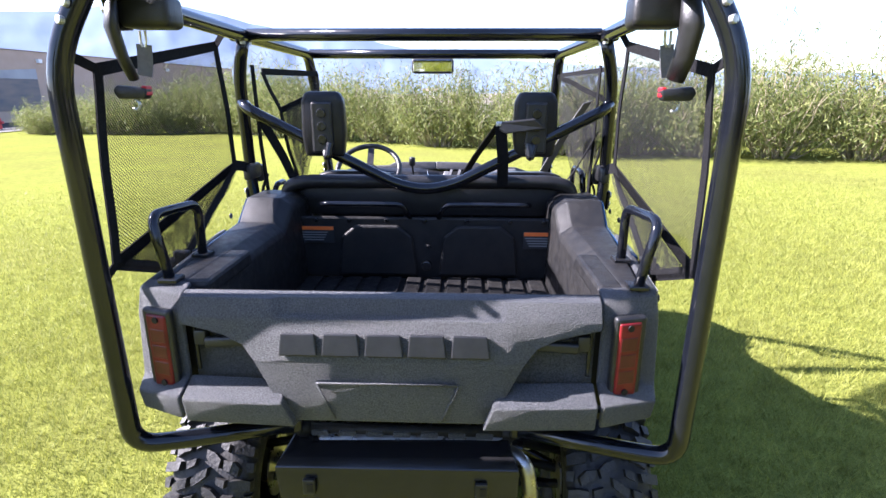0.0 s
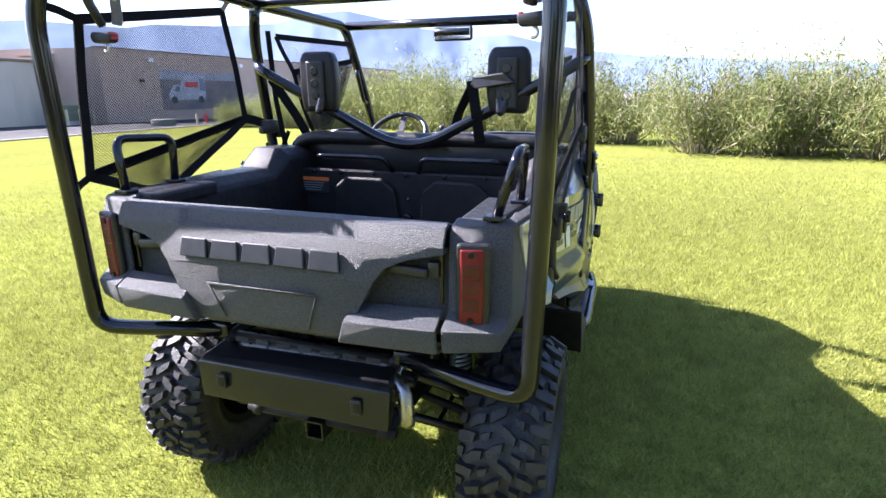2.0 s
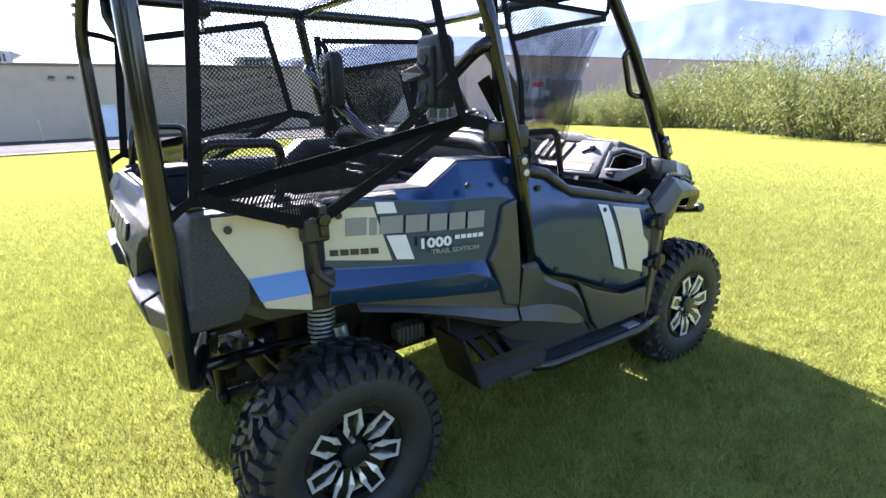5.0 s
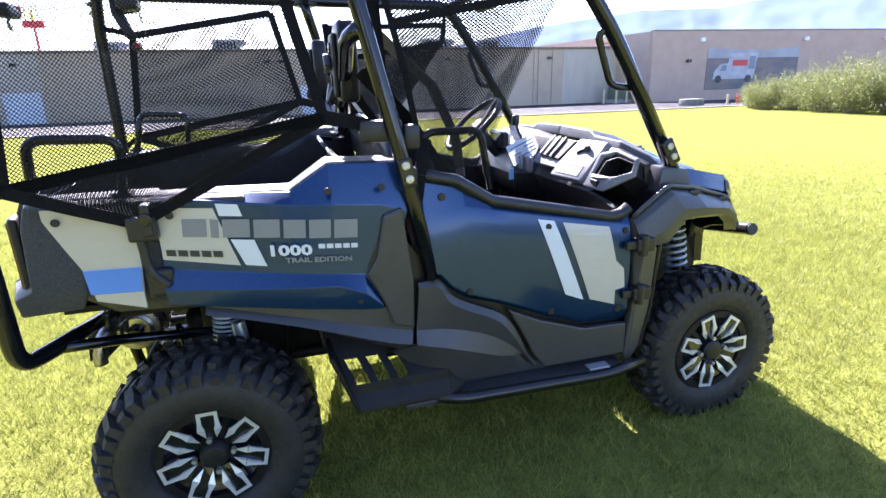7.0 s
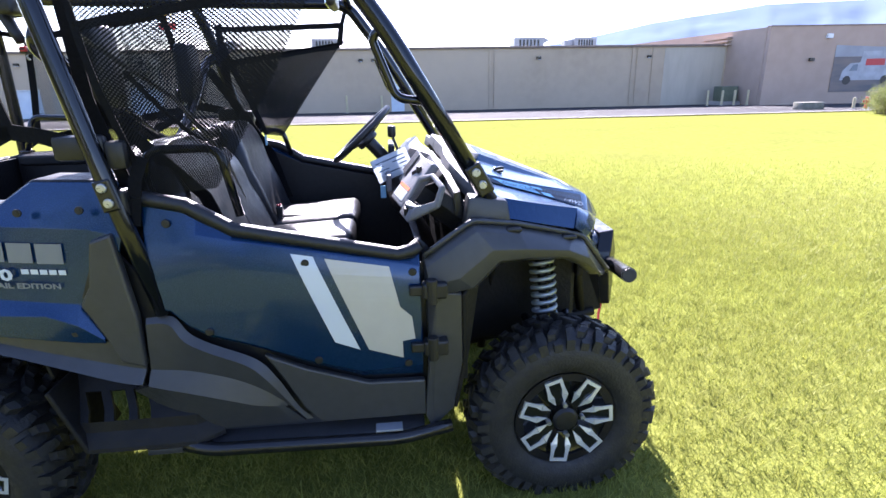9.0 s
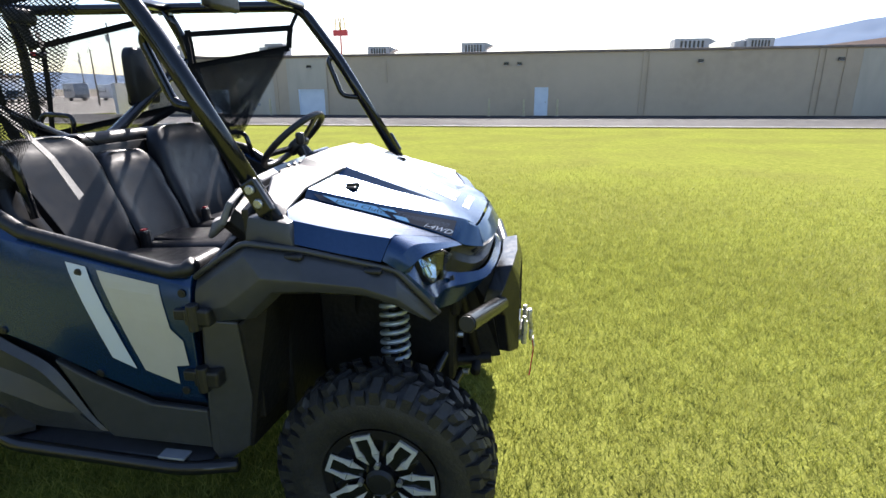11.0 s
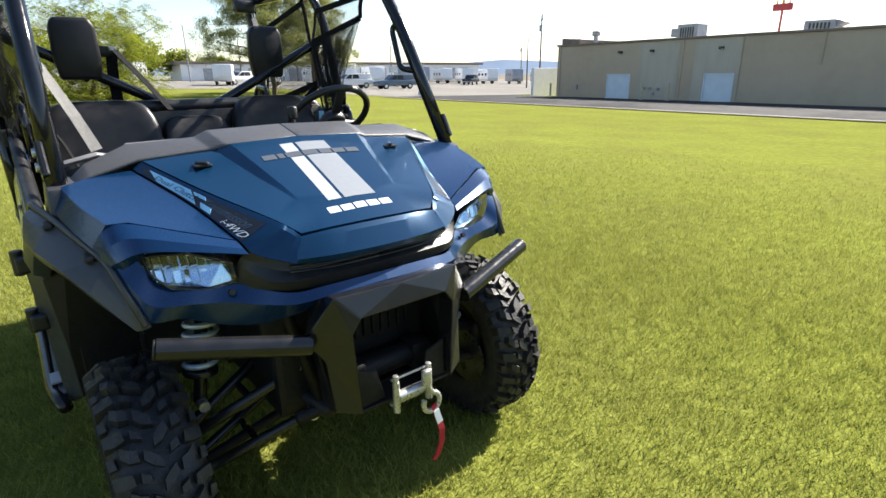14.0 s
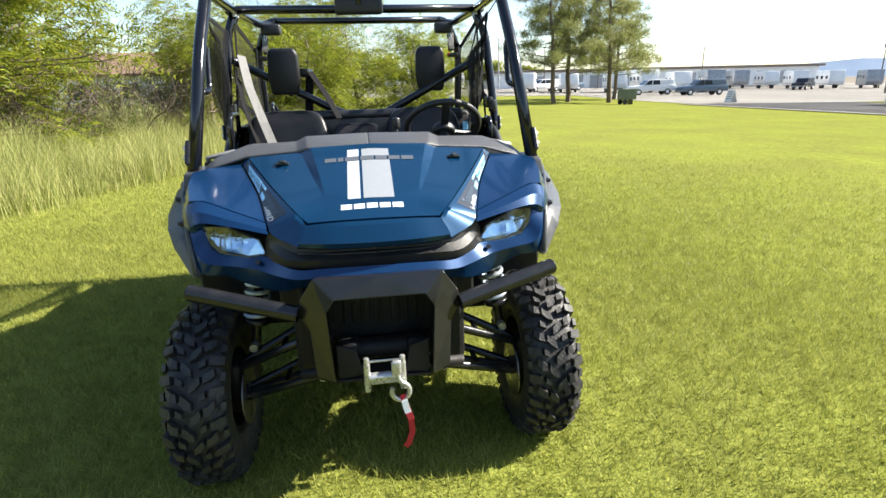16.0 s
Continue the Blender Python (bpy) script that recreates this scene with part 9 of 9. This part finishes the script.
sb = thing("sandwich_board", "small white sandwich board sign on the lot", "sign", at=(-30.2, -38.0, ground_z(-30.2, -38.0) + 0.03))
for s in (1, -1):
    b5 = bm_new()
    prism(b5, [(s * 0.28, -0.4, 0.0), (s * 0.28, 0.4, 0.0), (s * 0.03, 0.4, 1.05), (s * 0.03, -0.4, 1.05)], (s * 0.02, 0, 0))
    fr = part("board", b5, WHITEP, sb)
    for k in range(4):
        b5 = bm_new()
        zz = 0.3 + 0.17 * k
        prism(b5, [(s * (0.306 - 0.238 * zz), -0.3, zz), (s * (0.306 - 0.238 * zz), 0.3, zz), (s * (0.306 - 0.238 * (zz + 0.07)), 0.3, zz + 0.07), (s * (0.306 - 0.238 * (zz + 0.07)), -0.3, zz + 0.07)], (s * 0.004, 0, 0))
        part("text_bar", b5, CARBLUE, fr)


def utility_pole(x, y, h, arms=True, lamp=False):
    t = thing("utility_pole" if not lamp else "street_lamp", "weathered wooden utility pole with crossarm" if not lamp else "grey street lamp with a curved arm", "pole", "poles", at=(x, y, ground_z(x, y)), kind="structure")
    bm = bm_new()
    tube(bm, [(0, 0, -0.2), (0, 0, h)], [0.12, 0.075], 0, 10)
    part("pole", bm, POLEW if not lamp else GALV, t, auto=50)
    if arms and not lamp:
        bm = bm_new()
        box(bm, (0, 0, h - 0.6), (2.4, 0.12, 0.14), 0.02, turn=Matrix.Rotation(0.8, 3, "Z"))
        part("crossarm", bm, POLEW, t)
        bm = bm_new()
        disc(bm, (0.25, 0.1, h - 1.6), (0, 0, 1), 0.2, 0.7, 12)
        part("transformer", bm, GALV, t)
    if lamp:
        bm = bm_new()
        tube(bm, [(0, 0, h - 0.3), (0.4, 0.3, h + 0.2), (1.6, 1.2, h + 0.3)], 0.04, 0.3, 8)
        part("arm", bm, GALV, t)
        bm = bm_new()
        box(bm, (1.8, 1.35, h + 0.28), (0.6, 0.25, 0.12), 0.03, turn=Matrix.Rotation(0.64, 3, "Z"))
        part("lamp_head", bm, GALV, t)


for x, y, h, ar, la in ((-52, -43, 9.0, True, False), (-66, -58, 7.5, False, False), (-88, -80, 8.5, True, False), (-60, -88, 7.0, False, False), (-24, -92, 8.5, False, True), (-46, -100, 7.0, True, False), (-34, -97, 7, False, False)):
    utility_pole(x, y, h, ar, la)
mast = thing("roof_antenna", "thin rooftop antenna mast", "antenna", at=(WX - 7, 5.0, EAVE), kind="structure")
b5 = bm_new()
tube(b5, [(0, 0, 0), (0, 0, 2.4)], 0.03, 0, 6)
tube(b5, [(0, -0.6, 2.3), (0, 0.6, 2.35)], 0.02, 0, 6)
part("mast", b5, GALV, mast)
# tall roadside sign: plain yellow and red shapes
sg = thing("roadside_sign", "tall roadside sign of yellow bars over a red board", "sign", at=(-80, -27.2, -1.5), kind="structure")
b5 = bm_new()
tube(b5, [(0, 0, 0), (0, 0, 10.2)], 0.14, 0, 10)
part("post", b5, SIGNRED, sg)
b5 = bm_new()
box(b5, (0, 0, 10.65), (0.4, 2.3, 0.85), 0.1)
part("board", b5, SIGNRED, sg)
for q in (-0.75, -0.08, 0.08, 0.75):
    b5 = bm_new()
    tube(b5, [(0, q, 11.05), (0, q * 0.94, 12.0), (0, q * 0.55 + (0.17 if q > 0 else -0.17), 12.75)], 0.09, 0.3, 8)
    part("yellow_bar", b5, YELLOW, sg)
shed = thing("far_shed", "low white shed with a brown roof behind the trees", "shed", at=(16.5, -38.0, ground_z(16.5, -38.0)), kind="structure")
b5 = bm_new()
box(b5, (0, 0, 1.1), (14, 7, 2.4))
part("wall", b5, WHITEP, shed)
b5 = bm_new()
prism(b5, [(-7.4, 3.9, 2.2), (7.4, 3.9, 2.2), (7.4, 0, 3.7), (-7.4, 0, 3.7)], (0, 0, 0.15))
prism(b5, [(-7.4, -3.9, 2.2), (7.4, -3.9, 2.2), (7.4, 0, 3.7), (-7.4, 0, 3.7)], (0, 0, 0.15))
part("roof", b5, ROOFRED, shed, "weathered brown roof")
for i in range(4):
    b5 = bm_new()
    box(b5, (-5 + i * 3.2, 3.51, 1.3), (1.1, 0.06, 0.9))
    part("window", b5, DARKGL, shed)
far = thing("far_house", "small pale house on the valley floor", "house", at=(-30, 520, ground_z(-30, 520)), kind="structure")
b5 = bm_new()
box(b5, (0, 0, 2.0), (14, 8, 4.0))
part("wall", b5, WHITEP, far)
b5 = bm_new()
prism(b5, [(-7.6, -4.4, 4.0), (7.6, -4.4, 4.0), (7.6, 0, 6.2), (-7.6, 0, 6.2)], (0, 0.2, 0.2))
prism(b5, [(-7.6, 4.4, 4.0), (7.6, 4.4, 4.0), (7.6, 0, 6.2), (-7.6, 0, 6.2)], (0, -0.2, 0.2))
part("roof", b5, FASCIA, far)
for i in range(4):
    b5 = bm_new()
    box(b5, (-4.5 + i * 3, -4.02, 2.2), (1.4, 0.1, 1.4))
    part("window", b5, DARKGL, far)
copy_thing(far, Matrix.Translation((-92, 560, ground_z(-92, 560))) @ Matrix.Rotation(0.2, 4, "Z"))
